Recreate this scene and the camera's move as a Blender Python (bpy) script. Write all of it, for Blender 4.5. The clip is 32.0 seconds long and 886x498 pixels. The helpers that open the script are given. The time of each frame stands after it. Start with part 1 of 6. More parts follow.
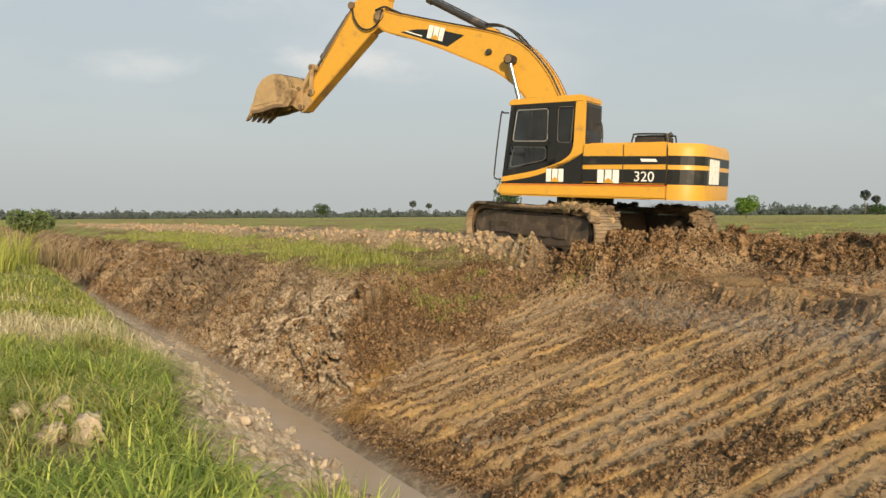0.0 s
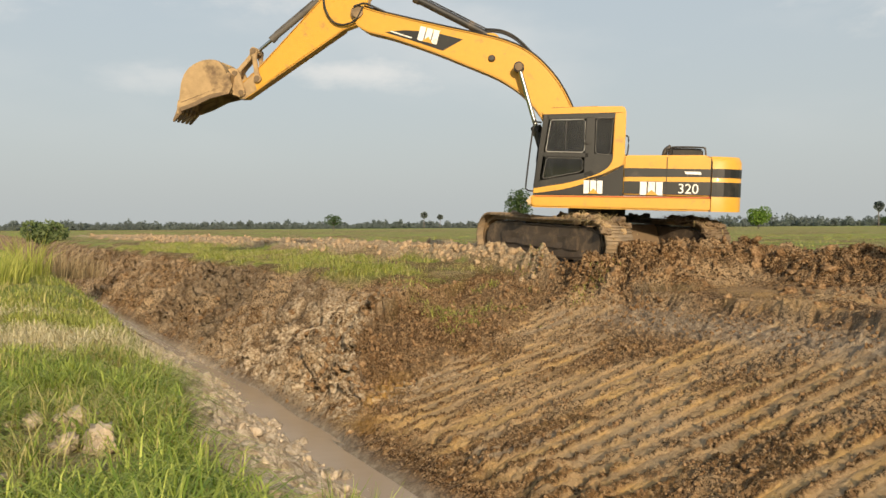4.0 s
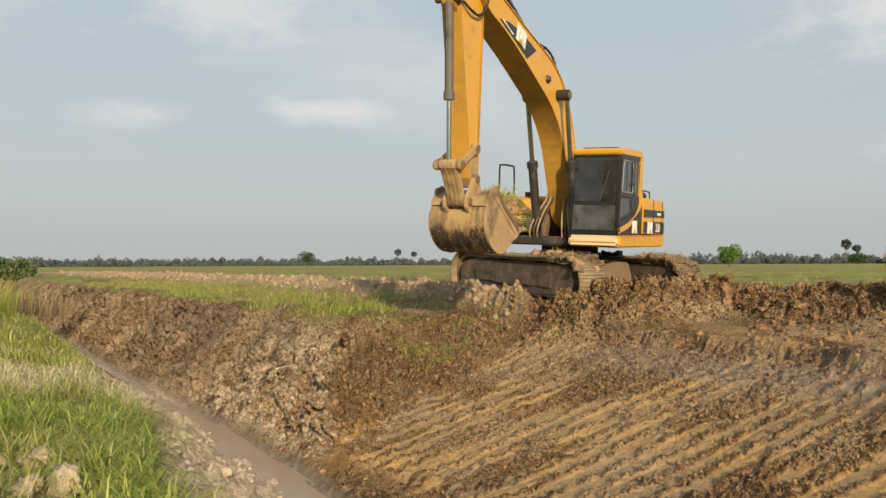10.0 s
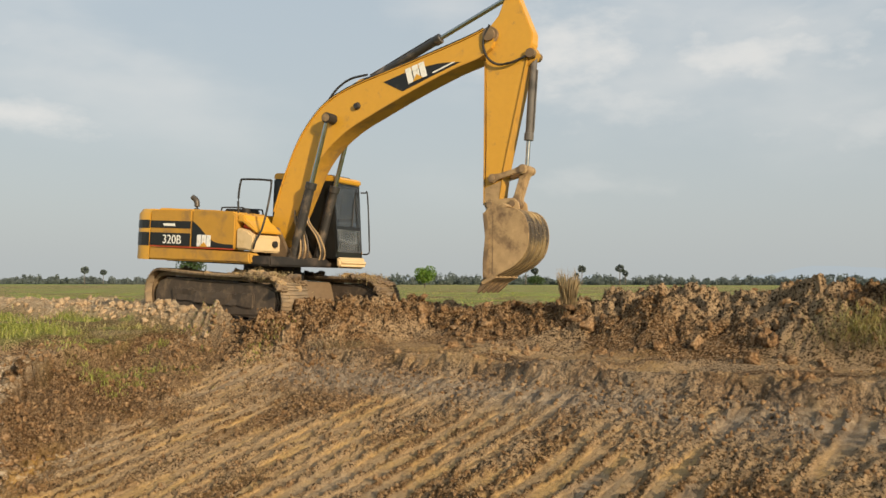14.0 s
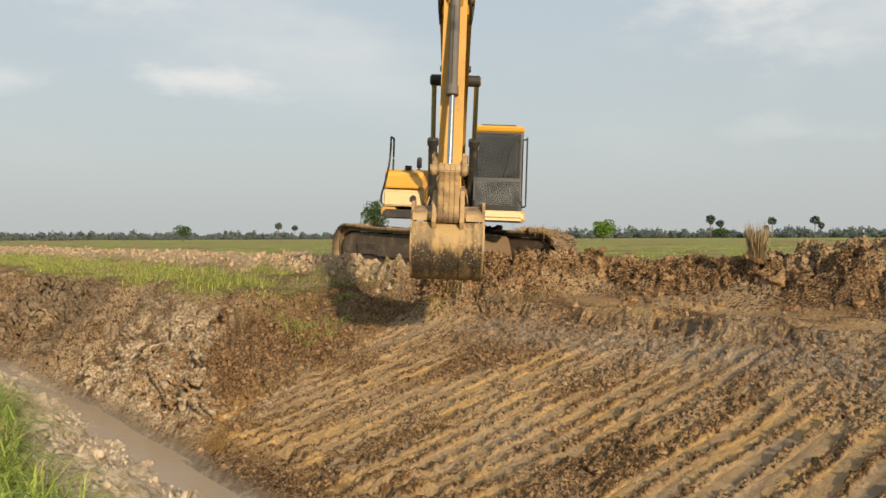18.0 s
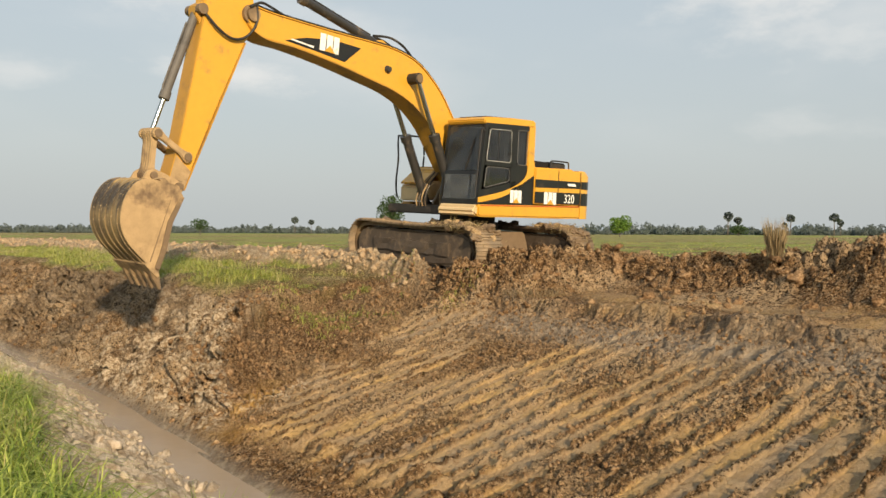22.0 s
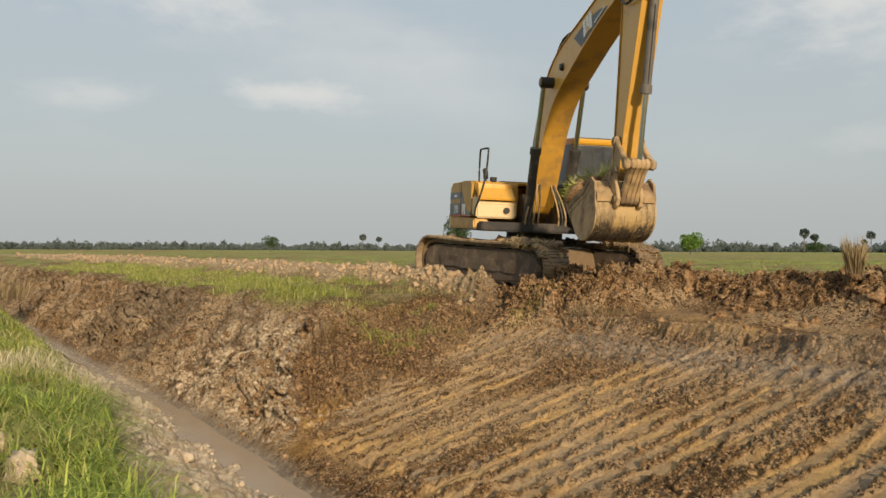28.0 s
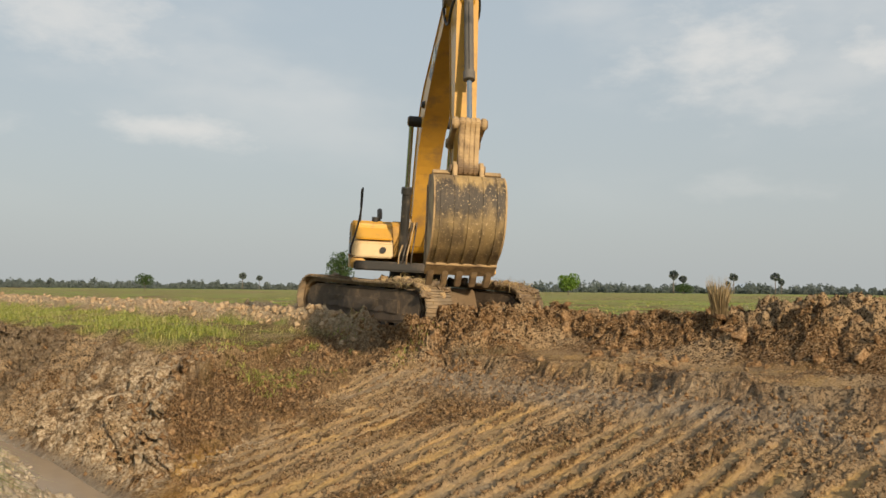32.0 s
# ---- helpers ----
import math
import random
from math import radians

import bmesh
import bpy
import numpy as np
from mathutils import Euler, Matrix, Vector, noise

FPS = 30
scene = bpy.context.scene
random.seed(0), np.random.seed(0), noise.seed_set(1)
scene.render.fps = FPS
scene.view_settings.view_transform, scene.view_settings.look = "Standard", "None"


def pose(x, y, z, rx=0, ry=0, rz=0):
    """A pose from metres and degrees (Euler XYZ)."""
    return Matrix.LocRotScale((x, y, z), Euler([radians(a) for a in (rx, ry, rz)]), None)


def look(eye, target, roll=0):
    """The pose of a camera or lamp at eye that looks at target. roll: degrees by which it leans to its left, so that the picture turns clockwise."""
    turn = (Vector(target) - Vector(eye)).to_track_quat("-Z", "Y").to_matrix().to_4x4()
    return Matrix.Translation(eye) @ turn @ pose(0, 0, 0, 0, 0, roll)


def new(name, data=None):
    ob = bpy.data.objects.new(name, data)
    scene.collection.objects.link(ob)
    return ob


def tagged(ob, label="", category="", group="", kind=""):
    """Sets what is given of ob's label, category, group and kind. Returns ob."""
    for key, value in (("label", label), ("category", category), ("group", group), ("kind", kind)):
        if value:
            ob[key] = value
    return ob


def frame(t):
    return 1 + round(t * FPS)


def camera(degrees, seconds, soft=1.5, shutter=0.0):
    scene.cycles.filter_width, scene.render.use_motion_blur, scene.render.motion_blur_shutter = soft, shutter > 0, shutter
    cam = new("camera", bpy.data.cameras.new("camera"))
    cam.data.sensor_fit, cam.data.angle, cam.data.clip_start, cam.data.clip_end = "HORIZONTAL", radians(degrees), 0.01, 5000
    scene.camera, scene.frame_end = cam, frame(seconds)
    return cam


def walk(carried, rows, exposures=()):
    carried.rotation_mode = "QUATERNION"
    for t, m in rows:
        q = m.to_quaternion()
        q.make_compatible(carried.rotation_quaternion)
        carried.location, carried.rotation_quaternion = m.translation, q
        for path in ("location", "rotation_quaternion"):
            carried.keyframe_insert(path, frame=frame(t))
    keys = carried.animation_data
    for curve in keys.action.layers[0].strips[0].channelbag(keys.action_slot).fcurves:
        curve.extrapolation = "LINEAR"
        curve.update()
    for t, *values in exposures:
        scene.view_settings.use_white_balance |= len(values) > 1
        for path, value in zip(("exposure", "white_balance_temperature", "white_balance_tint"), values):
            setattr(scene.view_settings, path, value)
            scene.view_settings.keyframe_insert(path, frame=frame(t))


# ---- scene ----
EYE = (0.0, 0.0, 0.752)
cam = camera(54.77, 32.0, soft=1.5)


def aim(yaw, pitch, roll):
    """Handheld camera on one spot: degrees to the right, up, and of lean."""
    return pose(*EYE, 0, 0, -yaw) @ pose(0, 0, 0, 90 + pitch) @ pose(0, 0, 0, 0, 0, roll)


walk(cam, [
    (0, aim(0.00, -2.20, -0.34)), (0.5, aim(-0.00, -2.01, -0.34)), (1, aim(-0.08, -1.89, -0.28)), (1.5, aim(-0.20, -1.85, -0.32)),
    (2, aim(-0.31, -1.84, -0.26)), (2.5, aim(-0.38, -1.80, -0.29)), (4.5, aim(-0.92, -1.26, -0.32)), (5, aim(-1.13, -1.11, -0.31)),
    (5.5, aim(-1.37, -1.10, -0.25)), (6, aim(-1.58, -1.22, -0.23)), (6.5, aim(-1.81, -1.30, -0.18)), (7, aim(-1.97, -1.30, -0.12)),
    (7.5, aim(-2.13, -1.30, -0.07)), (8, aim(-2.25, -1.26, -0.07)), (8.5, aim(-2.36, -1.15, -0.05)), (9, aim(-2.44, -1.03, -0.02)),
    (9.5, aim(-2.46, -0.80, -0.15)), (10, aim(1.02, 1.03, -0.24)), (10.5, aim(6.47, 3.00, -0.24)), (11, aim(12.38, 3.05, -0.53)),
    (11.5, aim(17.54, 2.00, -0.26)), (12, aim(20.35, 2.20, 0.15)), (12.5, aim(20.39, 2.26, 0.16)), (13, aim(20.55, 2.28, 0.09)),
    (13.5, aim(20.70, 2.31, 0.06)), (14, aim(20.72, 2.34, 0.07)), (14.5, aim(20.56, 2.36, 0.09)), (15, aim(14.43, 1.51, -0.29)),
    (15.5, aim(10.86, 0.16, -0.30)), (17.5, aim(8.81, -0.78, -0.25)), (18, aim(8.89, -0.73, -0.21)), (18.5, aim(9.00, -0.67, -0.19)),
    (19, aim(9.17, -0.58, -0.14)), (19.5, aim(9.48, -0.44, -0.07)), (20, aim(9.77, -0.30, 0.00)), (20.5, aim(10.01, -0.16, 0.03)),
    (21, aim(10.17, -0.06, 0.03)), (21.5, aim(10.28, -0.04, 0.14)), (22, aim(7.83, -1.06, 0.20)), (22.5, aim(2.46, -2.45, 0.34)),
    (23, aim(1.60, -2.51, 0.26)), (23.5, aim(1.52, -2.50, 0.27)), (24, aim(1.44, -2.48, 0.34)), (24.5, aim(1.42, -2.39, 0.31)),
    (26.5, aim(1.75, -1.52, 0.24)), (27, aim(1.97, -1.15, 0.20)), (27.5, aim(2.34, -0.75, 0.22)), (28, aim(3.36, 0.07, 0.22)),
    (28.5, aim(4.44, 0.77, 0.14)), (29, aim(6.79, 1.68, 0.12)), (29.5, aim(8.50, 2.04, 0.13)), (30, aim(9.33, 2.20, 0.26)),
    (30.5, aim(10.07, 2.39, 0.28)), (31, aim(10.70, 2.55, 0.47)), (31.5, aim(11.08, 2.72, 0.55)), (32, aim(11.16, 2.77, 0.52)),
], exposures=[(0, 0.23), (4, 0.23), (5, 0.21), (6, 0.26), (9.5, 0.24), (11, 0.06), (12, 0.14), (15, 0.19), (18, 0.28), (22, 0.30), (23, 0.37), (24, 0.37), (27, 0.19), (28, 0.10), (29, 0.10), (32, 0.11)])

# ---- daylight: hazy late-afternoon sky, sun behind the camera ----
SUN_AZ, SUN_EL = 167.0, 18.5          # degrees clockwise from +y, degrees above the horizon
world = bpy.data.worlds.new("hazy_sky")
scene.world = world
world.use_nodes = True


def sky_nodes():
    nt = world.node_tree
    nt.nodes.clear()
    out = nt.nodes.new("ShaderNodeOutputWorld")
    bg = nt.nodes.new("ShaderNodeBackground")
    sky = nt.nodes.new("ShaderNodeTexSky")
    sky.sky_type = "NISHITA"
    sky.sun_disc = False
    sky.sun_elevation, sky.sun_rotation = radians(SUN_EL), radians(SUN_AZ)
    sky.air_density, sky.dust_density, sky.ozone_density = 1.2, 4.0, 1.0
    # haze: the clear sky mixed with an even milky grey, and soft cloud banks in it
    co = nt.nodes.new("ShaderNodeTexCoord")
    sep = nt.nodes.new("ShaderNodeSeparateXYZ")
    nt.links.new(co.outputs["Generated"], sep.inputs[0])
    def math2(op, a, b=None, c=None):
        n = nt.nodes.new("ShaderNodeMath")
        n.operation = op
        for k, v in enumerate((a, b, c)):
            if v is None:
                continue
            if isinstance(v, float):
                n.inputs[k].default_value = v
            else:
                nt.links.new(v, n.inputs[k])
        return n.outputs[0]

    def noise_of(scale, tall, detail, rough):
        mp = nt.nodes.new("ShaderNodeMapping")
        mp.inputs["Scale"].default_value = (1.0, 1.0, tall)
        nt.links.new(co.outputs["Generated"], mp.inputs["Vector"])
        n = nt.nodes.new("ShaderNodeTexNoise")
        n.inputs["Scale"].default_value, n.inputs["Detail"].default_value, n.inputs["Roughness"].default_value = scale, detail, rough
        nt.links.new(mp.outputs[0], n.inputs["Vector"])
        return n.outputs["Fac"]

    def smooth(v, lo, hi):
        r = nt.nodes.new("ShaderNodeMapRange")
        r.interpolation_type = "SMOOTHSTEP"
        r.inputs["From Min"].default_value, r.inputs["From Max"].default_value = lo, hi
        nt.links.new(v, r.inputs["Value"])
        return r.outputs[0]
    # a thin veil all over, denser higher up, and the cumulus banks that stand over the plain
    veil = math2("MULTIPLY", smooth(noise_of(3.1, 2.4, 5.0, 0.5), 0.44, 0.72), smooth(sep.outputs[2], 0.05, 0.30))
    azim = math2("ARCTAN2", sep.outputs[0], sep.outputs[1])
    elev = math2("ARCSINE", sep.outputs[2])
    ragged = noise_of(16.0, 2.2, 6.0, 0.58)
    banks = None
    for az, el, wide, tall, dense in CLOUD_BANKS:
        du = math2("MULTIPLY", math2("SUBTRACT", azim, radians(az)), 1.0 / radians(wide))
        dv = math2("MULTIPLY", math2("SUBTRACT", elev, radians(el)), 1.0 / radians(tall))
        d = math2("SQRT", math2("ADD", math2("MULTIPLY", du, du), math2("MULTIPLY", dv, dv)))
        edge = math2("SUBTRACT", math2("MULTIPLY_ADD", ragged, 2.6, -0.55), d)
        one = math2("MULTIPLY", smooth(edge, -0.70, 0.90), 0.88 * dense)
        banks = one if banks is None else math2("MAXIMUM", banks, one)
    cover = math2("MAXIMUM", math2("MULTIPLY", veil, 0.55), banks)
    grad = nt.nodes.new("ShaderNodeValToRGB")
    grad.color_ramp.elements[0].position, grad.color_ramp.elements[0].color = 0.0, (*HAZE_LOW, 1)
    grad.color_ramp.elements[1].position, grad.color_ramp.elements[1].color = 0.55, (*HAZE_HIGH, 1)
    nt.links.new(sep.outputs[2], grad.inputs[0])
    haze = nt.nodes.new("ShaderNodeMix")
    haze.data_type = "RGBA"
    haze.inputs["Factor"].default_value = 0.80
    nt.links.new(sky.outputs[0], haze.inputs["A"])
    nt.links.new(grad.outputs[0], haze.inputs["B"])
    cl = nt.nodes.new("ShaderNodeMix")
    cl.data_type = "RGBA"
    cl.inputs["B"].default_value = (*CLOUD, 1)
    nt.links.new(cover, cl.inputs["Factor"])
    nt.links.new(haze.outputs["Result"], cl.inputs["A"])
    nt.links.new(cl.outputs["Result"], bg.inputs["Color"])
    bg.inputs["Strength"].default_value = 0.10
    nt.links.new(bg.outputs[0], out.inputs[0])


HAZE_LOW, HAZE_HIGH, CLOUD = (5.05, 5.33, 5.30), (4.35, 5.22, 6.00), (7.3, 7.1, 6.75)
CLOUD_BANKS = ((-5.5, 10.2, 5.0, 1.1, 0.8), (-13.0, 16.3, 6.5, 2.6, 0.7), (-18.5, 9.6, 3.0, 0.9, 0.45), (-20.5, 9.3, 2.0, 0.8, 0.4), (29.5, 15.0, 6.0, 2.8, 0.8),
               (33.0, 12.2, 6.0, 1.8, 0.5), (41.0, 14.6, 6.0, 2.2, 0.8), (31.0, 6.6, 4.0, 1.0, 0.3), (-30.0, 14.0, 4.0, 1.5, 0.6), (47.0, 9.5, 5.0, 1.6, 0.4))
sky_nodes()
sun = new("sun", bpy.data.lights.new("sun", "SUN"))
sun.data.energy, sun.data.angle, sun.data.color = 4.7, radians(2.0), (1.0, 0.81, 0.57)
_az, _el = radians(SUN_AZ), radians(SUN_EL)
sun.matrix_world = look((math.sin(_az) * 40, math.cos(_az) * 40, math.tan(_el) * 40), (0, 0, 0))

# ---- materials ----


def mat(name, base, rough=0.7, metal=0.0, dirt=None, dirt_amount=0.3, grain=9.0, bump=0.15, bump_scale=60.0, spread=0.25,
        coat=0.0, per_object=0.0, stains=2.2):
    """A painted, caked or bare surface: two scales of colour change, dirt patches, fine relief."""
    m = bpy.data.materials.new(name)
    m.use_nodes = True
    nt = m.node_tree
    b = nt.nodes["Principled BSDF"]
    co = nt.nodes.new("ShaderNodeTexCoord")

    def noise_node(scale, detail=5.0, roughness=0.55):
        n = nt.nodes.new("ShaderNodeTexNoise")
        n.inputs["Scale"].default_value, n.inputs["Detail"].default_value = scale, detail
        n.inputs["Roughness"].default_value = roughness
        nt.links.new(co.outputs["Object"], n.inputs["Vector"])
        return n

    def mix(fac, a, bb):
        n = nt.nodes.new("ShaderNodeMix")
        n.data_type = "RGBA"
        if isinstance(fac, float):
            n.inputs["Factor"].default_value = fac
        else:
            nt.links.new(fac, n.inputs["Factor"])
        for sock, v in (("A", a), ("B", bb)):
            if isinstance(v, tuple):
                n.inputs[sock].default_value = (*v, 1)
            else:
                nt.links.new(v, n.inputs[sock])
        return n.outputs["Result"]

    def span(value, lo, hi):
        n = nt.nodes.new("ShaderNodeMapRange")
        n.interpolation_type = "SMOOTHSTEP"
        n.inputs["From Min"].default_value, n.inputs["From Max"].default_value = lo, hi
        nt.links.new(value, n.inputs["Value"])
        return n.outputs[0]

    fine = noise_node(grain)
    dark = tuple(c * (1 - spread) for c in base)
    light = tuple(min(1.0, c * (1 + spread)) for c in base)
    col = mix(fine.outputs["Fac"], dark, light)
    big = noise_node(stains, 6.0, 0.65)
    if dirt:
        col = mix(span(big.outputs["Fac"], 0.62 - 0.3 * dirt_amount, 0.75 - 0.1 * dirt_amount), col, dirt)
    if per_object:
        info = nt.nodes.new("ShaderNodeObjectInfo")
        col = mix(span(info.outputs["Random"], 0.0, 1.0), col, mix(per_object, col, (0.5, 0.42, 0.3)))
    nt.links.new(col, b.inputs["Base Color"])
    rr = nt.nodes.new("ShaderNodeMapRange")
    rr.inputs["To Min"].default_value, rr.inputs["To Max"].default_value = max(0.03, rough - 0.12), min(1.0, rough + 0.12)
    nt.links.new(big.outputs["Fac"], rr.inputs["Value"])
    nt.links.new(rr.outputs[0], b.inputs["Roughness"])
    b.inputs["Metallic"].default_value = metal
    b.inputs["Coat Weight"].default_value = coat
    if bump:
        bp = nt.nodes.new("ShaderNodeBump")
        bp.inputs["Strength"].default_value, bp.inputs["Distance"].default_value = bump, 0.01
        nt.links.new(noise_node(bump_scale, 4.0).outputs["Fac"], bp.inputs["Height"])
        nt.links.new(bp.outputs[0], b.inputs["Normal"])
    return m


YELLOW = mat("yellow_paint", (0.60, 0.315, 0.030), 0.45, dirt=(0.40, 0.22, 0.05), dirt_amount=0.22, spread=0.08, bump=0.03, coat=0.15, stains=4.5)
# worn yellow, darkened in colour to give the machine's right side its shade
YELLOW_WORN_SHADE = mat("worn_shaded_yellow_paint", (0.46, 0.245, 0.032), 0.55, dirt=(0.28, 0.16, 0.05), dirt_amount=0.45, spread=0.12, bump=0.05, stains=2.4)
CREAM = mat("sun_bleached_panel", (0.62, 0.46, 0.25), 0.6, dirt=(0.45, 0.30, 0.13), dirt_amount=0.35, spread=0.08)
BLACK = mat("black_band_paint", (0.011, 0.011, 0.010), 0.38, dirt=(0.05, 0.04, 0.028), dirt_amount=0.15, spread=0.15, bump=0.03)
WHITE = mat("white_vinyl", (0.78, 0.77, 0.72), 0.5, dirt=(0.45, 0.42, 0.34), dirt_amount=0.3, spread=0.06, bump=0.0, stains=9.0)
RED = mat("red_pinstripe", (0.55, 0.06, 0.025), 0.5, spread=0.1, bump=0.0)
RUBBER = mat("black_hose_rubber", (0.018, 0.017, 0.016), 0.6, dirt=(0.10, 0.08, 0.06), dirt_amount=0.3, spread=0.2)
STEEL = mat("dull_dark_steel", (0.10, 0.085, 0.07), 0.55, 0.6, dirt=(0.20, 0.14, 0.09), dirt_amount=0.45, spread=0.2)
CHROME = mat("chrome_rod", (0.42, 0.43, 0.41), 0.24, 1.0, spread=0.04, bump=0.0)
CYL = mat("greasy_black_cylinder", (0.030, 0.028, 0.026), 0.45, dirt=(0.17, 0.13, 0.09), dirt_amount=0.35, spread=0.25, stains=3.0)
CYL_MUD = mat("muddy_grey_cylinder", (0.11, 0.098, 0.085), 0.65, dirt=(0.05, 0.045, 0.04), dirt_amount=0.4, spread=0.25, stains=3.0)
CAKED = mat("mud_caked_bucket_steel", (0.38, 0.26, 0.13), 0.75, 0.0, dirt=(0.14, 0.09, 0.05), dirt_amount=0.5, spread=0.4, grain=7, bump=0.5, bump_scale=35, stains=2.6)
CAKED_DARK = mat("dark_muddy_steel", (0.17, 0.115, 0.065), 0.7, 0.1, dirt=(0.36, 0.245, 0.125), dirt_amount=0.4, spread=0.3, bump=0.4, bump_scale=30)


def bucket_material():
    """Ochre paint and dried mud near the hinge, dark wet earth rubbed on towards the teeth, pale drips between."""
    m = bpy.data.materials.new("mud_stained_bucket")
    m.use_nodes = True
    nt = m.node_tree
    b = nt.nodes["Principled BSDF"]
    co = nt.nodes.new("ShaderNodeTexCoord")
    stretch = nt.nodes.new("ShaderNodeMapping")
    stretch.inputs["Scale"].default_value = (0.35, 1.0, 0.35)
    nt.links.new(co.outputs["Object"], stretch.inputs["Vector"])

    def nz(scale, vec, detail=6.0):
        n = nt.nodes.new("ShaderNodeTexNoise")
        n.inputs["Scale"].default_value, n.inputs["Detail"].default_value, n.inputs["Roughness"].default_value = scale, detail, 0.65
        nt.links.new(vec, n.inputs["Vector"])
        return n.outputs["Fac"]

    def blend(fac, lo, hi, a, bb):
        r = nt.nodes.new("ShaderNodeMapRange")
        r.interpolation_type = "SMOOTHSTEP"
        r.inputs["From Min"].default_value, r.inputs["From Max"].default_value = lo, hi
        nt.links.new(fac, r.inputs["Value"])
        n = nt.nodes.new("ShaderNodeMix")
        n.data_type = "RGBA"
        nt.links.new(r.outputs[0], n.inputs["Factor"])
        for sock, v in (("A", a), ("B", bb)):
            if isinstance(v, tuple):
                n.inputs[sock].default_value = (*v, 1)
            else:
                nt.links.new(v, n.inputs[sock])
        return n.outputs["Result"]
    upper = blend(nz(7.0, stretch.outputs[0]), 0.42, 0.62, (0.36, 0.245, 0.10), (0.20, 0.135, 0.065))
    lower = blend(nz(9.0, co.outputs["Object"]), 0.45, 0.65, (0.045, 0.034, 0.023), (0.16, 0.112, 0.062))
    sep = nt.nodes.new("ShaderNodeSeparateXYZ")
    nt.links.new(co.outputs["Object"], sep.inputs[0])
    add = nt.nodes.new("ShaderNodeMath")
    add.operation = "MULTIPLY_ADD"
    add.inputs[1].default_value = 0.9
    nt.links.new(nz(5.0, stretch.outputs[0]), add.inputs[0])
    nt.links.new(sep.outputs[0], add.inputs[2])
    wet_band = (0.050, 0.038, 0.026)
    olive = blend(nz(6.0, stretch.outputs[0]), 0.40, 0.62, (0.235, 0.165, 0.075), (0.12, 0.085, 0.045))
    col = blend(add.outputs[0], 0.55, 0.70, upper, blend(nz(9.0, co.outputs["Object"]), 0.52, 0.66, wet_band, lower))
    col = blend(add.outputs[0], 0.88, 1.10, col, olive)
    col = blend(nz(30.0, co.outputs["Object"]), 0.58, 0.66, col, (0.42, 0.31, 0.17))
    nt.links.new(col, b.inputs["Base Color"])
    b.inputs["Roughness"].default_value = 0.66
    bp = nt.nodes.new("ShaderNodeBump")
    bp.inputs["Strength"].default_value, bp.inputs["Distance"].default_value = 0.6, 0.012
    nt.links.new(nz(26.0, co.outputs["Object"]), bp.inputs["Height"])
    nt.links.new(bp.outputs[0], b.inputs["Normal"])
    return m


BUCKET = bucket_material()
TRACK = mat("mud_caked_track_steel", (0.115, 0.078, 0.045), 0.85, 0.0, dirt=(0.27, 0.185, 0.10), dirt_amount=0.6, spread=0.35, grain=12, bump=0.6, bump_scale=22, per_object=0.18)
TRACK_SIDE = mat("damp_mud_on_track_frame", (0.085, 0.062, 0.042), 0.85, dirt=(0.20, 0.14, 0.085), dirt_amount=0.45, spread=0.35, bump=0.7, bump_scale=18, stains=3.0)
DARK = mat("shadowed_black_steel", (0.02, 0.018, 0.016), 0.7, dirt=(0.08, 0.06, 0.045), dirt_amount=0.4, spread=0.2)


def glass_mat(name, tint, rough, dust_sheen):
    m = bpy.data.materials.new(name)
    m.use_nodes = True
    nt = m.node_tree
    b = nt.nodes["Principled BSDF"]
    b.inputs["Base Color"].default_value = (*tint, 1)
    b.inputs["Transmission Weight"].default_value = 1.0
    b.inputs["Roughness"].default_value = rough
    b.inputs["IOR"].default_value = 1.45
    # blue-grey diffuse film: dust, and a painted sky reflection on the windscreen
    film = nt.nodes.new("ShaderNodeBsdfDiffuse")
    film.inputs["Color"].default_value = (0.36, 0.38, 0.38, 1)
    co = nt.nodes.new("ShaderNodeTexCoord")
    n = nt.nodes.new("ShaderNodeTexNoise")
    n.inputs["Scale"].default_value, n.inputs["Detail"].default_value = 4.0, 6.0
    nt.links.new(co.outputs["Object"], n.inputs["Vector"])
    amount = nt.nodes.new("ShaderNodeMapRange")
    amount.inputs["From Min"].default_value, amount.inputs["From Max"].default_value = 0.3, 0.75
    amount.inputs["To Min"].default_value, amount.inputs["To Max"].default_value = 0.3 * dust_sheen, 2.2 * dust_sheen
    nt.links.new(n.outputs["Fac"], amount.inputs["Value"])
    mx = nt.nodes.new("ShaderNodeMixShader")
    nt.links.new(amount.outputs[0], mx.inputs[0])
    nt.links.new(b.outputs[0], mx.inputs[1])
    nt.links.new(film.outputs[0], mx.inputs[2])
    nt.links.new(mx.outputs[0], nt.nodes["Material Output"].inputs["Surface"])
    return m


GLASS = glass_mat("tinted_cab_glass", (0.20, 0.22, 0.22), 0.04, 0.035)
GLASS_DUST_SHEEN = glass_mat("windscreen_glass_dust_sheen", (0.16, 0.19, 0.21), 0.04, 0.05)
GLASS_MUDDY = glass_mat("mud_splashed_glass", (0.22, 0.23, 0.22), 0.08, 0.12)

# ---- the lie of the land: n runs across the ditch, s along it ----
DITCH = radians(30.0)
NX, NY = math.cos(DITCH), math.sin(DITCH)
SX, SY = -NY, NX
WATER_Z = -1.74


def lattice(ix, iy, seed):
    h = (ix.astype(np.int64) * 374761393 + iy.astype(np.int64) * 668265263 + seed * 974634777) & 0xFFFFFFFF
    h = ((h ^ (h >> 13)) * 1274126177) & 0xFFFFFFFF
    h = h ^ (h >> 16)
    return (h & 0xFFFF) / 65535.0


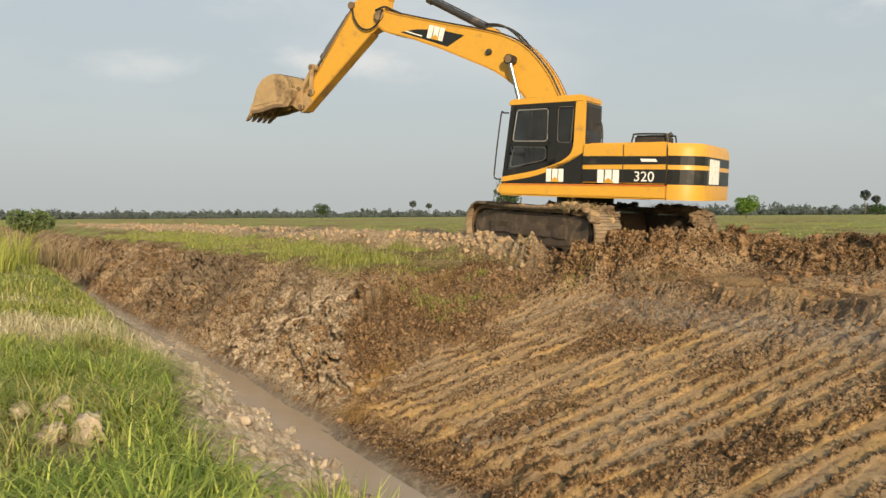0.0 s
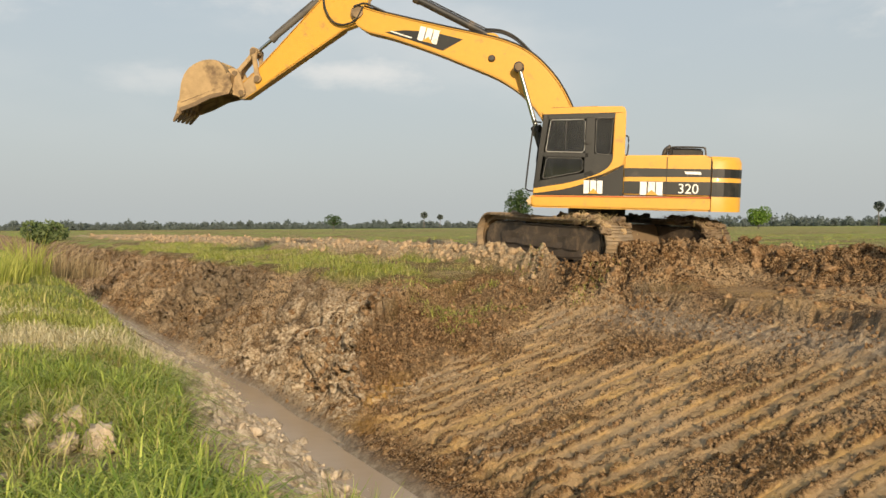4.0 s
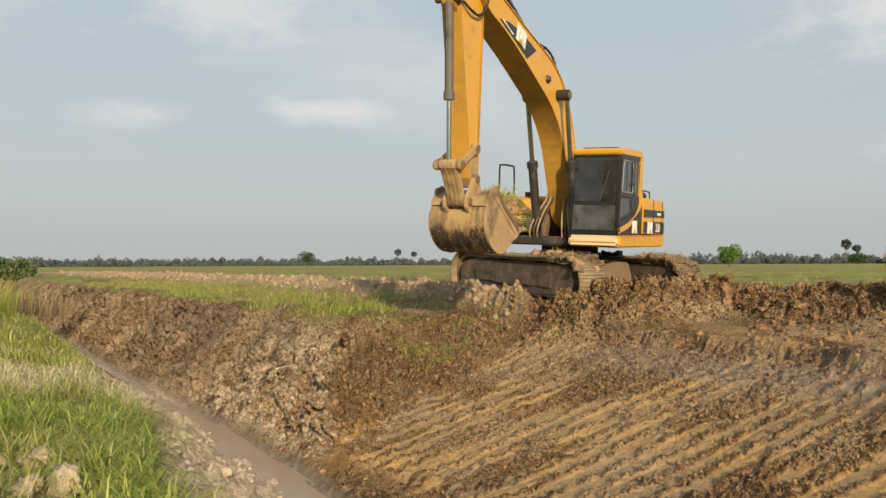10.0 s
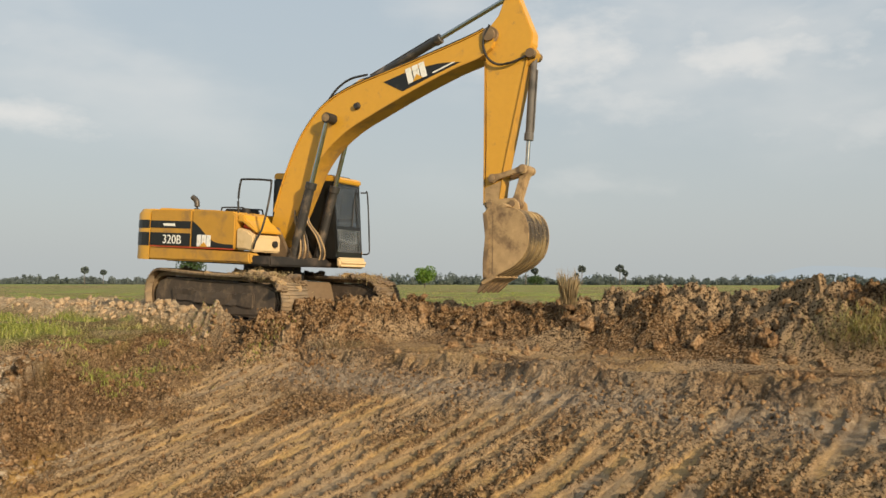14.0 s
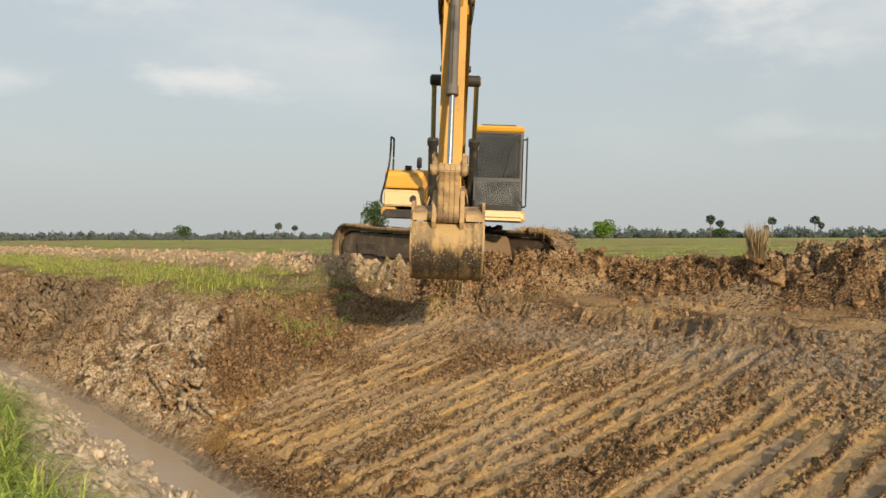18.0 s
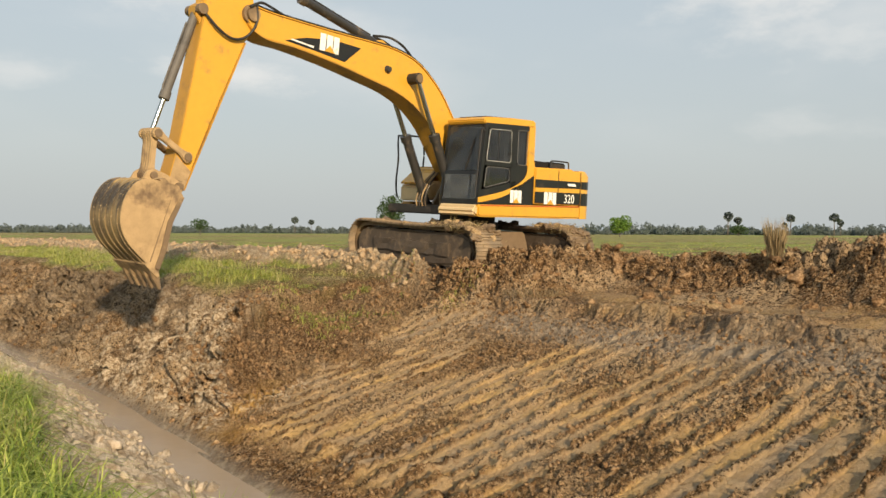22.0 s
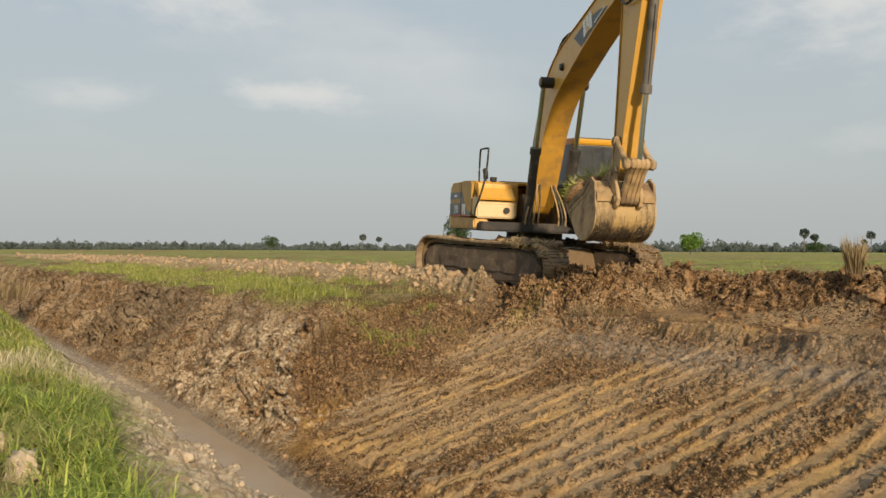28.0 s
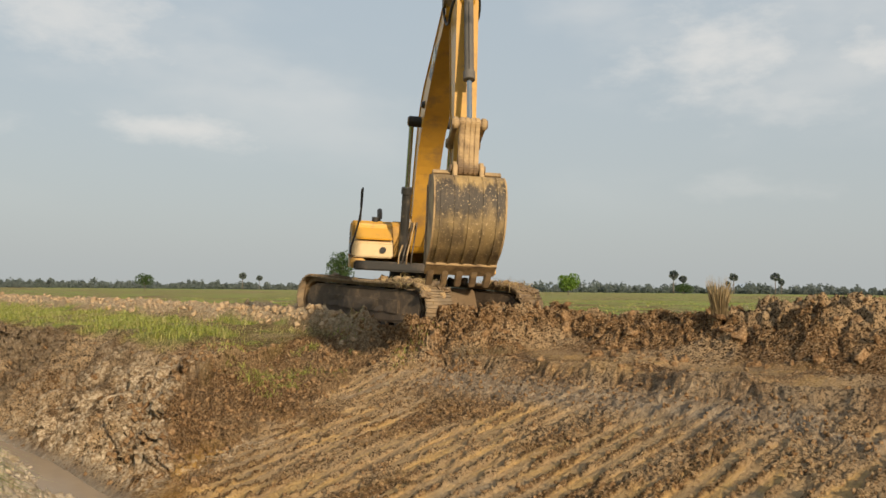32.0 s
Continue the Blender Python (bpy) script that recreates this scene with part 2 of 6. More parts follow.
def vnoise(x, y, seed=0):
    x0, y0 = np.floor(x), np.floor(y)
    fx, fy = x - x0, y - y0
    fx, fy = fx * fx * (3 - 2 * fx), fy * fy * (3 - 2 * fy)
    a, b = lattice(x0, y0, seed), lattice(x0 + 1, y0, seed)
    c, d = lattice(x0, y0 + 1, seed), lattice(x0 + 1, y0 + 1, seed)
    return (a + (b - a) * fx) * (1 - fy) + (c + (d - c) * fx) * fy


def fbm(x, y, scale, octaves=4, seed=0, gain=0.5):
    """Fractal noise between about -1 and 1."""
    total, amp, norm = 0.0, 1.0, 0.0
    for o in range(octaves):
        total = total + amp * (vnoise(x / scale + 17.3 * o, y / scale - 9.1 * o, seed + o) * 2 - 1)
        norm += amp
        amp *= gain
        scale /= 2.03
    return total / norm


def step(a, b, v):
    u = np.clip((v - a) / (b - a), 0, 1)
    return u * u * (3 - 2 * u)


def cells(x, y, size, seed):
    """Broken blocks: every cell has its own height and tilt, with clefts between. 0 to about 1."""
    gx, gy = np.floor(x / size), np.floor(y / size)
    f1, f2 = np.full(np.shape(x), 99.0), np.full(np.shape(x), 99.0)
    top = np.zeros(np.shape(x))
    for i in (-1, 0, 1):
        for j in (-1, 0, 1):
            cx, cy = gx + i, gy + j
            dx = x - (cx + lattice(cx, cy, seed)) * size
            dy = y - (cy + lattice(cx, cy, seed + 7)) * size
            d = np.sqrt(dx * dx + dy * dy) / size
            a = lattice(cx, cy, seed + 11) * 6.283
            h = lattice(cx, cy, seed + 13) + 0.7 * (np.cos(a) * dx + np.sin(a) * dy) / size
            near = d < f1
            f2 = np.where(near, f1, np.minimum(f2, d))
            top = np.where(near, h, top)
            f1 = np.where(near, d, f1)
    cleft = step(0.0, 0.22, f2 - f1)
    return (0.25 + 0.75 * top) * cleft


def torn(x, y, scale, octaves, seed, gain=0.62):
    """Torn clay: creases and sharp crests by turns, bent out of line. 0 to 1."""
    wx = x + 0.9 * scale * (vnoise(x / scale, y / scale, seed + 51) - 0.5)
    wy = y + 0.9 * scale * (vnoise(x / scale, y / scale, seed + 52) - 0.5)
    total, amp, norm = 0.0, 1.0, 0.0
    for o in range(octaves):
        v = np.abs(vnoise(wx / scale + 7.3 * o, wy / scale - 4.9 * o, seed + o) * 2 - 1)
        total = total + amp * (v if o % 2 else 1 - v)
        norm += amp
        amp *= gain
        scale /= 1.93
    return total / norm


def where(mask, make, n, s):
    """make(n, s) worked out only where mask counts, times mask."""
    out = np.zeros(np.shape(n))
    i = mask > 0.002
    out[i] = make(n[i], s[i]) * mask[i]
    return out


BANK_N = [-3000, -30, -6, 0.8, 1.4, 1.8, 2.3, 2.9, 3.12, 3.45, 3.8]
BANK_Z = [-0.75, -0.75, -0.82, -0.80, -0.86, -1.0, -1.27, -1.60, -1.78, -1.88, -1.78]
CUT_N = [3.8, 6.0, 8.80, 8.98, 10.6, 11.3, 12.1, 13.2, 15.0, 3000]      # shaped slope, shelf, spoil ridge
CUT_Z = [-1.69, -1.15, -0.47, -0.25, -0.20, -0.06, 0.10, 0.02, -0.02, -0.02]
RAW_N = [3.8, 4.2, 5.0, 5.5, 5.9, 7.5, 9.0, 10.0, 3000]                # clod-strewn slope and grassy berm
RAW_Z = [-1.78, -1.45, -0.72, -0.22, -0.04, 0.0, 0.03, 0.0, -0.02]


def bank_lumps(a, b):
    """Torn lumps of the raw bank, out from its face. About -0.3 to 0.3."""
    return 0.30 * cells(a * 1.5, b, 0.42, 89) + 0.12 * cells(a * 1.5, b, 0.15, 91) + 0.36 * torn(a * 1.5, b, 0.38, 5, 99, 0.68) + 0.20 * fbm(a * 1.4, b, 1.0, 3, 101) - 0.34


def ground(n, s):
    """Height of the land and its covers: (z, grass, gravel, shaped, rubble, mound, fresh)."""
    n = n + 0.13 * fbm(n, s, 2.6, 2, 5)
    near = (n > 0) & (n < 16) & (s > -12) & (s < 130)
    # where the shaped slope stops: a ragged face, further along towards the top
    face = np.interp(n, [3.8, 4.6, 6.3, 7.9, 8.8, 9.4, 10.2], [8.9, 9.8, 10.4, 11.2, 11.5, 10.9, 10.4])
    face = face + 0.30 * fbm(n, s, 1.1, 3, 11)
    wide = np.interp(n, [3.8, 4.4, 5.2, 6.5, 8.0], [0.45, 0.6, 1.5, 1.9, 2.0])
    u = np.clip((s - face) / wide, 0, 1)
    scarp = 0.42 * step(4.9, 5.4, n) * (1 - step(7.3, 8.1, n))
    raw = (1 - scarp) * (0.6 * u + 0.4 * u * u * (3 - 2 * u)) + scarp * step(0.955, 1.0, u)
    fresh = where(step(4.35, 4.8, n) * (1 - step(9.2, 9.6, n)) * (u > 0.02), lambda a, b: a * 0 + 1, n, s) * (1 - step(0.97, 1.0, u))
    swell = step(13.0, 24.0, s) * (1 - step(150, 400, s))                 # the grass bank rises and widens further along
    drift = np.interp(s, [6, 7.3, 9.5, 12, 15, 19], [0, 0.0, 0.12, 0.18, 0.34, 0.55]) * step(1.6, 2.4, n)       # the rim closes in on the water further along
    bank = np.interp(n - np.maximum(0.75 * swell * (n < 3.2), drift), BANK_N, BANK_Z) + 0.22 * swell * (1 - step(2.2, 3.2, n))
    bank = bank + 0.09 * step(3.5, 3.8, n) * (1 - step(9.0, 10.5, s))
    brink = np.exp(-((n - 8.85) / 0.7) ** 2)
    cut = np.interp(n + brink * (0.20 * fbm(n, s, 1.3, 2, 63) + 0.17 * fbm(n, s, 0.42, 3, 65)), CUT_N, CUT_Z)
    rough = np.interp(n, RAW_N, RAW_Z)
    ridge = step(10.5, 11.8, n) * (1 - step(12.6, 14.6, n)) * (1 - step(9.5, 11.5, s))
    cut = cut + ridge * (-0.04 + 0.075 * np.clip(9.0 - s, 0, 9) + np.interp(s, [0, 2.6, 3.3, 4.0, 4.6, 5.3, 6.2, 7.7, 8.5, 9.7], [0.12, 0.10, 0.26, 0.16, 0.19, 0.34, 0.16, 0.07, 0.30, 0.16]))
    rough = rough - 0.20 * np.exp(-((s - 12.6) / 1.5) ** 2) * step(6.4, 7.4, n) * (1 - step(8.6, 9.3, n))
    z = np.where(n < 3.8, bank, cut * (1 - raw) + rough * raw)
    # tooth grooves of the bucket, running up the shaped slope
    shaped = (1 - step(0.0, 0.25, u)) * step(4.0, 4.5, n) * (1 - step(8.68, 8.90, n)) * (s > -12)
    w = s + 0.06 * fbm(n, s, 2.6, 2, 23) + 0.022 * (n - 4)
    pass_no = np.floor(w / 1.15)
    w2 = w + 0.10 * (lattice(pass_no, pass_no * 0, 29) - 0.5)
    period = 0.265 + 0.05 * lattice(pass_no, pass_no * 0 + 5, 31)
    tri = np.abs(w2 / period - np.floor(w2 / period) - 0.5) * 2
    lane = vnoise(w / 0.5, n / 2.6, 33)
    flat = step(0.25, 0.35, tri + 0.14 * fbm(n, s, 0.22, 2, 35))
    loose = step(0.57, 0.67, 0.65 * vnoise(n / 1.1, s / 0.6, 43) + 0.35 * vnoise(n / 0.3, s / 0.2, 45))
    strip = flat * step(0.14, 0.30, lane) * (1 - 0.9 * loose)
    z = z + shaped * (0.012 * fbm(n * 0.12, s, 0.05, 2, 41) + 0.02 * (tri - 0.5) * (lane - 0.5))
    z = z + where(shaped * (1 - strip), lambda a, b: 0.165 * torn(a, b, 0.15, 4, 47, 0.82) - 0.056, n, s)
    foot = (1 - step(0.0, 0.3, u)) * step(3.75, 3.95, n) * (1 - step(4.4, 5.1, n + 0.4 * fbm(n, s, 0.6, 2, 51))) * (s > -12)
    z = z + where(foot, lambda a, b: 0.22 * torn(a, b, 0.28, 4, 50, 0.68) - 0.09, n, s)
    z = z + where((1 - raw) * step(3.8, 4.1, n) * (1 - step(8.4, 9.0, n)), lambda a, b: 0.05 * fbm(a, b, 1.4, 3, 53), n, s)
    # crumbling lip and trodden shelf
    shelf = (1 - raw) * step(8.6, 9.0, n) * (1 - step(10.4, 10.9, n)) * (s > -12)
    z = z + where(shelf, lambda a, b: 0.05 * fbm(a, b, 0.9, 4, 59) + 0.09 * torn(a, b, 0.16, 4, 61) * step(0.52, 0.72, vnoise(a / 0.9, b / 0.9, 67)) - 0.02, n, s)
    lip = (1 - raw) * np.exp(-((n - 8.92) / 0.25) ** 2) * (s > -12)
    z = z + where(lip, lambda a, b: 0.08 * fbm(a, b, 0.5, 3, 71) + 0.11 * torn(a, b, 0.16, 4, 69) - 0.03, n, s)
    # spoil ridge of big clods, and the earth pushed up round the tracks
    mound = ridge + (1 - step(11.2, 11.5, s)) * step(9.3, 10.2, s) * step(8.6, 9.4, n) * (1 - step(12.8, 13.8, n))
    mound = np.clip(mound + 0.6 * np.exp(-((n - 8.95) / 0.70) ** 2 - ((s - 10.95) / 0.60) ** 2), 0, 1)
    heaped = step(9.4, 10.6, s) * (1 - step(11.25, 11.7, s)) * step(8.7, 10.2, n) * (1 - step(12.6, 13.6, n))
    beside = np.exp(-((n - 9.05) / 0.27) ** 2) * step(10.9, 11.5, s) * (1 - step(16.5, 19, s))
    heaped = np.clip(heaped + 0.55 * np.exp(-((n - 8.85) / 0.85) ** 2 - ((s - 10.95) / 0.65) ** 2), 0, 1)
    z = z + 0.50 * heaped * (1 - 0.62 * step(11.0, 11.9, n)) + 0.16 * beside
    shaped, strip = shaped * (1 - step(0.1, 0.35, heaped)), strip * (1 - step(0.1, 0.35, heaped))
    rubbly = np.clip(mound + 0.35 * beside, 0, 1) * (s > -12)
    z = z + where(rubbly, lambda a, b: 0.22 * cells(a, b, 0.46, 73) + 0.08 * cells(a, b, 0.17, 75) + 0.34 * torn(a, b, 0.42, 5, 81, 0.72) + 0.16 * fbm(a, b, 1.3, 3, 83) - 0.30, n, s)
    # raw slope: clods, cut faces
    rawslope = raw * step(3.9, 4.2, n) * (1 - step(5.4, 5.9, n)) * (1 - 0.6 * fresh) * (s < 130)
    z = z + where(rawslope, lambda a, b: 0.50 * bank_lumps(a, b), n, s)
    # scrape marks of the bucket teeth, running up the raw bank further along
    scrape = rawslope * step(11.6, 13.5, s)
    z = z - where(scrape, lambda a, b: 0.10 * step(0.2, 0.8, np.abs(((b + 0.22 * a + 0.10 * fbm(a, b, 0.8, 2, 97)) / 0.42) % 1 - 0.5) * 2), n, s)
    z = z + where(fresh, lambda a, b: 0.27 * torn(a * 1.2, b, 0.22, 4, 98, 0.8) + 0.14 * fbm(a, b, 0.6, 3, 96) - 0.125, n, s)
    # the dug notch in the berm
    notch = np.exp(-(((n - 5.75) / 0.55) ** 2 + ((s - 12.5) / 1.2) ** 2)) + 0.8 * np.exp(-(((n - 6.75) / 0.38) ** 2 + ((s - 12.35) / 0.7) ** 2))
    notch = notch * (0.65 + 0.7 * vnoise(n / 0.45, s / 0.45, 155))
    z = z - 0.22 * raw * notch
    # berm, rubble row, field
    berm = raw * step(5.5, 6.0, n) * step(0.9, 1.0, u)
    rubble = raw * step(8.3, 9.2, n) * (1 - step(13.0, 15.5, n)) * step(13.5, 15.5, s) * (1 - step(70, 110, s))
    under = step(9.40, 9.52, n) * (1 - step(12.4, 12.8, n)) * step(11.42, 11.6, s) * (1 - step(15.5, 15.9, s))   # pressed flat under the tracks
    rubble = np.clip(rubble + beside * step(11.8, 12.6, s), 0, 1) * (1 - under)
    z = z + berm * 0.035 * fbm(n, s, 0.9, 3, 103)
    z = z + where(rubble, lambda a, b: 0.07 * cells(a, b, 0.30, 105) + 0.22 * torn(a, b, 0.24, 4, 107, 0.72) + 0.22 * fbm(a, b, 1.5, 3, 109) + 0.04, n, s)
    z = z * (1 - under) + under * (-0.02 + 0.03 * fbm(n, s, 0.4, 3, 113))
    # gravel rim and grass bank
    edge = n - 0.75 * swell + 0.28 * fbm(n, s, 0.9, 3, 127) + 1.45 - np.interp(s, [0, 5.6, 9.4, 16], [1.36, 1.56, 2.02, 2.55])
    gravel = step(1.36, 1.48, edge) * (1 - step(3.35, 3.6, n - drift)) * near * (1 - step(15, 20, s))
    z = z + where(gravel, lambda a, b: 0.10 * cells(a * 1.2, b, 0.26, 131) + 0.20 * torn(a * 1.2, b, 0.30, 4, 133, 0.55) + 0.10 * fbm(a, b, 0.5, 3, 137) - 0.12, n, s)
    left = 1 - step(1.28, 1.42, edge)
    z = z + left * (0.07 * fbm(n, s, 1.7, 4, 139))
    bare = np.exp(-((n - 0.5) / 1.4) ** 2 - ((s - 13.0) / 1.6) ** 2) * 1.15 * step(0.38, 0.66, 0.7 * vnoise(n / 1.3, s / 0.9, 147) + 0.3 * vnoise(n / 0.4, s / 0.4, 148) + 0.10) + 0.5 * step(0.62, 0.75, vnoise(n / 1.2 + 4.1, s / 0.8, 149))
    bare = np.maximum(bare, np.exp(-((n - 0.5) / 0.55) ** 2 - ((s - 6.95) / 0.55) ** 2) * 1.0)
    bare = np.maximum(bare, np.exp(-((n - 0.70) / 0.45) ** 2 - ((s - 6.1) / 0.40) ** 2) * 1.3)
    bare = np.maximum(bare, np.exp(-((n - 0.08) / 0.35) ** 2 - ((s - 5.6) / 0.35) ** 2) * 1.3)
    bare = np.clip(bare, 0, 1) * left
    grass = left * (1 - 0.9 * bare) + berm * (1 - rubble) * (1 - under) * (1 - 0.85 * step(0.40, 0.54, 0.7 * vnoise(n / 1.1, s / 1.3, 151) + 0.3 * vnoise(n / 0.4, s / 0.4, 153)))
    grass = grass * (1 - np.clip(notch * 1.2, 0, 1)) * (1 - np.clip(heaped + 0.8 * beside, 0, 1)) + (1 - raw) * step(13.4, 15.0, n)
    return z, np.clip(grass, 0, 1), gravel, shaped * (0.08 + 0.92 * strip), rubble, mound, fresh


def spot(n, s):
    """World place on the ground at n across and s along."""
    z = ground(np.array([float(n)]), np.array([float(s)]))[0][0]
    return n * NX + s * SX, n * NY + s * SY, float(z)


def spacing(marks):
    """A row of positions from (place, step) marks; the step changes evenly between them."""
    row = [marks[0][0]]
    for (a, da), (b, db) in zip(marks, marks[1:]):
        while row[-1] < b - 1e-6:
            u = (row[-1] - a) / (b - a)
            row.append(min(b, row[-1] + da + (db - da) * max(0.0, u)))
    return np.array(row)


def grid_mesh(name, xs, ys, zs, tracks):
    rows, cols = xs.shape
    me = bpy.data.meshes.new(name)
    idx = np.arange(rows * cols).reshape(rows, cols)
    quads = np.stack([idx[:-1, :-1], idx[:-1, 1:], idx[1:, 1:], idx[1:, :-1]], -1).reshape(-1, 4)
    me.vertices.add(rows * cols)
    me.vertices.foreach_set("co", np.stack([xs, ys, zs], -1).astype(np.float32).ravel())
    me.loops.add(quads.size)
    me.loops.foreach_set("vertex_index", quads.astype(np.int32).ravel())
    me.polygons.add(len(quads))
    me.polygons.foreach_set("loop_start", (np.arange(len(quads)) * 4).astype(np.int32))
    for key, v in tracks.items():
        me.attributes.new(key, "FLOAT", "POINT").data.foreach_set("value", v.astype(np.float32).ravel())
    me.update()
    me.validate()
    me.shade_smooth()
    return me


def ground_material():
    m = bpy.data.materials.new("turned_clay_and_turf")
    m.use_nodes = True
    nt = m.node_tree
    b = nt.nodes["Principled BSDF"]
    co = nt.nodes.new("ShaderNodeTexCoord")

    def nz(scale, detail=6.0, rough=0.6, vec=None):
        n = nt.nodes.new("ShaderNodeTexNoise")
        n.inputs["Scale"].default_value, n.inputs["Detail"].default_value, n.inputs["Roughness"].default_value = scale, detail, rough
        nt.links.new(vec or co.outputs["Object"], n.inputs["Vector"])
        return n.outputs["Fac"]

    def span(v, lo, hi):
        n = nt.nodes.new("ShaderNodeMapRange")
        n.interpolation_type = "SMOOTHSTEP"
        n.inputs["From Min"].default_value, n.inputs["From Max"].default_value = lo, hi
        nt.links.new(v, n.inputs["Value"])
        return n.outputs[0]

    def mix(fac, a, bb):
        n = nt.nodes.new("ShaderNodeMix")
        n.data_type = "RGBA"
        nt.links.new(fac, n.inputs["Factor"])
        for sock, v in (("A", a), ("B", bb)):
            if isinstance(v, tuple):
                n.inputs[sock].default_value = (*v, 1)
            else:
                nt.links.new(v, n.inputs[sock])
        return n.outputs["Result"]

    def at(key):
        n = nt.nodes.new("ShaderNodeAttribute")
        n.attribute_name = key
        return n.outputs["Fac"]

    def times(a, bb):
        n = nt.nodes.new("ShaderNodeMath")
        n.operation = "MULTIPLY"
        nt.links.new(a, n.inputs[0])
        nt.links.new(bb, n.inputs[1])
        return n.outputs[0]

    # along the grooves: coordinates turned with the ditch and stretched across it
    turn = nt.nodes.new("ShaderNodeMapping")
    turn.vector_type = "TEXTURE"
    turn.inputs["Rotation"].default_value = (0, 0, DITCH)
    turn.inputs["Scale"].default_value = (9.0, 1.0, 1.0)
    nt.links.new(co.outputs["Object"], turn.inputs["Vector"])
    earth = mix(span(nz(1.1), 0.35, 0.68), (0.126, 0.064, 0.023), (0.234, 0.126, 0.051))
    earth = mix(span(nz(6.0), 0.42, 0.7), earth, (0.331, 0.200, 0.094))
    earth = mix(span(nz(0.675, 0.675, 0.675), 0.49, 0.57), earth, (0.459, 0.320, 0.182))
    earth = mix(span(nz(27.0, 7.0, 0.75), 0.50, 0.57), earth, (0.483, 0.329, 0.179))
    # near-black specks at two sizes, painted in as shade of cracks and cavities
    earth = mix(span(nz(31.0, 6.0, 0.75), 0.505, 0.57), earth, (0.030, 0.016, 0.007))
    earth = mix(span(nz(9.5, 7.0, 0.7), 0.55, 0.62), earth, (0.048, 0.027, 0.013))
    streak = mix(span(nz(5.5, 4.0, 0.5, turn.outputs[0]), 0.45, 0.60), (0.495, 0.334, 0.173), (0.622, 0.398, 0.161))
    streak = mix(span(nz(0.8, 4.0), 0.5, 0.7), streak, (0.501, 0.365, 0.221))
    streak = mix(span(nz(17.0), 0.54, 0.7), streak, (0.357, 0.215, 0.102))
    streak = mix(span(nz(45.0, 6.0, 0.7), 0.55, 0.66), streak, (0.675, 0.473, 0.265))
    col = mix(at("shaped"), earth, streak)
    moist = mix(span(nz(7.0), 0.38, 0.66), (0.127, 0.070, 0.030), (0.255, 0.153, 0.072))
    moist = mix(span(nz(29.0, 7.0, 0.75), 0.50, 0.58), moist, (0.422, 0.291, 0.161))
    # dark specks again stand in for shaded crevices
    moist = mix(span(nz(34.0, 6.0, 0.75), 0.48, 0.56), moist, (0.030, 0.016, 0.008))
    col = mix(at("fresh"), col, moist)
    damp = mix(span(nz(5.0), 0.40, 0.66), (0.060, 0.043, 0.028), (0.150, 0.108, 0.068))
    damp = mix(span(nz(24.0, 7.0, 0.75), 0.52, 0.60), damp, (0.30, 0.225, 0.145))
    col = mix(at("grey"), col, damp)
    col = mix(at("ochre"), col, mix(span(nz(12.0), 0.4, 0.65), (0.36, 0.20, 0.055), (0.52, 0.31, 0.095)))
    col = mix(times(at("crust"), span(nz(3.4, 9.0, 0.78), 0.45, 0.53)), col, mix(span(nz(19.0, 6.0, 0.7), 0.40, 0.60), (0.30, 0.205, 0.115), (0.70, 0.57, 0.40)))
    col = mix(at("wet"), col, mix(span(nz(9.0), 0.4, 0.65), (0.27, 0.205, 0.14), (0.47, 0.375, 0.265)))
    pale = mix(span(nz(14.0), 0.35, 0.65), (0.300, 0.213, 0.127), (0.546, 0.430, 0.282))
    col = mix(times(at("rubble"), span(nz(2.4), 0.10, 0.32)), col, pale)
    chalk = mix(span(nz(11.0), 0.35, 0.65), (0.41, 0.31, 0.205), (0.69, 0.575, 0.43))
    col = mix(at("gravel"), col, chalk)
    turf = mix(span(nz(0.7), 0.4, 0.65), (0.19, 0.23, 0.045), (0.36, 0.34, 0.10))
    turf = mix(span(nz(8.0), 0.45, 0.7), turf, (0.28, 0.245, 0.10))
    far = nt.nodes.new("ShaderNodeMapping")
    far.inputs["Scale"].default_value = (0.012, 0.05, 1)
    nt.links.new(co.outputs["Object"], far.inputs["Vector"])
    turf = mix(span(nz(1.0, 5.0, 0.6, far.outputs[0]), 0.36, 0.56), turf, (0.24, 0.31, 0.06))
    col = mix(at("grass"), col, turf)
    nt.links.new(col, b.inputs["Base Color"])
    rr = nt.nodes.new("ShaderNodeMapRange")
    rr.inputs["To Min"].default_value, rr.inputs["To Max"].default_value = 0.92, 0.42
    nt.links.new(at("wet"), rr.inputs["Value"])
    nt.links.new(rr.outputs[0], b.inputs["Roughness"])
    b.inputs["Specular IOR Level"].default_value = 0.14
    b1 = nt.nodes.new("ShaderNodeBump")
    b1.inputs["Strength"].default_value, b1.inputs["Distance"].default_value = 1.0, 0.075
    nt.links.new(nz(16.0, 9.0, 0.72), b1.inputs["Height"])
    b2 = nt.nodes.new("ShaderNodeBump")
    b2.inputs["Strength"].default_value, b2.inputs["Distance"].default_value = 1.0, 0.018
    nt.links.new(nz(60.0, 6.0, 0.7), b2.inputs["Height"])
    nt.links.new(b1.outputs[0], b2.inputs["Normal"])
    nt.links.new(b2.outputs[0], b.inputs["Normal"])
    return m


GROUND = ground_material()


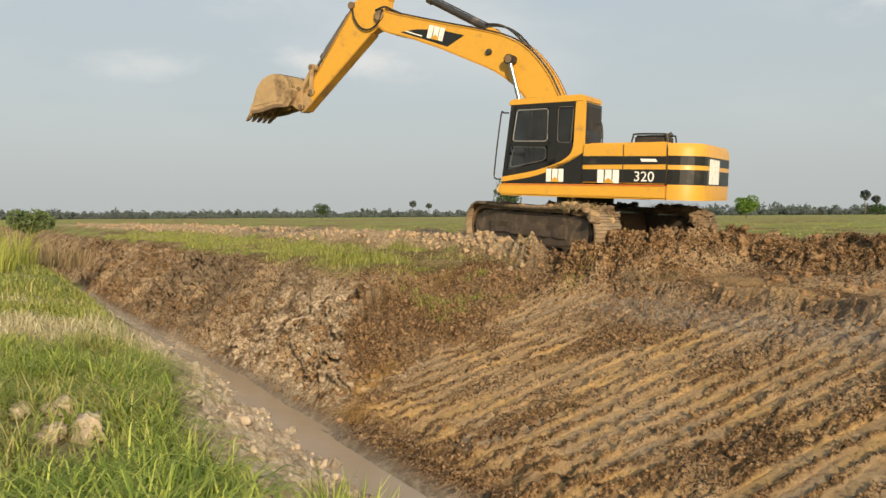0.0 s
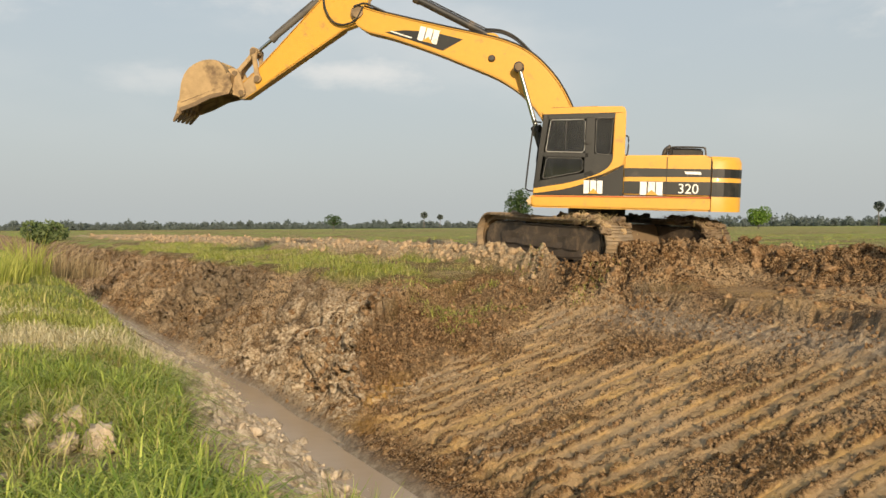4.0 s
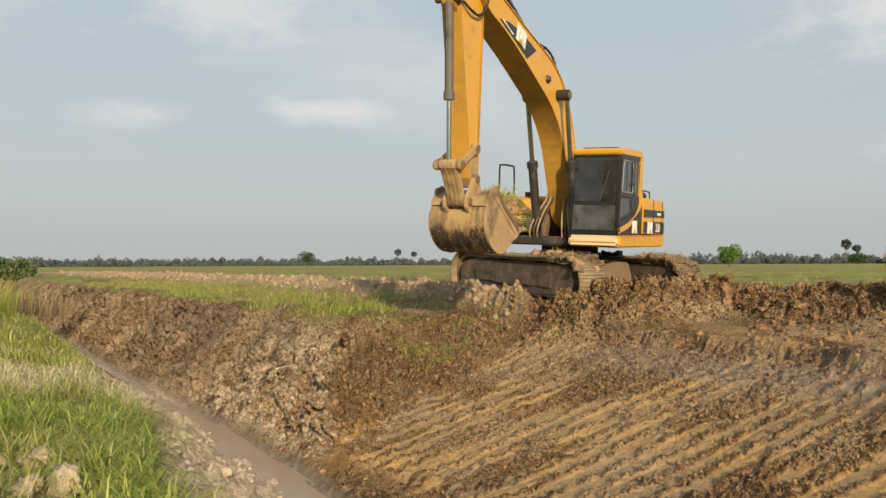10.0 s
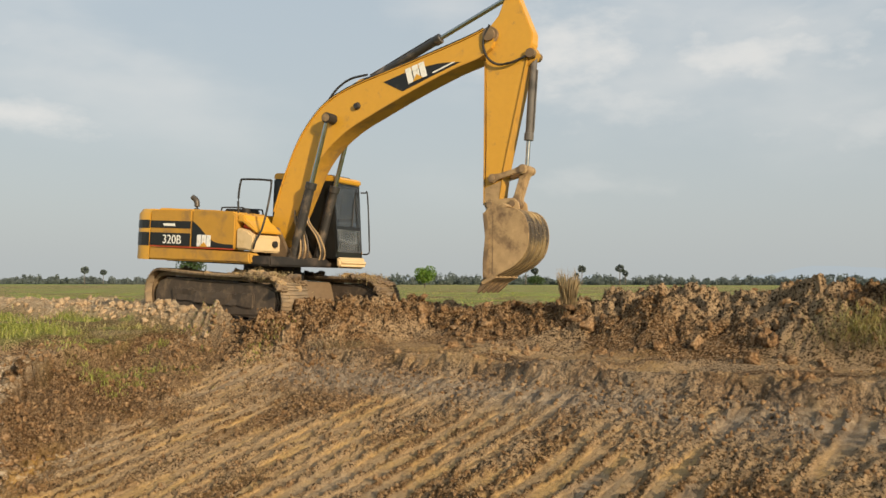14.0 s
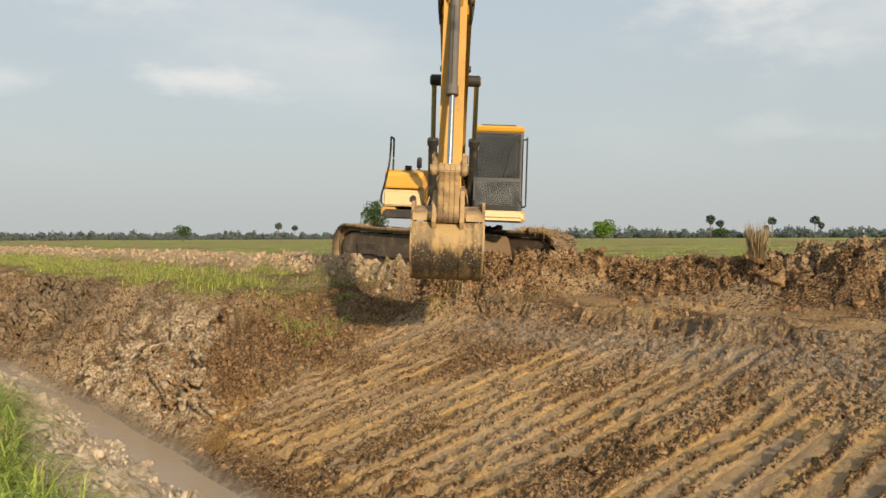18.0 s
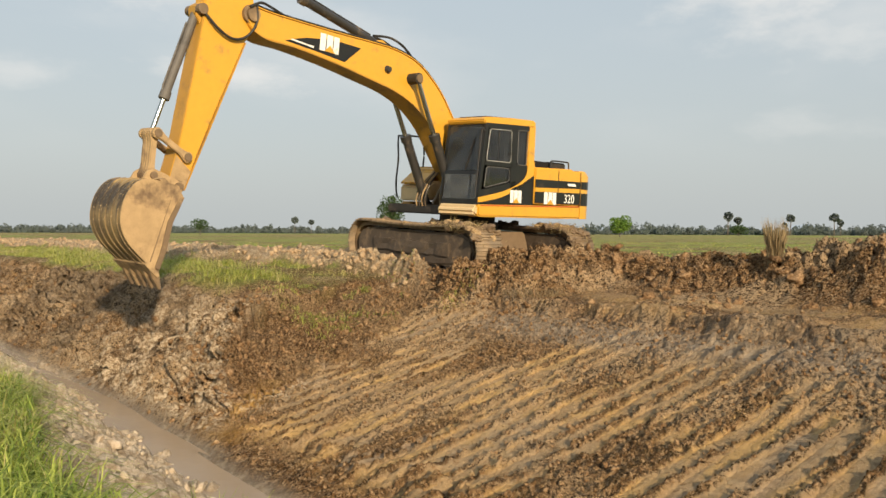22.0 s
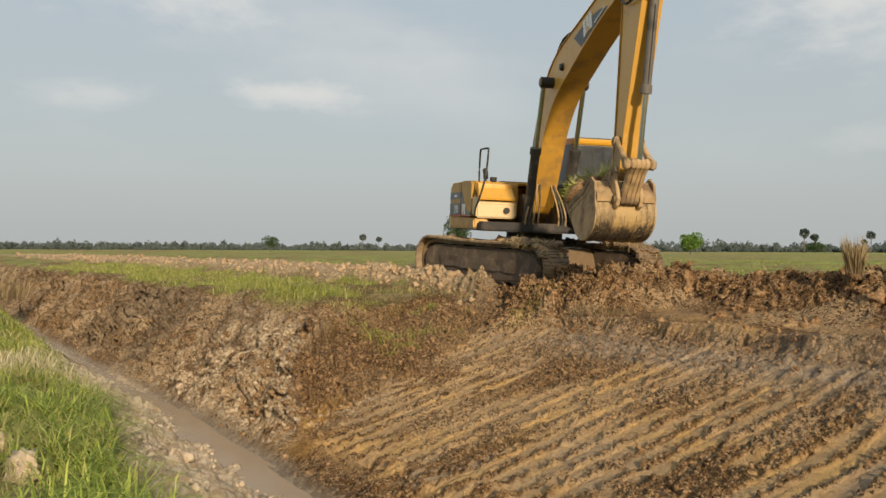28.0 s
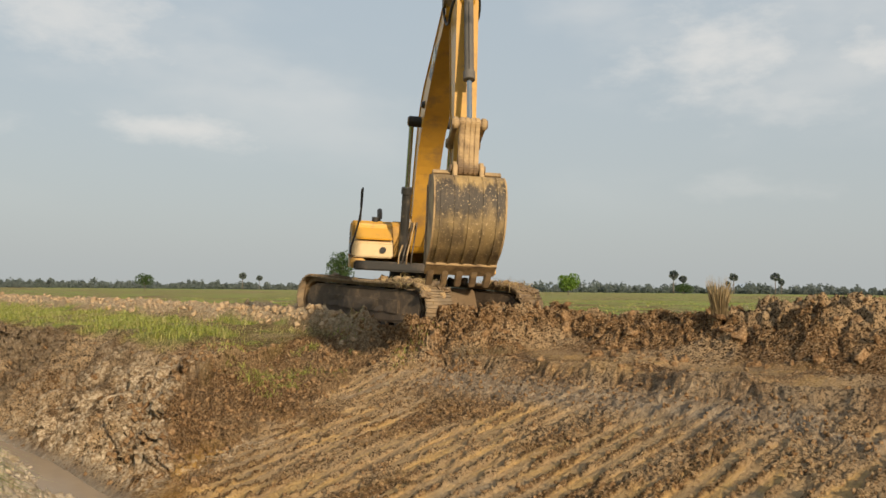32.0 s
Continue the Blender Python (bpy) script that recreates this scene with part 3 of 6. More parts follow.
def build_ground():
    ns = spacing([(-2600, 500), (-300, 90), (-40, 5), (-6, 0.30), (1.0, 0.10), (1.5, 0.030), (3.8, 0.021), (6.0, 0.020), (8.0, 0.022), (13.0, 0.026), (14.2, 0.1), (16, 0.3), (40, 3), (300, 70), (2600, 500)])
    ss = spacing([(-2600, 500), (-300, 90), (-40, 6), (-8, 0.6), (-1.5, 0.10), (1.0, 0.024), (5, 0.020), (12.5, 0.024), (24, 0.07), (60, 0.6), (120, 5), (400, 70), (3200, 500)])
    n, s = np.meshgrid(ns, ss)
    z, grass, gravel, shaped, rubble, mound, fresh = ground(n, s)
    wet = 0.85 * np.exp(-((n - 8.40) / 0.50) ** 2) * (1 - step(9.4, 11.0, s)) * step(0.30, 0.6, vnoise(n / 0.7, s / 0.9, 163) + 0.2)
    wet = np.maximum(wet, (1 - step(WATER_Z, WATER_Z + 0.12, z)) * (n > 3.3))
    wet = np.maximum(wet, 0.5 * step(0.3, 0.6, shaped) * step(0.70, 0.8, vnoise(n / 1.6, s / 0.55, 167)))
    crust = step(9.2, 10.2, s) * (1 - 0.75 * step(13.0, 17.0, s + 1.5 * (n - 4.6))) * step(3.85, 4.05, n) * (1 - step(5.3, 6.0, n)) * (1 - fresh) * (1 - grass)
    grey = step(11.5, 13.5, s + 1.2 * (n - 4.6)) * step(3.85, 4.2, n) * (1 - step(5.4, 6.0, n)) * (1 - step(19, 27, s)) * (1 - grass) * (0.25 + 0.5 * step(0.35, 0.6, vnoise(n / 0.9, s / 1.6, 201)))
    ochre = np.clip(1.3 * np.exp(-((n - 4.72) / 0.34) ** 2 - ((s - 10.0 - 0.5 * (n - 4.7)) / 0.20) ** 2), 0, 1) + 0.6 * np.exp(-((n - 4.1) / 0.25) ** 2 - ((s - 9.4) / 0.6) ** 2) * step(0.4, 0.6, vnoise(n / 0.3, s / 0.3, 205))
    # steep and torn places also bulge sideways
    loose = (n > 3.7) & (n < 14) & (s > -3) & (s < 45)
    push = np.where(loose, 0.02 + 0.02 * step(9.0, 11.5, s) * (1 - step(5.3, 6.1, n)) + 0.05 * np.exp(-((n - 8.9) / 0.25) ** 2) * (s < 10.8) + 0.06 * mound + 0.02 * fresh, 0.0) * (1 - grass) * (1 - step(0.5, 0.8, shaped))
    push = push + np.where((n > 1.0) & (n < 3.9) & (s > 0) & (s < 20), 0.06 * gravel, 0.0)
    dn = where(push, lambda a, b: 2 * torn(a, b, 0.30, 4, 191, 0.72) - 1.0, n, s)
    ds = where(push, lambda a, b: 2 * torn(a, b, 0.30, 4, 197, 0.72) - 1.0, n, s)
    steep = step(9.4, 10.2, s) * step(3.95, 4.25, n) * (1 - step(5.35, 5.9, n)) * (1 - 0.6 * fresh) * (s < 60)
    dn = dn - where(steep, lambda a, b: 0.50 * bank_lumps(a, b), n, s)
    n, s = n + dn, s + ds
    me = grid_mesh("ground", n * NX + s * SX, n * NY + s * SY, z,
                   {"grass": grass, "gravel": np.maximum(gravel, 0.55 * (n < 2) * (1 - grass) * (np.abs(s) < 60)), "shaped": np.maximum(shaped, 0.55 * step(8.95, 9.15, n) * (1 - step(10.3, 10.9, n)) * (1 - step(9.0, 10.0, s)) * (s > -12) * step(0.30, 0.55, vnoise(n / 0.5, s / 1.1, 211))), "rubble": np.maximum(rubble, 0.0), "wet": np.clip(wet, 0, 1), "fresh": 0.65 * fresh, "crust": crust, "grey": grey, "ochre": ochre})
    me.materials.append(GROUND)
    return tagged(new("ground", me), "turned brown clay, ditch banks, chalky rim and rough green pasture", "ground", kind="structure")


build_ground()


def water_material():
    m = bpy.data.materials.new("silty_ditch_water")
    m.use_nodes = True
    nt = m.node_tree
    b = nt.nodes["Principled BSDF"]
    co = nt.nodes.new("ShaderNodeTexCoord")
    n = nt.nodes.new("ShaderNodeTexNoise")
    n.inputs["Scale"].default_value, n.inputs["Detail"].default_value = 0.9, 5.0
    nt.links.new(co.outputs["Object"], n.inputs["Vector"])
    r = nt.nodes.new("ShaderNodeValToRGB")
    r.color_ramp.elements[0].color, r.color_ramp.elements[1].color = (0.30, 0.215, 0.135, 1), (0.39, 0.295, 0.20, 1)
    nt.links.new(n.outputs["Fac"], r.inputs[0])
    nt.links.new(r.outputs[0], b.inputs["Base Color"])
    b.inputs["Roughness"].default_value, b.inputs["IOR"].default_value = 0.22, 1.33
    b.inputs["Specular IOR Level"].default_value = 0.30
    w = nt.nodes.new("ShaderNodeTexNoise")
    w.inputs["Scale"].default_value, w.inputs["Detail"].default_value = 5.0, 3.0
    nt.links.new(co.outputs["Object"], w.inputs["Vector"])
    bp = nt.nodes.new("ShaderNodeBump")
    bp.inputs["Strength"].default_value, bp.inputs["Distance"].default_value = 0.12, 0.03
    nt.links.new(w.outputs["Fac"], bp.inputs["Height"])
    nt.links.new(bp.outputs[0], b.inputs["Normal"])
    return m


def build_water():
    n, s = np.meshgrid(np.linspace(2.9, 4.3, 8), spacing([(-6, 0.5), (40, 1.0), (160, 8)]))
    me = grid_mesh("water", n * NX + s * SX, n * NY + s * SY, n * 0 + WATER_Z, {})
    me.materials.append(water_material())
    return tagged(new("water", me), "still muddy brown water along the ditch bottom", "water", kind="structure")


build_water()

# ---- mesh helpers ----


def part(name, bm, material, parent, label="", smooth=False):
    """Links a bmesh as one mesh object under a thing or a part."""
    me = bpy.data.meshes.new(name)
    bmesh.ops.recalc_face_normals(bm, faces=bm.faces)
    bm.to_mesh(me)
    bm.free()
    me.materials.append(material)
    if smooth:
        me.shade_smooth()
        me.set_sharp_from_angle(angle=radians(35))
    ob = new(name, me)
    ob.parent = parent
    return tagged(ob, label)


def roughened(bm, amp, cuts):
    """Breaks long edges up and lets the surface bulge like caked mud."""
    for _ in range(cuts):
        long = [e for e in bm.edges if e.calc_length() > 0.12]
        if long:
            bmesh.ops.subdivide_edges(bm, edges=long, cuts=1, use_grid_fill=True)
    bm.normal_update()
    for v in bm.verts:
        v.co += v.normal * amp * (noise.noise(v.co * 3.1) + 0.7 * noise.noise(v.co * 8.7))
    return bm


def bevelled(bm, width, segments=2):
    if width > 0:
        edges = [e for e in bm.edges if len(e.link_faces) == 2 and e.calc_face_angle(0) > radians(25)]
        bmesh.ops.bevel(bm, geom=edges, offset=width, segments=segments, affect="EDGES", clamp_overlap=True)
    return bm


def prism(poly, y0, y1, bevel=0.012, bm=None):
    """A side profile of (x, z) points, thick from y0 to y1."""
    own = bmesh.new()
    a = [own.verts.new((x, y0, z)) for x, z in poly]
    b = [own.verts.new((x, y1, z)) for x, z in poly]
    own.faces.new(a)
    own.faces.new(b[::-1])
    for i in range(len(poly)):
        j = (i + 1) % len(poly)
        own.faces.new((a[i], b[i], b[j], a[j]))
    bmesh.ops.recalc_face_normals(own, faces=own.faces)
    return joined(bm, bevelled(own, bevel))


def joined(bm, own):
    if bm is None:
        return own
    me = bpy.data.meshes.new("tmp")
    own.to_mesh(me)
    own.free()
    bm.from_mesh(me)
    bpy.data.meshes.remove(me)
    return bm


def box(x0, x1, y0, y1, z0, z1, bevel=0.012, bm=None):
    return prism([(x0, z0), (x1, z0), (x1, z1), (x0, z1)], y0, y1, bevel, bm)


def rod(p, q, r, seg=16, r2=None, bm=None, bevel=0.0):
    p, q = Vector(p), Vector(q)
    own = bmesh.new()
    m = Matrix.Translation((p + q) / 2) @ (q - p).to_track_quat("Z", "Y").to_matrix().to_4x4()
    bmesh.ops.create_cone(own, cap_ends=True, segments=seg, radius1=r, radius2=r if r2 is None else r2, depth=(q - p).length, matrix=m)
    return joined(bm, bevelled(own, bevel, 1))


def tube(points, r, seg=8, bm=None):
    """A round bar or hose along smooth points."""
    pts = [Vector(p) for p in points]
    own = bmesh.new()
    rings = []
    for i, p in enumerate(pts):
        d = (pts[min(i + 1, len(pts) - 1)] - pts[max(i - 1, 0)]).normalized()
        q = d.to_track_quat("Z", "Y")
        rings.append([own.verts.new(p + q @ Vector((r * math.cos(a), r * math.sin(a), 0))) for a in np.linspace(0, 2 * math.pi, seg, endpoint=False)])
    for a, b in zip(rings, rings[1:]):
        for k in range(seg):
            own.faces.new((a[k], a[(k + 1) % seg], b[(k + 1) % seg], b[k]))
    own.faces.new(rings[0][::-1])
    own.faces.new(rings[-1])
    return joined(bm, own)


def smooth_path(points, n=6):
    """Points of a Catmull-Rom curve through the given ones."""
    p = [Vector(points[0])] + [Vector(q) for q in points] + [Vector(points[-1])]
    out = []
    for i in range(1, len(p) - 2):
        for k in range(n):
            u = k / n
            out.append(0.5 * ((2 * p[i]) + (p[i + 1] - p[i - 1]) * u + (2 * p[i - 1] - 5 * p[i] + 4 * p[i + 1] - p[i + 2]) * u * u
                              + (3 * p[i] - p[i - 1] - 3 * p[i + 1] + p[i + 2]) * u ** 3))
    return out + [p[-2]]


def curve2(points, n=5):
    return [(v.x, v.y) for v in smooth_path([(x, z, 0) for x, z in points], n)]


def plate(name, poly, y, side, material, parent, label="", thick=0.006):
    """A thin panel or sticker on a side at y, facing +y (side 1) or -y (side -1)."""
    return part(name, prism(poly, y, y + side * thick, 0.0), material, parent, label)


def lettering(name, text, size, x, y, z, side, material, parent, label=""):
    """Raised flat characters on a side of the body, read from outside."""
    cu = bpy.data.curves.new(name, "FONT")
    cu.body, cu.size, cu.extrude = text, size, 0.003
    cu.align_x = "CENTER"
    tmp = bpy.data.objects.new(name, cu)
    scene.collection.objects.link(tmp)
    me = bpy.data.meshes.new_from_object(tmp.evaluated_get(bpy.context.evaluated_depsgraph_get()))
    bpy.data.objects.remove(tmp)
    m = Matrix.Translation((x, y, z)) @ Matrix.Rotation(radians(180 if side > 0 else 0), 4, "Z") @ Matrix.Rotation(radians(90), 4, "X")
    me.transform(m)
    me.materials.clear()
    me.materials.append(material)
    ob = new(name, me)
    ob.parent = parent
    return tagged(ob, label)


def maker_mark(x, y, z, w, h, side, parent, flip=1, tilt=0.0):
    """The maker's sign as plain white blocks over a small yellow triangle."""
    bm = bmesh.new()
    c, s_ = math.cos(tilt), math.sin(tilt)

    def put(pts, material_bm, yy):
        pts = [(x + flip * (a * w * c) - b * h * s_, z + flip * (a * w * s_) + b * h * c) for a, b in pts]
        prism(pts, yy, yy + side * 0.005, 0.0, material_bm)
    for a0, a1 in ((-0.50, -0.21), (-0.15, 0.16), (0.21, 0.50)):
        put([(a0, 0.0), (a1, 0.0), (a1, 1.0), (a0, 1.0)], bm, y)
    part("maker_sign", bm, WHITE, parent, "three plain white blocks of a sign")
    bm = bmesh.new()
    put([(-0.26, 0.0), (0.02, 0.40), (0.30, 0.0)], bm, y + side * 0.006)
    part("sign_triangle", bm, YELLOW, parent, "yellow triangle on the maker sign")


# ---- excavator ----
BASE = pose(2.804, 17.102, 0.0, 2.25, 1.89, 0)
FOOT_X, FOOT_Z, BOOM, STICK = 0.228, 1.669, 5.68, 2.92
excavator = new("excavator")
excavator.matrix_world = BASE
tagged(excavator, "yellow and black crawler excavator, muddy, digging beside the ditch", "excavator")


def oval(length, radius, count):
    """Points and turning angles round a track: bottom run, end, top run, end."""
    straight = length - 2 * radius
    total = 2 * straight + 2 * math.pi * radius
    out = []
    for i in range(count):
        d = total * i / count
        if d < straight:
            out.append((-straight / 2 + d, 0.0, 0.0))
        elif d < straight + math.pi * radius:
            a = (d - straight) / radius
            out.append((straight / 2 + radius * math.sin(a), radius - radius * math.cos(a), a))
        elif d < 2 * straight + math.pi * radius:
            out.append((straight / 2 - (d - straight - math.pi * radius), 2 * radius, math.pi))
        else:
            a = (d - 2 * straight - math.pi * radius) / radius + math.pi
            out.append((-straight / 2 + radius * math.sin(a), radius - radius * math.cos(a), a))
    return out


WISP = mat("dry_grass_wisps", (0.36, 0.27, 0.12), 0.85, spread=0.4, bump=0.0)
TRACK_TURN = pose(0, 0, 0, 0, 0, 300)


def build_undercarriage():
    shoe_bm = box(-0.099, 0.099, -0.3, 0.3, -0.028, 0.0, 0.006)
    for gx in (-0.07, -0.01, 0.05):
        box(gx - 0.01, gx + 0.012, -0.3, 0.3, -0.052, -0.026, 0.004, shoe_bm)
    shoe_me = bpy.data.meshes.new("shoe")
    shoe_bm.to_mesh(shoe_me)
    shoe_bm.free()
    shoe_me.materials.append(TRACK)
    carbody = part("car_body", prism([(-0.8, 0.45), (-0.6, 0.35), (0.6, 0.35), (0.8, 0.45), (0.65, 0.82), (-0.65, 0.82)], -1.0, 1.0, 0.03), CAKED_DARK, excavator, "mud-splashed cross frame")
    carbody.matrix_local = TRACK_TURN
    ring = rod((0, 0, 0.80), (0, 0, 1.0), 0.62, 40, bm=rod((0, 0, 0.98), (0, 0, 1.12), 0.56, 40))
    part("slewing_ring", ring, DARK, excavator, "black slewing ring with gear teeth", True)
    for side in (-1, 1):
        y = 1.19 * side
        frame_bm = prism([(-1.60, 0.17), (1.60, 0.17), (1.84, 0.32), (1.90, 0.50), (1.82, 0.70), (1.50, 0.80), (-1.50, 0.80), (-1.82, 0.70), (-1.90, 0.50), (-1.84, 0.32)], y - 0.21, y + 0.21, 0.03)
        box(-1.25, 1.25, y - 0.24, y + 0.24, 0.36, 0.62, 0.02, frame_bm)
        track = part("crawler_track", roughened(frame_bm, 0.045, 4), TRACK_SIDE, excavator, "long crawler frame caked with dried mud")
        track.matrix_local = TRACK_TURN
        for i in range(7):
            x = -1.2 + 0.4 * i
            part("track_roller", rod((x, y - 0.2, 0.17), (x, y + 0.2, 0.17), 0.10, 14), DARK, track, "", True)
        for x, r, nm in ((1.62, 0.36, "idler_wheel"), (-1.62, 0.34, "drive_sprocket")):
            wheel = rod((x, y - 0.10, 0.46), (x, y + 0.10, 0.46), r, 24, bevel=0.02)
            rod((x, y - 0.19, 0.46), (x, y + 0.19, 0.46), 0.17, 16, bm=wheel)
            part(nm, wheel, CAKED_DARK, track, "", True)
        for x in (-0.6, 0.6):
            part("carrier_roller", rod((x, y - 0.14, 0.82), (x, y + 0.14, 0.82), 0.07, 12), DARK, track, "", True)
        inner = [(x * 0.965, 0.485 + (z - 0.43) * 0.80) for x, z, a in oval(4.16, 0.43, 60)]
        outer = [(x * 0.995, 0.485 + (z - 0.43) * 0.97) for x, z, a in oval(4.16, 0.43, 60)]
        chain = bmesh.new()
        rings = [[chain.verts.new((x, y + o, z)) for x, z in loop] for loop, o in ((inner, -0.16), (outer, -0.16), (outer, 0.16), (inner, 0.16))]
        for p, q in zip(rings, rings[1:] + rings[:1]):
            for i in range(60):
                chain.faces.new((p[i], p[(i + 1) % 60], q[(i + 1) % 60], q[i]))
        part("track_chain", chain, CAKED_DARK, track, "muddy link chain")
        rng = random.Random(side + 5)
        for k in range(30):
            bm = bmesh.new()
            bmesh.ops.create_icosphere(bm, subdivisions=3, radius=rng.uniform(0.05, 0.14))
            for v in bm.verts:
                v.co *= 0.55 + 1.0 * abs(noise.noise(v.co * 6 + Vector((k, side, 3)))) + 0.6 * abs(noise.noise(v.co * 22 + Vector((k, side, 9))))
                v.co.z *= 0.7
            x = rng.uniform(0.85, 2.05) if k % 4 else rng.uniform(-1.5, 1.5)
            z = 0.935 if x < 1.65 else 0.50 + math.sqrt(max(0.0, 0.44 ** 2 - (x - 1.65) ** 2))
            bmesh.ops.translate(bm, verts=bm.verts, vec=(x, y + rng.uniform(-0.26, 0.26), z))
            part("caked_mud", bm, CAKED_DARK if k % 3 else CAKED, track)
        wisps = bmesh.new()
        for k in range(900):
            p = Vector((rng.gauss(1.35, 0.35), y + rng.uniform(-0.33, 0.33), 0.93))
            if p.x > 1.65:
                p.z = 0.50 + math.sqrt(max(0.01, 0.46 ** 2 - min(0.44, p.x - 1.65) ** 2))
            d = Vector((rng.gauss(0, 1), rng.gauss(0, 1) + 0.6 * side, rng.uniform(-0.5, 0.7))).normalized()
            q = d.cross(Vector((0, 0, 1))).normalized() * 0.006
            p.z += abs(rng.gauss(0, 0.05))
            tip = p + d * rng.uniform(0.06, 0.22) - Vector((0, 0, 0.05))
            wisps.faces.new([wisps.verts.new(c) for c in (p - q, p + q, tip)])
        tagged(part("caught_grass", wisps, WISP, track), "dry grass caught in the mud", kind="stuff")
        for i, (x, z, a) in enumerate(oval(4.16, 0.43, 50)):
            ob = new("track_shoe", shoe_me)
            ob.parent = track
            sag = -0.03 * max(0.0, 1 - (x / 1.4) ** 2) if abs(a - math.pi) < 0.01 else 0.0
            ob.matrix_local = Matrix.Translation((x, y, z + 0.055 + sag)) @ Matrix.Rotation(-a, 4, "Y")


build_undercarriage()


def band(poly_top, poly_low):
    return list(poly_top) + list(reversed(poly_low))


def build_house():
    house = part("revolving_house", box(-1.6, 1.0, -1.30, 1.25, 1.12, 1.30, 0.03), DARK, excavator, "black deck frame of the revolving upper body")
    # counterweight with rounded rear corners
    bm = bmesh.new()
    outline = [(-1.96, -1.37)] + [(-2.05 - 0.50 * math.sin(a), -0.92 - 0.45 * math.cos(a)) for a in np.linspace(0, math.pi / 2.1, 7)]
    outline = outline + [(x, -y) for x, y in reversed(outline)]
    lo = [bm.verts.new((x, y, 1.13)) for x, y in outline]
    hi = [bm.verts.new((x, y, 2.02)) for x, y in outline]
    top = [bm.verts.new((x * 0.985 if x < -1.8 else x, y * 0.955, 2.12)) for x, y in outline]
    bm.faces.new(lo[::-1])
    bm.faces.new(top)
    for p, q in ((lo, hi), (hi, top)):
        for i in range(len(p)):
            j = (i + 1) % len(p)
            bm.faces.new((p[i], p[j], q[j], q[i]))
    part("counterweight", bevelled(bm, 0.02), YELLOW, house, "yellow cast counterweight with black bands", True)

    def wrap(name, z0, z1, material, label, x_from=-1.74, both=True, out=0.004):
        own = bmesh.new()
        path = [(x, y) for x, y in outline]
        if not both:
            path = [(x, y) for x, y in outline if y > 0.2]
        nrm = []
        for i, (x, y) in enumerate(path):
            ax, ay = path[max(i - 1, 0)]
            bx, by = path[min(i + 1, len(path) - 1)]
            d = Vector((bx - ax, by - ay, 0)).normalized()
            nv = Vector((d.y, -d.x, 0))
            if nv.dot(Vector((x + 1.2, y, 0))) < 0:
                nv = -nv
            nrm.append(nv)
        rows = [[own.verts.new((x + n.x * o, y + n.y * o, z)) for (x, y), n in zip(path, nrm)] for o, z in ((-0.01, z0), (out, z0), (out, z1), (-0.01, z1))]
        for p, q in zip(rows, rows[1:]):
            for i in range(len(path) - 1):
                own.faces.new((p[i], p[i + 1], q[i + 1], q[i]))
        return part(name, own, material, house, label)
    wrap("rear_band", 1.40, 1.66, BLACK, "wide black band round the counterweight")
    wrap("rear_band", 1.74, 1.90, BLACK, "narrow black band round the counterweight")
    # side of the counterweight sign, read from behind
    bm = bmesh.new()
    for a, b in ((0.06, 0.26), (0.32, 0.52), (0.58, 0.78)):
        box(-2.575, -2.55, a, b, 1.42, 1.86, 0.0, bm)
    part("rear_sign", bm, WHITE, house, "white block sign on the rear")
    # engine side bodies
    left = prism([(-1.95, 1.40), (-0.40, 1.40), (-0.40, 2.10), (-1.95, 2.10)], 0.35, 1.365, 0.02)
    part("left_body_door", left, YELLOW, house, "yellow engine side door with black bands")
    plate("black_band", [(-1.94, 1.42), (-0.41, 1.42), (-0.41, 1.64), (-1.94, 1.66)], 1.365, 1, BLACK, house)
    plate("black_band", [(-1.94, 1.75), (-0.41, 1.72), (-0.41, 1.88), (-1.94, 1.89)], 1.365, 1, BLACK, house)
    for x in (-1.945, -1.17):
        plate("door_gap", [(x, 1.40), (x + 0.012, 1.40), (x + 0.012, 2.09), (x, 2.09)], 1.365, 1, DARK, house, thick=0.009)
    part("engine_hood", prism([(-1.95, 2.06), (-0.42, 2.06), (-0.44, 2.12), (-1.90, 2.15), (-1.95, 2.12)], -1.2, 1.2, 0.03), YELLOW, house, "yellow engine hood top")
    # air box with wire guard on the left of the hood
    part("air_intake_box", box(-1.84, -1.26, 0.55, 1.05, 2.12, 2.27, 0.03), DARK, house, "black air intake box")
    rail = [(-1.22, 1.10, 2.12), (-1.25, 1.10, 2.25), (-1.31, 1.10, 2.29), (-1.80, 1.10, 2.29), (-1.86, 1.10, 2.26), (-1.88, 1.10, 2.12)]
    part("intake_guard", tube(smooth_path(rail, 4), 0.016, bm=tube(smooth_path([(x, 0.5, z) for x, y, z in rail], 4), 0.016)), RUBBER, house, "black guard rail", True)
    # sills
    part("left_sill", prism([(1.27, 1.15), (1.27, 1.33), (1.22, 1.345), (-1.955, 1.39), (-1.955, 1.13), (1.2, 1.12)], 1.08, 1.375, 0.03), YELLOW, house, "yellow lower sill under the cab")
    plate("red_stripe", [(1.20, 1.325), (1.20, 1.337), (-1.94, 1.385), (-1.94, 1.372)], 1.375, 1, RED, house, "thin red stripe")
    part("right_sill", prism([(0.60, 1.15), (0.56, 1.35), (-1.955, 1.39), (-1.955, 1.13)], -1.375, -1.08, 0.03), YELLOW_WORN_SHADE, house, "worn yellow lower sill, darkened as the shaded side")
    plate("red_stripe", [(0.20, 1.385), (0.20, 1.40), (-1.94, 1.405), (-1.94, 1.39)], -1.375, -1, RED, house, "faded red stripe")
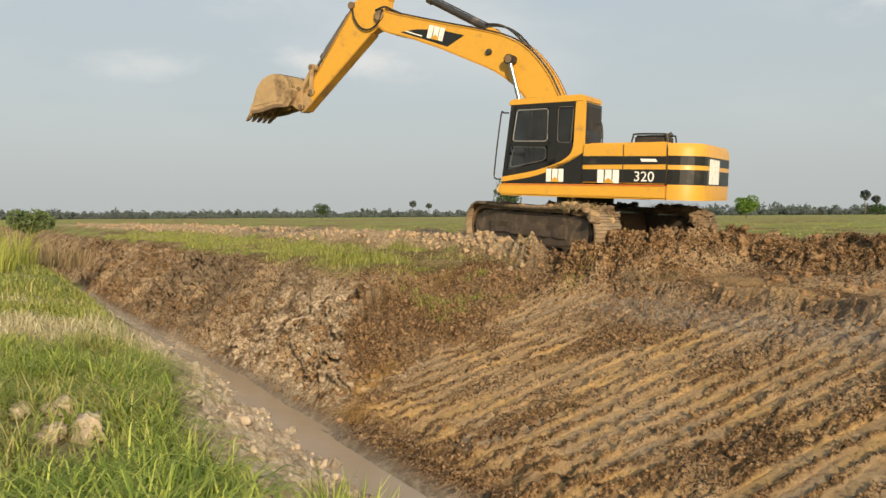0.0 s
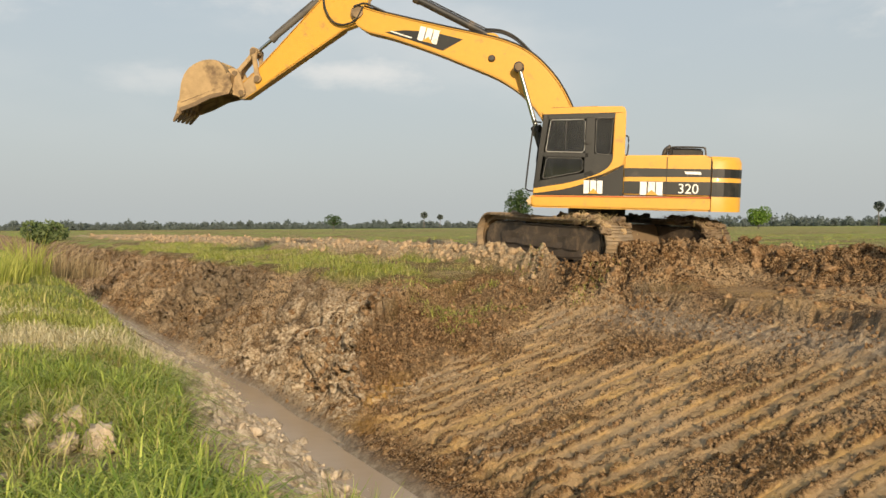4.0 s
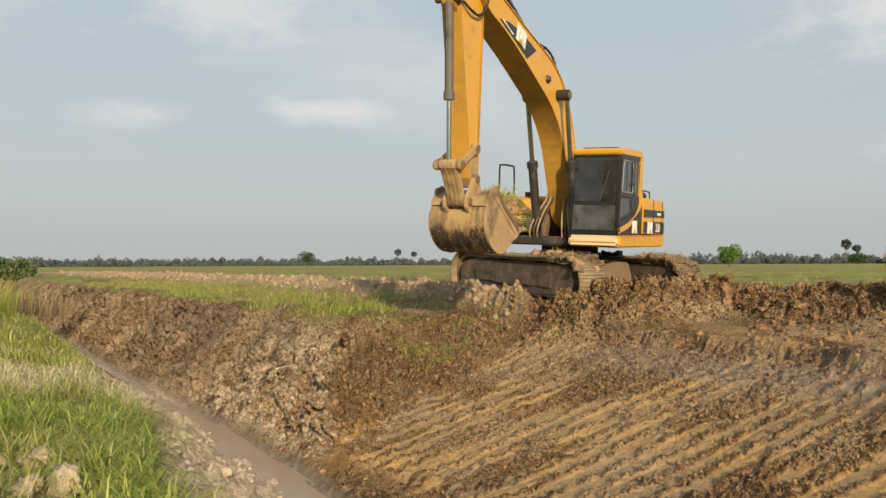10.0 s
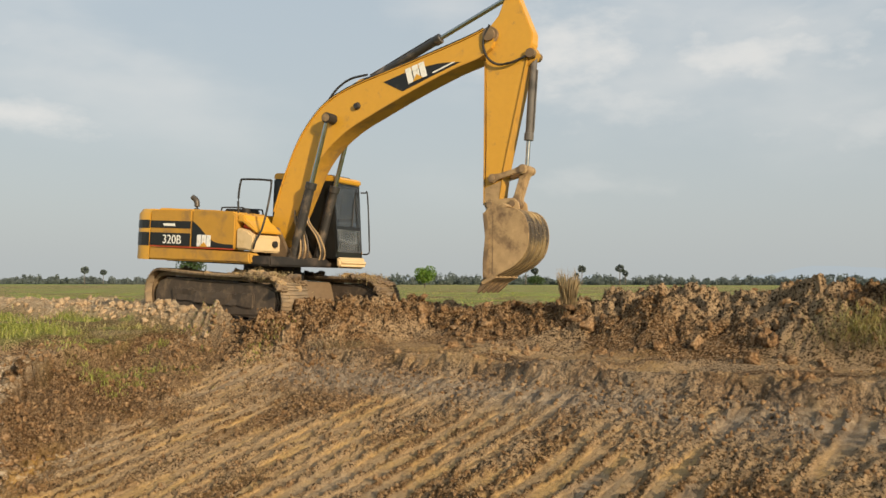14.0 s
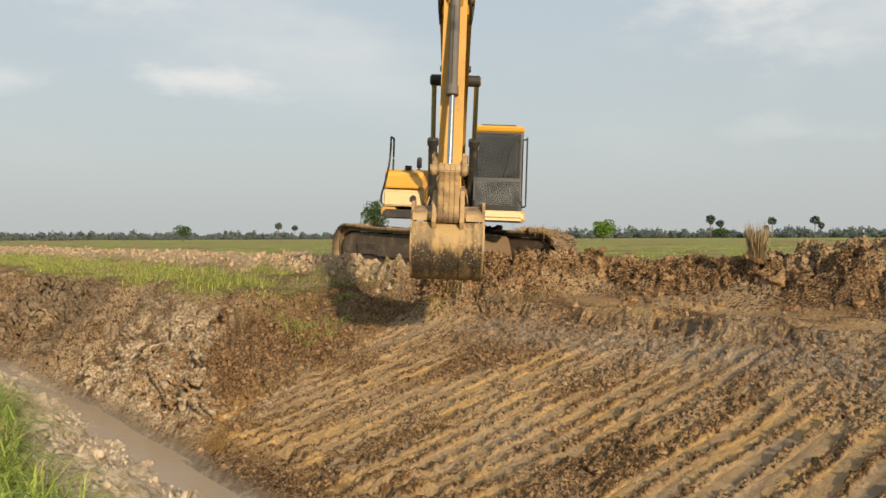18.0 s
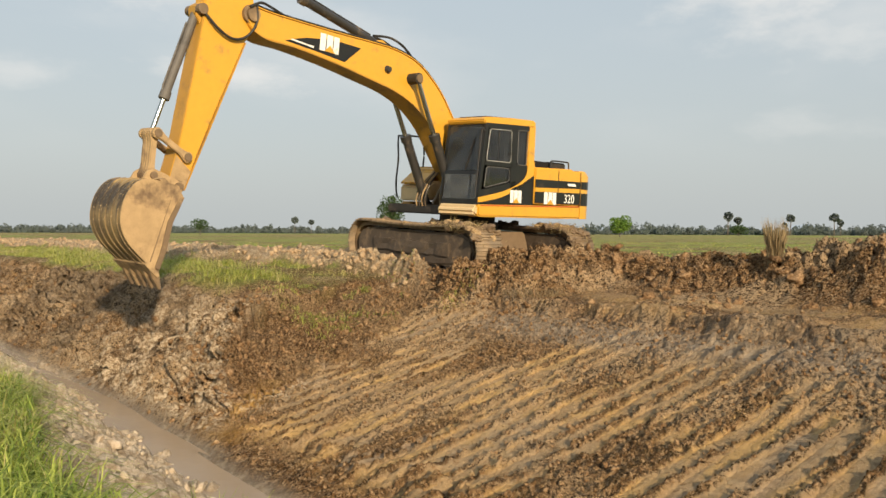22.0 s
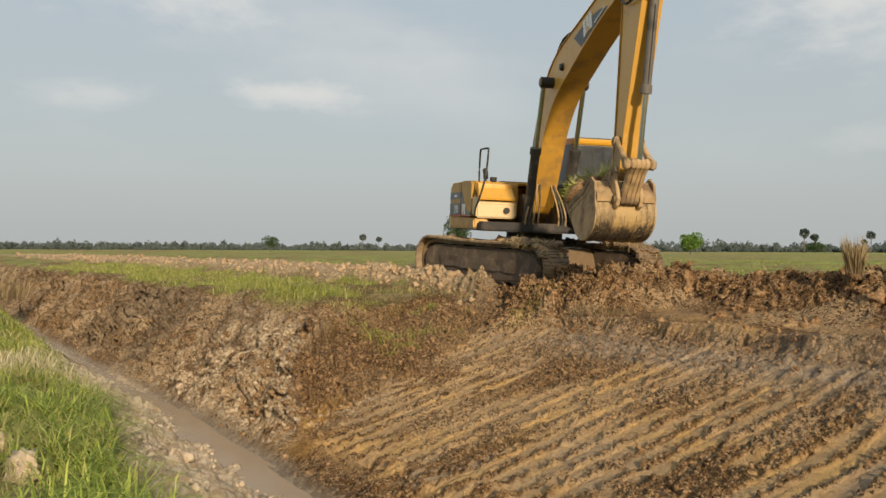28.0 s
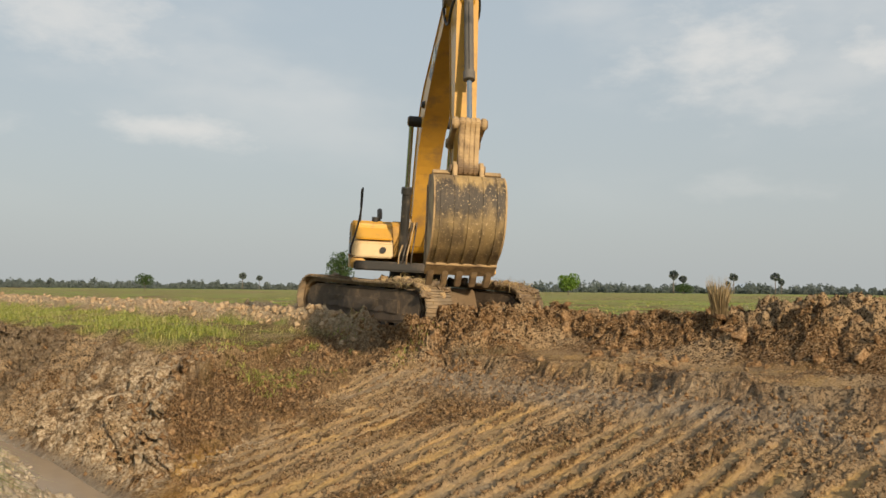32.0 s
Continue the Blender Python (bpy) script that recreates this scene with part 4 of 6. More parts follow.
    # right side: engine door, tank, battery box
    part("right_body_door", prism([(-1.95, 1.40), (-0.88, 1.40), (-0.88, 2.10), (-1.95, 2.10)], -1.365, -0.35, 0.02), YELLOW_WORN_SHADE, house, "yellow engine side door with black bands, darkened as the shaded side")
    plate("black_band", [(-1.94, 1.42), (-0.89, 1.42), (-0.89, 1.66), (-1.94, 1.66)], -1.365, -1, BLACK, house)
    plate("black_band", [(-1.94, 1.75), (-0.89, 1.75), (-0.89, 1.89), (-1.94, 1.89)], -1.365, -1, BLACK, house)
    part("fuel_tank", prism([(-0.87, 1.40), (0.19, 1.40), (0.19, 2.02), (0.12, 2.09), (-0.84, 2.12), (-0.87, 2.09)], -1.355, -0.42, 0.03), YELLOW_WORN_SHADE, house, "tall rounded yellow fuel tank, darkened as the shaded side")
    plate("black_swoop", curve2([(-0.86, 1.90), (-0.70, 1.80), (-0.48, 1.62), (-0.30, 1.52), (-0.08, 1.485), (0.17, 1.48)], 4) + [(0.17, 1.41), (-0.86, 1.42)], -1.355, -1, BLACK, house, "black swoop stripe")
    part("tool_box", prism([(0.21, 1.40), (0.40, 1.40), (0.62, 1.36), (0.62, 1.66), (0.45, 1.76), (0.21, 1.80)], -1.34, -0.55, 0.03), CREAM, house, "sun-bleached cream tool box")
    part("tool_box_lid", prism([(0.20, 1.90), (0.30, 1.90), (0.66, 1.70), (0.68, 1.73), (0.36, 1.96), (0.34, 2.03), (0.20, 2.05)], -1.30, -0.58, 0.02), YELLOW, house, "bent open yellow box lid")
    part("oil_filter", rod((0.26, -1.15, 1.84), (0.50, -1.15, 1.80), 0.05, 14), RED, house, "faded red filter can under the open lid", True)
    part("tank_cap", rod((0.05, -0.9, 2.08), (0.05, -0.9, 2.18), 0.07, 14), DARK, house, "", True)
    part("exhaust_pipe", tube(smooth_path([(-1.36, -0.75, 2.08), (-1.36, -0.75, 2.26), (-1.39, -0.75, 2.34), (-1.48, -0.75, 2.40)], 4), 0.055, 12), STEEL, house, "rusty bent exhaust pipe", True)
    part("muffler_cover", box(-1.5, -1.0, -0.5, 0.1, 2.10, 2.16, 0.02), DARK, house, "low dark muffler cover")
    rail = [(0.12, -1.20, 2.06), (0.10, -1.20, 2.35), (0.14, -1.20, 2.66), (0.24, -1.20, 2.70), (0.78, -1.20, 2.68), (0.86, -1.20, 2.62), (0.82, -1.22, 2.2), (0.78, -1.30, 1.80), (0.70, -1.37, 1.55), (0.66, -1.37, 1.42)]
    part("handrail", tube(smooth_path(rail, 5), 0.019, 8), RUBBER, house, "bent black handrail", True)
    # front of the deck between the cab and the tool box
    part("boom_bracket", prism([(-0.25, 1.25), (0.75, 1.25), (0.62, 1.45), (0.36, 1.86), (0.10, 1.86), (-0.25, 1.5)], -0.36, -0.28, 0.015, bm=prism([(-0.25, 1.25), (0.75, 1.25), (0.62, 1.45), (0.36, 1.86), (0.10, 1.86), (-0.25, 1.5)], 0.28, 0.36, 0.015)), CAKED_DARK, house, "thick bracket plates at the boom foot")
    part("front_deck", box(0.3, 0.90, -0.55, 0.42, 1.12, 1.24, 0.02), CAKED_DARK, house, "muddy front deck")
    for k, y in enumerate((-0.46, -0.38, -0.31, -0.22, 0.18, 0.25, 0.32)):
        hose = smooth_path([(0.95, y, 1.18), (1.02, y, 1.42), (0.92, y * 0.8, 1.72), (0.72, y * 0.6, 1.98), (0.66, y * 0.5, 2.2)], 5)
        part("hydraulic_hose", tube(hose, 0.016, 8), STEEL if k % 2 else CAKED, house, "dusty hydraulic hose", True)
    # signs and numbers
    maker_mark(-0.90, 1.371, 1.40, 0.40, 0.24, 1, house, -1)
    maker_mark(-0.55, -1.362, 1.42, 0.34, 0.22, -1, house, 1)
    lettering("model_number", "320", 0.25, -1.55, 1.372, 1.445, 1, WHITE, house, "white model number")
    lettering("model_number", "320B", 0.24, -1.36, -1.374, 1.455, -1, WHITE, house, "white model number")
    plate("small_caption", [(-1.78, 1.79), (-1.50, 1.79), (-1.47, 1.84), (-1.75, 1.84)], 1.371, 1, WHITE, house)
    plate("small_caption", [(-1.58, 1.79), (-1.28, 1.79), (-1.30, 1.84), (-1.60, 1.84)], -1.371, -1, WHITE, house)
    # lamp on the right tool box, steps
    part("work_lamp", rod((0.62, -0.75, 1.52), (0.67, -0.75, 1.52), 0.06, 14), DARK, house, "", True)
    return house


house = build_house()


TRIM_PALE = mat("pale_window_rubber", (0.42, 0.41, 0.38), 0.6)
TRIM_DARK = mat("dusty_window_rubber", (0.13, 0.125, 0.115), 0.7)


def build_cab():
    yl, yr = 1.315, 0.40
    shell = bmesh.new()
    side = [(-0.40, 1.34), (1.22, 1.34), (1.26, 1.52), (1.09, 2.84), (-0.36, 2.88)]
    # left wall frame bars, right wall, back: thin solid plates
    box(-0.40, -0.33, yr, yl - 0.02, 1.34, 2.10, 0.01, shell)
    box(-0.40, -0.33, yr, yl - 0.02, 2.76, 2.86, 0.01, shell)
    box(-0.40, -0.33, yr, yr + 0.10, 2.09, 2.77, 0.01, shell)
    box(-0.40, -0.33, yl - 0.14, yl - 0.02, 2.09, 2.77, 0.01, shell)
    prism(side, yr, yr + 0.03, 0.0, shell)
    box(-0.38, 1.18, yr, yl - 0.01, 1.30, 1.36, 0.01, shell)
    cab = part("cab", shell, BLACK, excavator, "black-framed operator cab with tinted glass and yellow roof")
    part("roof", prism([(-0.40, 2.87), (1.10, 2.81), (1.14, 2.88), (1.06, 2.94), (0.3, 2.985), (-0.34, 3.0), (-0.40, 2.97)], yr - 0.01, yl + 0.01, 0.02), YELLOW, cab, "yellow cab roof")
    part("roof_hatch", prism([(0.10, 2.985), (0.95, 2.94), (0.95, 2.97), (0.10, 3.01)], 0.52, 1.18, 0.01), DARK, cab, "dark roof hatch")
    part("rear_post", prism([(-0.41, 1.36), (-0.10, 1.60), (-0.19, 2.0), (-0.21, 2.86), (-0.41, 2.92)], yl - 0.05, yl + 0.006, 0.012), YELLOW, cab, "yellow rear cab post")
    plate("rear_post_band", [(-0.405, 1.36), (0.30, 1.36), (0.30, 1.66), (-0.02, 1.76), (-0.405, 1.95)], yl + 0.006, 1, BLACK, cab, thick=0.008)
    sweep_top = [(1.225, 1.47), (0.95, 1.52), (0.55, 1.60), (0.12, 1.74), (-0.10, 1.87), (-0.185, 2.00), (-0.212, 2.20)]
    sweep_low = [(1.225, 1.38), (0.95, 1.42), (0.55, 1.50), (0.12, 1.65), (-0.15, 1.78), (-0.40, 1.96), (-0.404, 2.20)]
    # cab door: frame bars round the glass
    door = bmesh.new()
    prism([(1.215, 1.36), (1.225, 1.53), (1.05, 2.85), (0.97, 2.85), (1.13, 1.60)], yl - 0.05, yl, 0.008, door)
    prism([(1.06, 2.74), (1.05, 2.85), (-0.22, 2.88), (-0.22, 2.78)], yl - 0.05, yl, 0.008, door)
    prism([(1.08, 2.06), (1.07, 2.14), (0.24, 2.14), (0.24, 2.06)], yl - 0.05, yl, 0.008, door)
    prism([(0.32, 1.55), (0.30, 2.80), (0.14, 2.80), (0.14, 1.6)], yl - 0.05, yl, 0.008, door)
    prism([(1.2, 1.36), (1.19, 1.60), (0.30, 1.78), (-0.16, 1.95), (-0.2, 1.36)], yl - 0.05, yl, 0.008, door)
    prism([(0.15, 1.72), (0.15, 2.13), (-0.2, 2.13), (-0.2, 1.9)], yl - 0.045, yl - 0.003, 0.004, door)
    door = part("cab_door", door, BLACK, cab, "black cab door")
    part("door_handle", box(0.24, 0.34, yl, yl + 0.03, 2.30, 2.34, 0.008), DARK, cab)
    plate("yellow_swoop", band(curve2(sweep_top, 4), curve2(sweep_low, 4)), yl + 0.002, 1, YELLOW, cab, "yellow swoop stripe", 0.012)

    def pane(name, poly, y0, y1, trim, label):
        glass = part(name, prism(poly, y0, y1, 0.0), GLASS, cab, "dark tinted pane")
        loop = [(x, yl + 0.002, z) for x, z in poly]
        part("window_trim", tube(loop + [loop[0]], 0.0065, 6), trim, glass, label)
        return glass
    glass = pane("window_pane", [(1.02, 2.19), (0.95, 2.70), (0.92, 2.73), (0.36, 2.75), (0.32, 2.72), (0.32, 2.19), (0.36, 2.15), (0.99, 2.15)], yl - 0.03, yl - 0.02, TRIM_PALE, "thin pale rubber trim")
    pane("window_pane", [(0.12, 2.17), (0.12, 2.74), (0.08, 2.78), (-0.16, 2.78), (-0.18, 2.74), (-0.15, 2.16), (-0.11, 2.12), (0.08, 2.13)], yl - 0.03, yl - 0.02, TRIM_DARK, "dusty grey rubber trim")
    part("sliding_bar", box(0.655, 0.675, yl - 0.034, yl - 0.012, 2.16, 2.74, 0.002), RUBBER, glass)
    pane("window_pane", [(1.06, 1.68), (1.01, 2.00), (0.97, 2.04), (0.38, 2.04), (0.34, 2.00), (0.34, 1.84), (0.40, 1.79), (1.02, 1.66)], yl - 0.03, yl - 0.02, TRIM_DARK, "dusty grey rubber trim")
    # windscreen: upper and lower panes and frame bars, slanting back to the roof
    def front(name, z0, z1, material, y0=yr + 0.05, y1=yl - 0.05, thick=0.012, label=""):
        def fx(z):
            return 1.245 - (z - 1.5) * 0.125 if z > 1.5 else 1.235
        return part(name, prism([(fx(z0), z0), (fx(z1), z1), (fx(z1) - thick, z1), (fx(z0) - thick, z0)], y0, y1, 0.0), material, cab, label)
    front("windscreen", 1.95, 2.80, GLASS_DUST_SHEEN, label="dark tinted upper windscreen")
    front("lower_screen", 1.42, 1.90, GLASS_MUDDY, label="dusty lower windscreen")
    for y0, y1 in ((yr - 0.01, yr + 0.06), (yl - 0.06, yl + 0.004)):
        front("screen_pillar", 1.34, 2.84, BLACK, y0, y1, 0.06)
    front("screen_bar", 1.89, 1.96, BLACK, thick=0.04)
    front("screen_bar", 2.78, 2.86, BLACK, thick=0.05)
    front("screen_bar", 1.34, 1.44, BLACK, thick=0.05)
    part("rear_panel", box(-0.412, -0.40, yr + 0.02, yl - 0.06, 2.12, 2.86, 0.004), BLACK, cab, "black rear cab panel")
    for k in range(5):
        part("rear_louvre", box(-0.425, -0.412, yl - 0.30, yl - 0.12, 2.16 + 0.035 * k, 2.175 + 0.035 * k, 0.0), CYL, cab)
    part("wiper", rod((1.20, 0.95, 1.96), (1.13, 1.10, 2.55), 0.012, 6), RUBBER, cab)
    part("front_step", prism([(1.22, 1.14), (1.30, 1.13), (1.36, 1.19), (1.33, 1.30), (1.22, 1.36)], yr + 0.02, yl + 0.03, 0.04), CREAM, cab, "worn cream front step under the cab")
    part("seat_back", box(0.02, 0.16, 0.62, 1.06, 1.75, 2.5, 0.05), DARK, cab)
    part("seat_cushion", box(0.05, 0.6, 0.60, 1.08, 1.62, 1.76, 0.05), DARK, cab)
    part("rear_window", prism([(-0.420, 2.36), (-0.413, 2.36), (-0.413, 2.80), (-0.420, 2.80)], yr + 0.09, yl - 0.13, 0.0), DARK, cab, "dark rear window")
    for y in (yl + 0.06,):
        rail = [(1.24, y - 0.05, 1.42), (1.34, y, 1.44), (1.36, y, 1.6), (1.26, y, 2.62), (1.20, y, 2.68), (1.12, y - 0.05, 2.68)]
        part("grab_rail", tube(smooth_path(rail, 4), 0.015, 8), RUBBER, cab, "black grab rail", True)
    rail = [(-0.42, yr + 0.3, 2.15), (-0.50, yr + 0.3, 2.17), (-0.51, yr + 0.3, 2.48), (-0.42, yr + 0.3, 2.50)]
    part("rear_grab_rail", tube(smooth_path(rail, 4), 0.014, 8), RUBBER, cab, "", True)
    maker_mark(0.14, yl + 0.014, 1.40, 0.34, 0.24, 1, cab, -1)
    return cab


cab = build_cab()


def build_boom():
    top = [(-0.16, 0.12), (0.25, 0.44), (0.75, 0.77), (1.22, 1.03), (1.6, 1.20), (2.05, 1.31), (2.45, 1.33), (2.93, 1.23), (3.47, 1.02), (3.98, 0.80), (4.58, 0.55), (5.35, 0.24), (5.66, 0.14)]
    low = [(5.72, -0.12), (5.58, -0.20), (5.29, -0.18), (4.80, 0.01), (3.97, 0.26), (3.20, 0.45), (2.74, 0.56), (2.36, 0.61), (1.96, 0.60), (1.5, 0.49), (1.0, 0.24), (0.5, -0.01), (0.15, -0.16), (-0.1, -0.16), (-0.2, -0.02)]
    boom = part("boom", prism(curve2(top, 3) + curve2(low, 3), -0.205, 0.205, 0.012), YELLOW, excavator, "long curved yellow boom", True)
    pts = curve2(top[1:], 3)
    part("top_flange", prism(pts + [(x, z + 0.016) for x, z in reversed(pts)], -0.225, 0.225, 0.0), YELLOW, boom)
    pts = curve2(low[1:-2], 3)
    part("bottom_flange", prism(pts + [(x, z - 0.016) for x, z in reversed(pts)], -0.225, 0.225, 0.0), YELLOW_WORN_SHADE, boom)
    for side in (1, -1):
        y = 0.205 * side
        plate("boom_sticker", curve2([(5.00, 0.0), (4.72, 0.24), (4.50, 0.38), (4.30, 0.50), (4.05, 0.62), (3.62, 0.79)], 3) + [(3.82, 0.38), (4.4, 0.20)], y, side, BLACK, boom, "dark pointed sticker")
        plate("sticker_line", [(4.92, 0.07), (4.48, 0.21), (4.48, 0.24), (4.90, 0.10)], y + side * 0.006, side, WHITE, boom)
        maker_mark(4.18, y + side * 0.006, 0.33, 0.40, 0.28, side, boom, -1 if side > 0 else 1, -0.37 if side > 0 else -0.37)
        part("cylinder_boss", rod((2.37, y, 0.98), (2.37, y + 0.23 * side, 0.98), 0.10, 20), DARK, boom, "", True)
        part("boom_lamp_boss", rod((2.93, y, 0.82), (2.93, y + 0.06 * side, 0.82), 0.075, 14, 0.05), CYL, boom, "", True)
        part("stick_pin_boss", rod((5.68, y - 0.02 * side, 0.0), (5.68, y + 0.05 * side, 0.0), 0.11, 18), CAKED_DARK, boom, "greasy stick pin boss", True)
        for k in range(2):
            off = 0.05 + 0.05 * k
            line = [(x, side * (0.225 - off), z + 0.045) for x, z in curve2(top[2:], 2)]
            part("hydraulic_pipe", tube(line, 0.016, 6), YELLOW_WORN_SHADE if k else RUBBER, boom)
    part("stick_cylinder_bracket", prism([(2.92, 1.21), (3.42, 1.02), (3.30, 1.19), (3.20, 1.26), (3.10, 1.26)], -0.12, 0.12, 0.01), YELLOW, boom)
    for y in (-0.08, 0.08):
        hose = [(3.40, y, 1.22), (3.10, y * 1.6, 1.38), (2.80, y * 1.8, 1.43), (2.50, y * 1.6, 1.40), (2.25, y, 1.35)]
        part("boom_hose", tube(smooth_path(hose, 5), 0.022, 8), RUBBER, boom, "looping black hose", True)
    hose = [(5.20, 0.2, 0.33), (5.45, 0.24, 0.28), (5.66, 0.26, 0.22), (5.80, 0.27, 0.04)]
    part("boom_hose", tube(smooth_path(hose, 5), 0.022, 8), RUBBER, boom, "looping black hose", True)
    return boom


boom = build_boom()


def build_stick():
    poly = [(-0.78, 0.34), (-0.74, 0.44), (-0.62, 0.50), (0.04, 0.77), (0.22, 0.76), (0.48, 0.66), (2.36, 0.22), (2.92, 0.14), (3.03, 0.05), (3.03, -0.07), (2.92, -0.13), (1.92, -0.10), (0.43, -0.10), (0.14, -0.17), (-0.02, -0.17), (-0.14, -0.05), (-0.33, 0.14), (-0.62, 0.26), (-0.74, 0.26)]
    stick = part("stick", prism(poly, -0.135, 0.135, 0.014), YELLOW, excavator, "tapering yellow stick with muddy tip")
    own = prism([(0.48, 0.66), (2.36, 0.22), (2.92, 0.14), (2.92, 0.156), (2.36, 0.236), (0.48, 0.676)], -0.152, 0.152, 0.0)
    part("stick_flange", own, YELLOW_WORN_SHADE, stick)
    own = bmesh.new()
    prism([(2.92, -0.13), (0.43, -0.10), (0.43, -0.116), (2.92, -0.146)], -0.152, 0.152, 0.0, own)
    part("stick_flange", own, YELLOW_WORN_SHADE, stick)
    part("muddy_stick_tip", prism([(2.50, 0.205), (2.92, 0.15), (3.04, 0.05), (3.04, -0.075), (2.92, -0.14), (2.62, -0.13)], -0.143, 0.143, 0.01), CAKED, stick, "mud-coated stick end")
    for x, z, r in ((0.0, 0.0, 0.15), (-0.70, 0.36, 0.085), (0.40, 0.74, 0.08), (2.92 - 0.445, 0.05, 0.075), (2.92, 0.0, 0.085)):
        part("pivot_pin", rod((x, -0.20, z), (x, 0.20, z), r, 18), CAKED_DARK, stick, "", True)
    part("bucket_cylinder_bracket", prism([(0.22, 0.68), (0.64, 0.58), (0.50, 0.78), (0.40, 0.83), (0.31, 0.79)], -0.10, 0.10, 0.01), YELLOW_WORN_SHADE, stick)
    for side in (1, -1):
        hose = [(-0.16, 0.25 * side, 0.03), (0.10, 0.235 * side, -0.10), (0.38, 0.21 * side, -0.04), (0.53, 0.20 * side, 0.16), (0.52, 0.20 * side, 0.44), (0.44, 0.16 * side, 0.66), (0.46, 0.1 * side, 0.80)]
        part("stick_hose", tube(smooth_path(hose, 6), 0.021, 8), RUBBER, stick, "drooping black hose", True)
    return stick


stick = build_stick()


def build_bucket():
    half = 0.45
    outer = curve2([(0.05, 0.44), (0.07, 0.61), (0.16, 0.75), (0.34, 0.84), (0.56, 0.865), (0.80, 0.81), (1.00, 0.645), (1.14, 0.42), (1.26, 0.21)], 4)
    inner = [(x + (0.45 - x) * 0.045, z + (0.40 - z) * 0.045) for x, z in outer]
    shell = prism(outer + inner[::-1], -half, half, 0.004)
    bucket = part("bucket", shell, BUCKET, excavator, "worn steel digging bucket caked with tan mud", True)
    sidepoly = [(0.03, 0.14), (0.17, 0.02), (0.55, 0.11), (0.95, 0.10), (1.24, 0.13)] + [(x, z) for x, z in outer[::-1]]
    for y in (-half, half):
        part("side_plate", prism(sidepoly, y - 0.018, y + 0.018, 0.004), CAKED, bucket, "dented muddy side plate")
        part("side_seam", prism([(0.16, 0.20), (0.175, 0.20), (1.17, 0.26), (1.17, 0.275)], y - 0.023, y + 0.023, 0.0), CAKED_DARK, bucket, "dark weld seam")
        part("side_edge", prism([(0.16, 0.010), (0.22, 0.09), (0.56, 0.17), (0.96, 0.16), (1.24, 0.18), (1.24, 0.10), (0.95, 0.075), (0.56, 0.085)], y - 0.03, y + 0.03, 0.006), CAKED_DARK, bucket, "worn cutting side edge")
    part("cutting_lip", prism([(1.14, 0.30), (1.22, 0.34), (1.36, 0.10), (1.32, 0.07)], -half - 0.02, half + 0.02, 0.006), CAKED, bucket, "straight muddy lip")
    for k in range(5):
        y = -half + 0.06 + k * (2 * half - 0.12) / 4
        tooth = prism([(1.22, 0.10), (1.24, 0.25), (1.36, 0.16), (1.52, 0.0), (1.50, -0.02)], y - 0.045, y + 0.045, 0.012)
        part("tooth", tooth, CAKED_DARK, bucket, "blunt worn tooth")
    ring = [(x + (x - 0.45) * 0.022, z + (z - 0.38) * 0.022) for x, z in outer[4:]]
    for k in range(5):
        y = -0.36 + 0.18 * k
        part("wear_strip", prism(outer[4:] + ring[::-1], y - 0.022, y + 0.022, 0.0), BUCKET, bucket, "worn wear strip")
    part("top_plate", prism([(-0.02, 0.36), (0.20, 0.06), (0.24, 0.10), (0.03, 0.44)], -half, half, 0.006), CAKED, bucket)
    for y in (-0.175, 0.175):
        ear = [(-0.07, -0.06), (0.06, -0.08), (0.26, 0.10), (0.10, 0.56), (-0.06, 0.52), (-0.13, 0.44), (-0.12, 0.30), (-0.09, 0.12)]
        part("bucket_ear", prism(ear, y - 0.028, y + 0.028, 0.008), CAKED, bucket, "mud-caked hinge ear")
    q = radians(95)
    qx, qz = 0.415 * math.cos(q), 0.415 * math.sin(q)
    for x, z in ((0, 0), (qx, qz)):
        part("bucket_pin", rod((x, -0.23, z), (x, 0.23, z), 0.055, 14), CAKED_DARK, bucket, "", True)
    return bucket


bucket = build_bucket()


def bar_link(name, length, ys, r, material, label):
    own = bmesh.new()
    for y in ys:
        prism([(-0.085, 0.0), (-0.06, -0.06), (0.0, -0.085), (0.06, -0.06), (0.14, -0.045), (length - 0.14, -0.045), (length - 0.06, -0.06), (length, -0.085), (length + 0.06, -0.06), (length + 0.085, 0.0), (length + 0.06, 0.06), (length, 0.085), (length - 0.06, 0.06), (length - 0.14, 0.045), (0.14, 0.045), (0.06, 0.06), (0.0, 0.085), (-0.06, 0.06)], y - 0.035, y + 0.035, 0.012, own)
    ob = part(name, own, material, excavator, label)
    for x in (0, length):
        part("link_pin", rod((x, min(ys) - 0.05, 0), (x, max(ys) + 0.05, 0), r, 14), CAKED_DARK, ob, "", True)
    return ob


idler_link = bar_link("idler_link", 0.565, (-0.185, 0.185), 0.06, CAKED, "pair of muddy idler links")
bucket_link = bar_link("bucket_link", 0.600, (-0.10, -0.035, 0.035, 0.10), 0.062, CAKED, "heavy muddy bucket link")


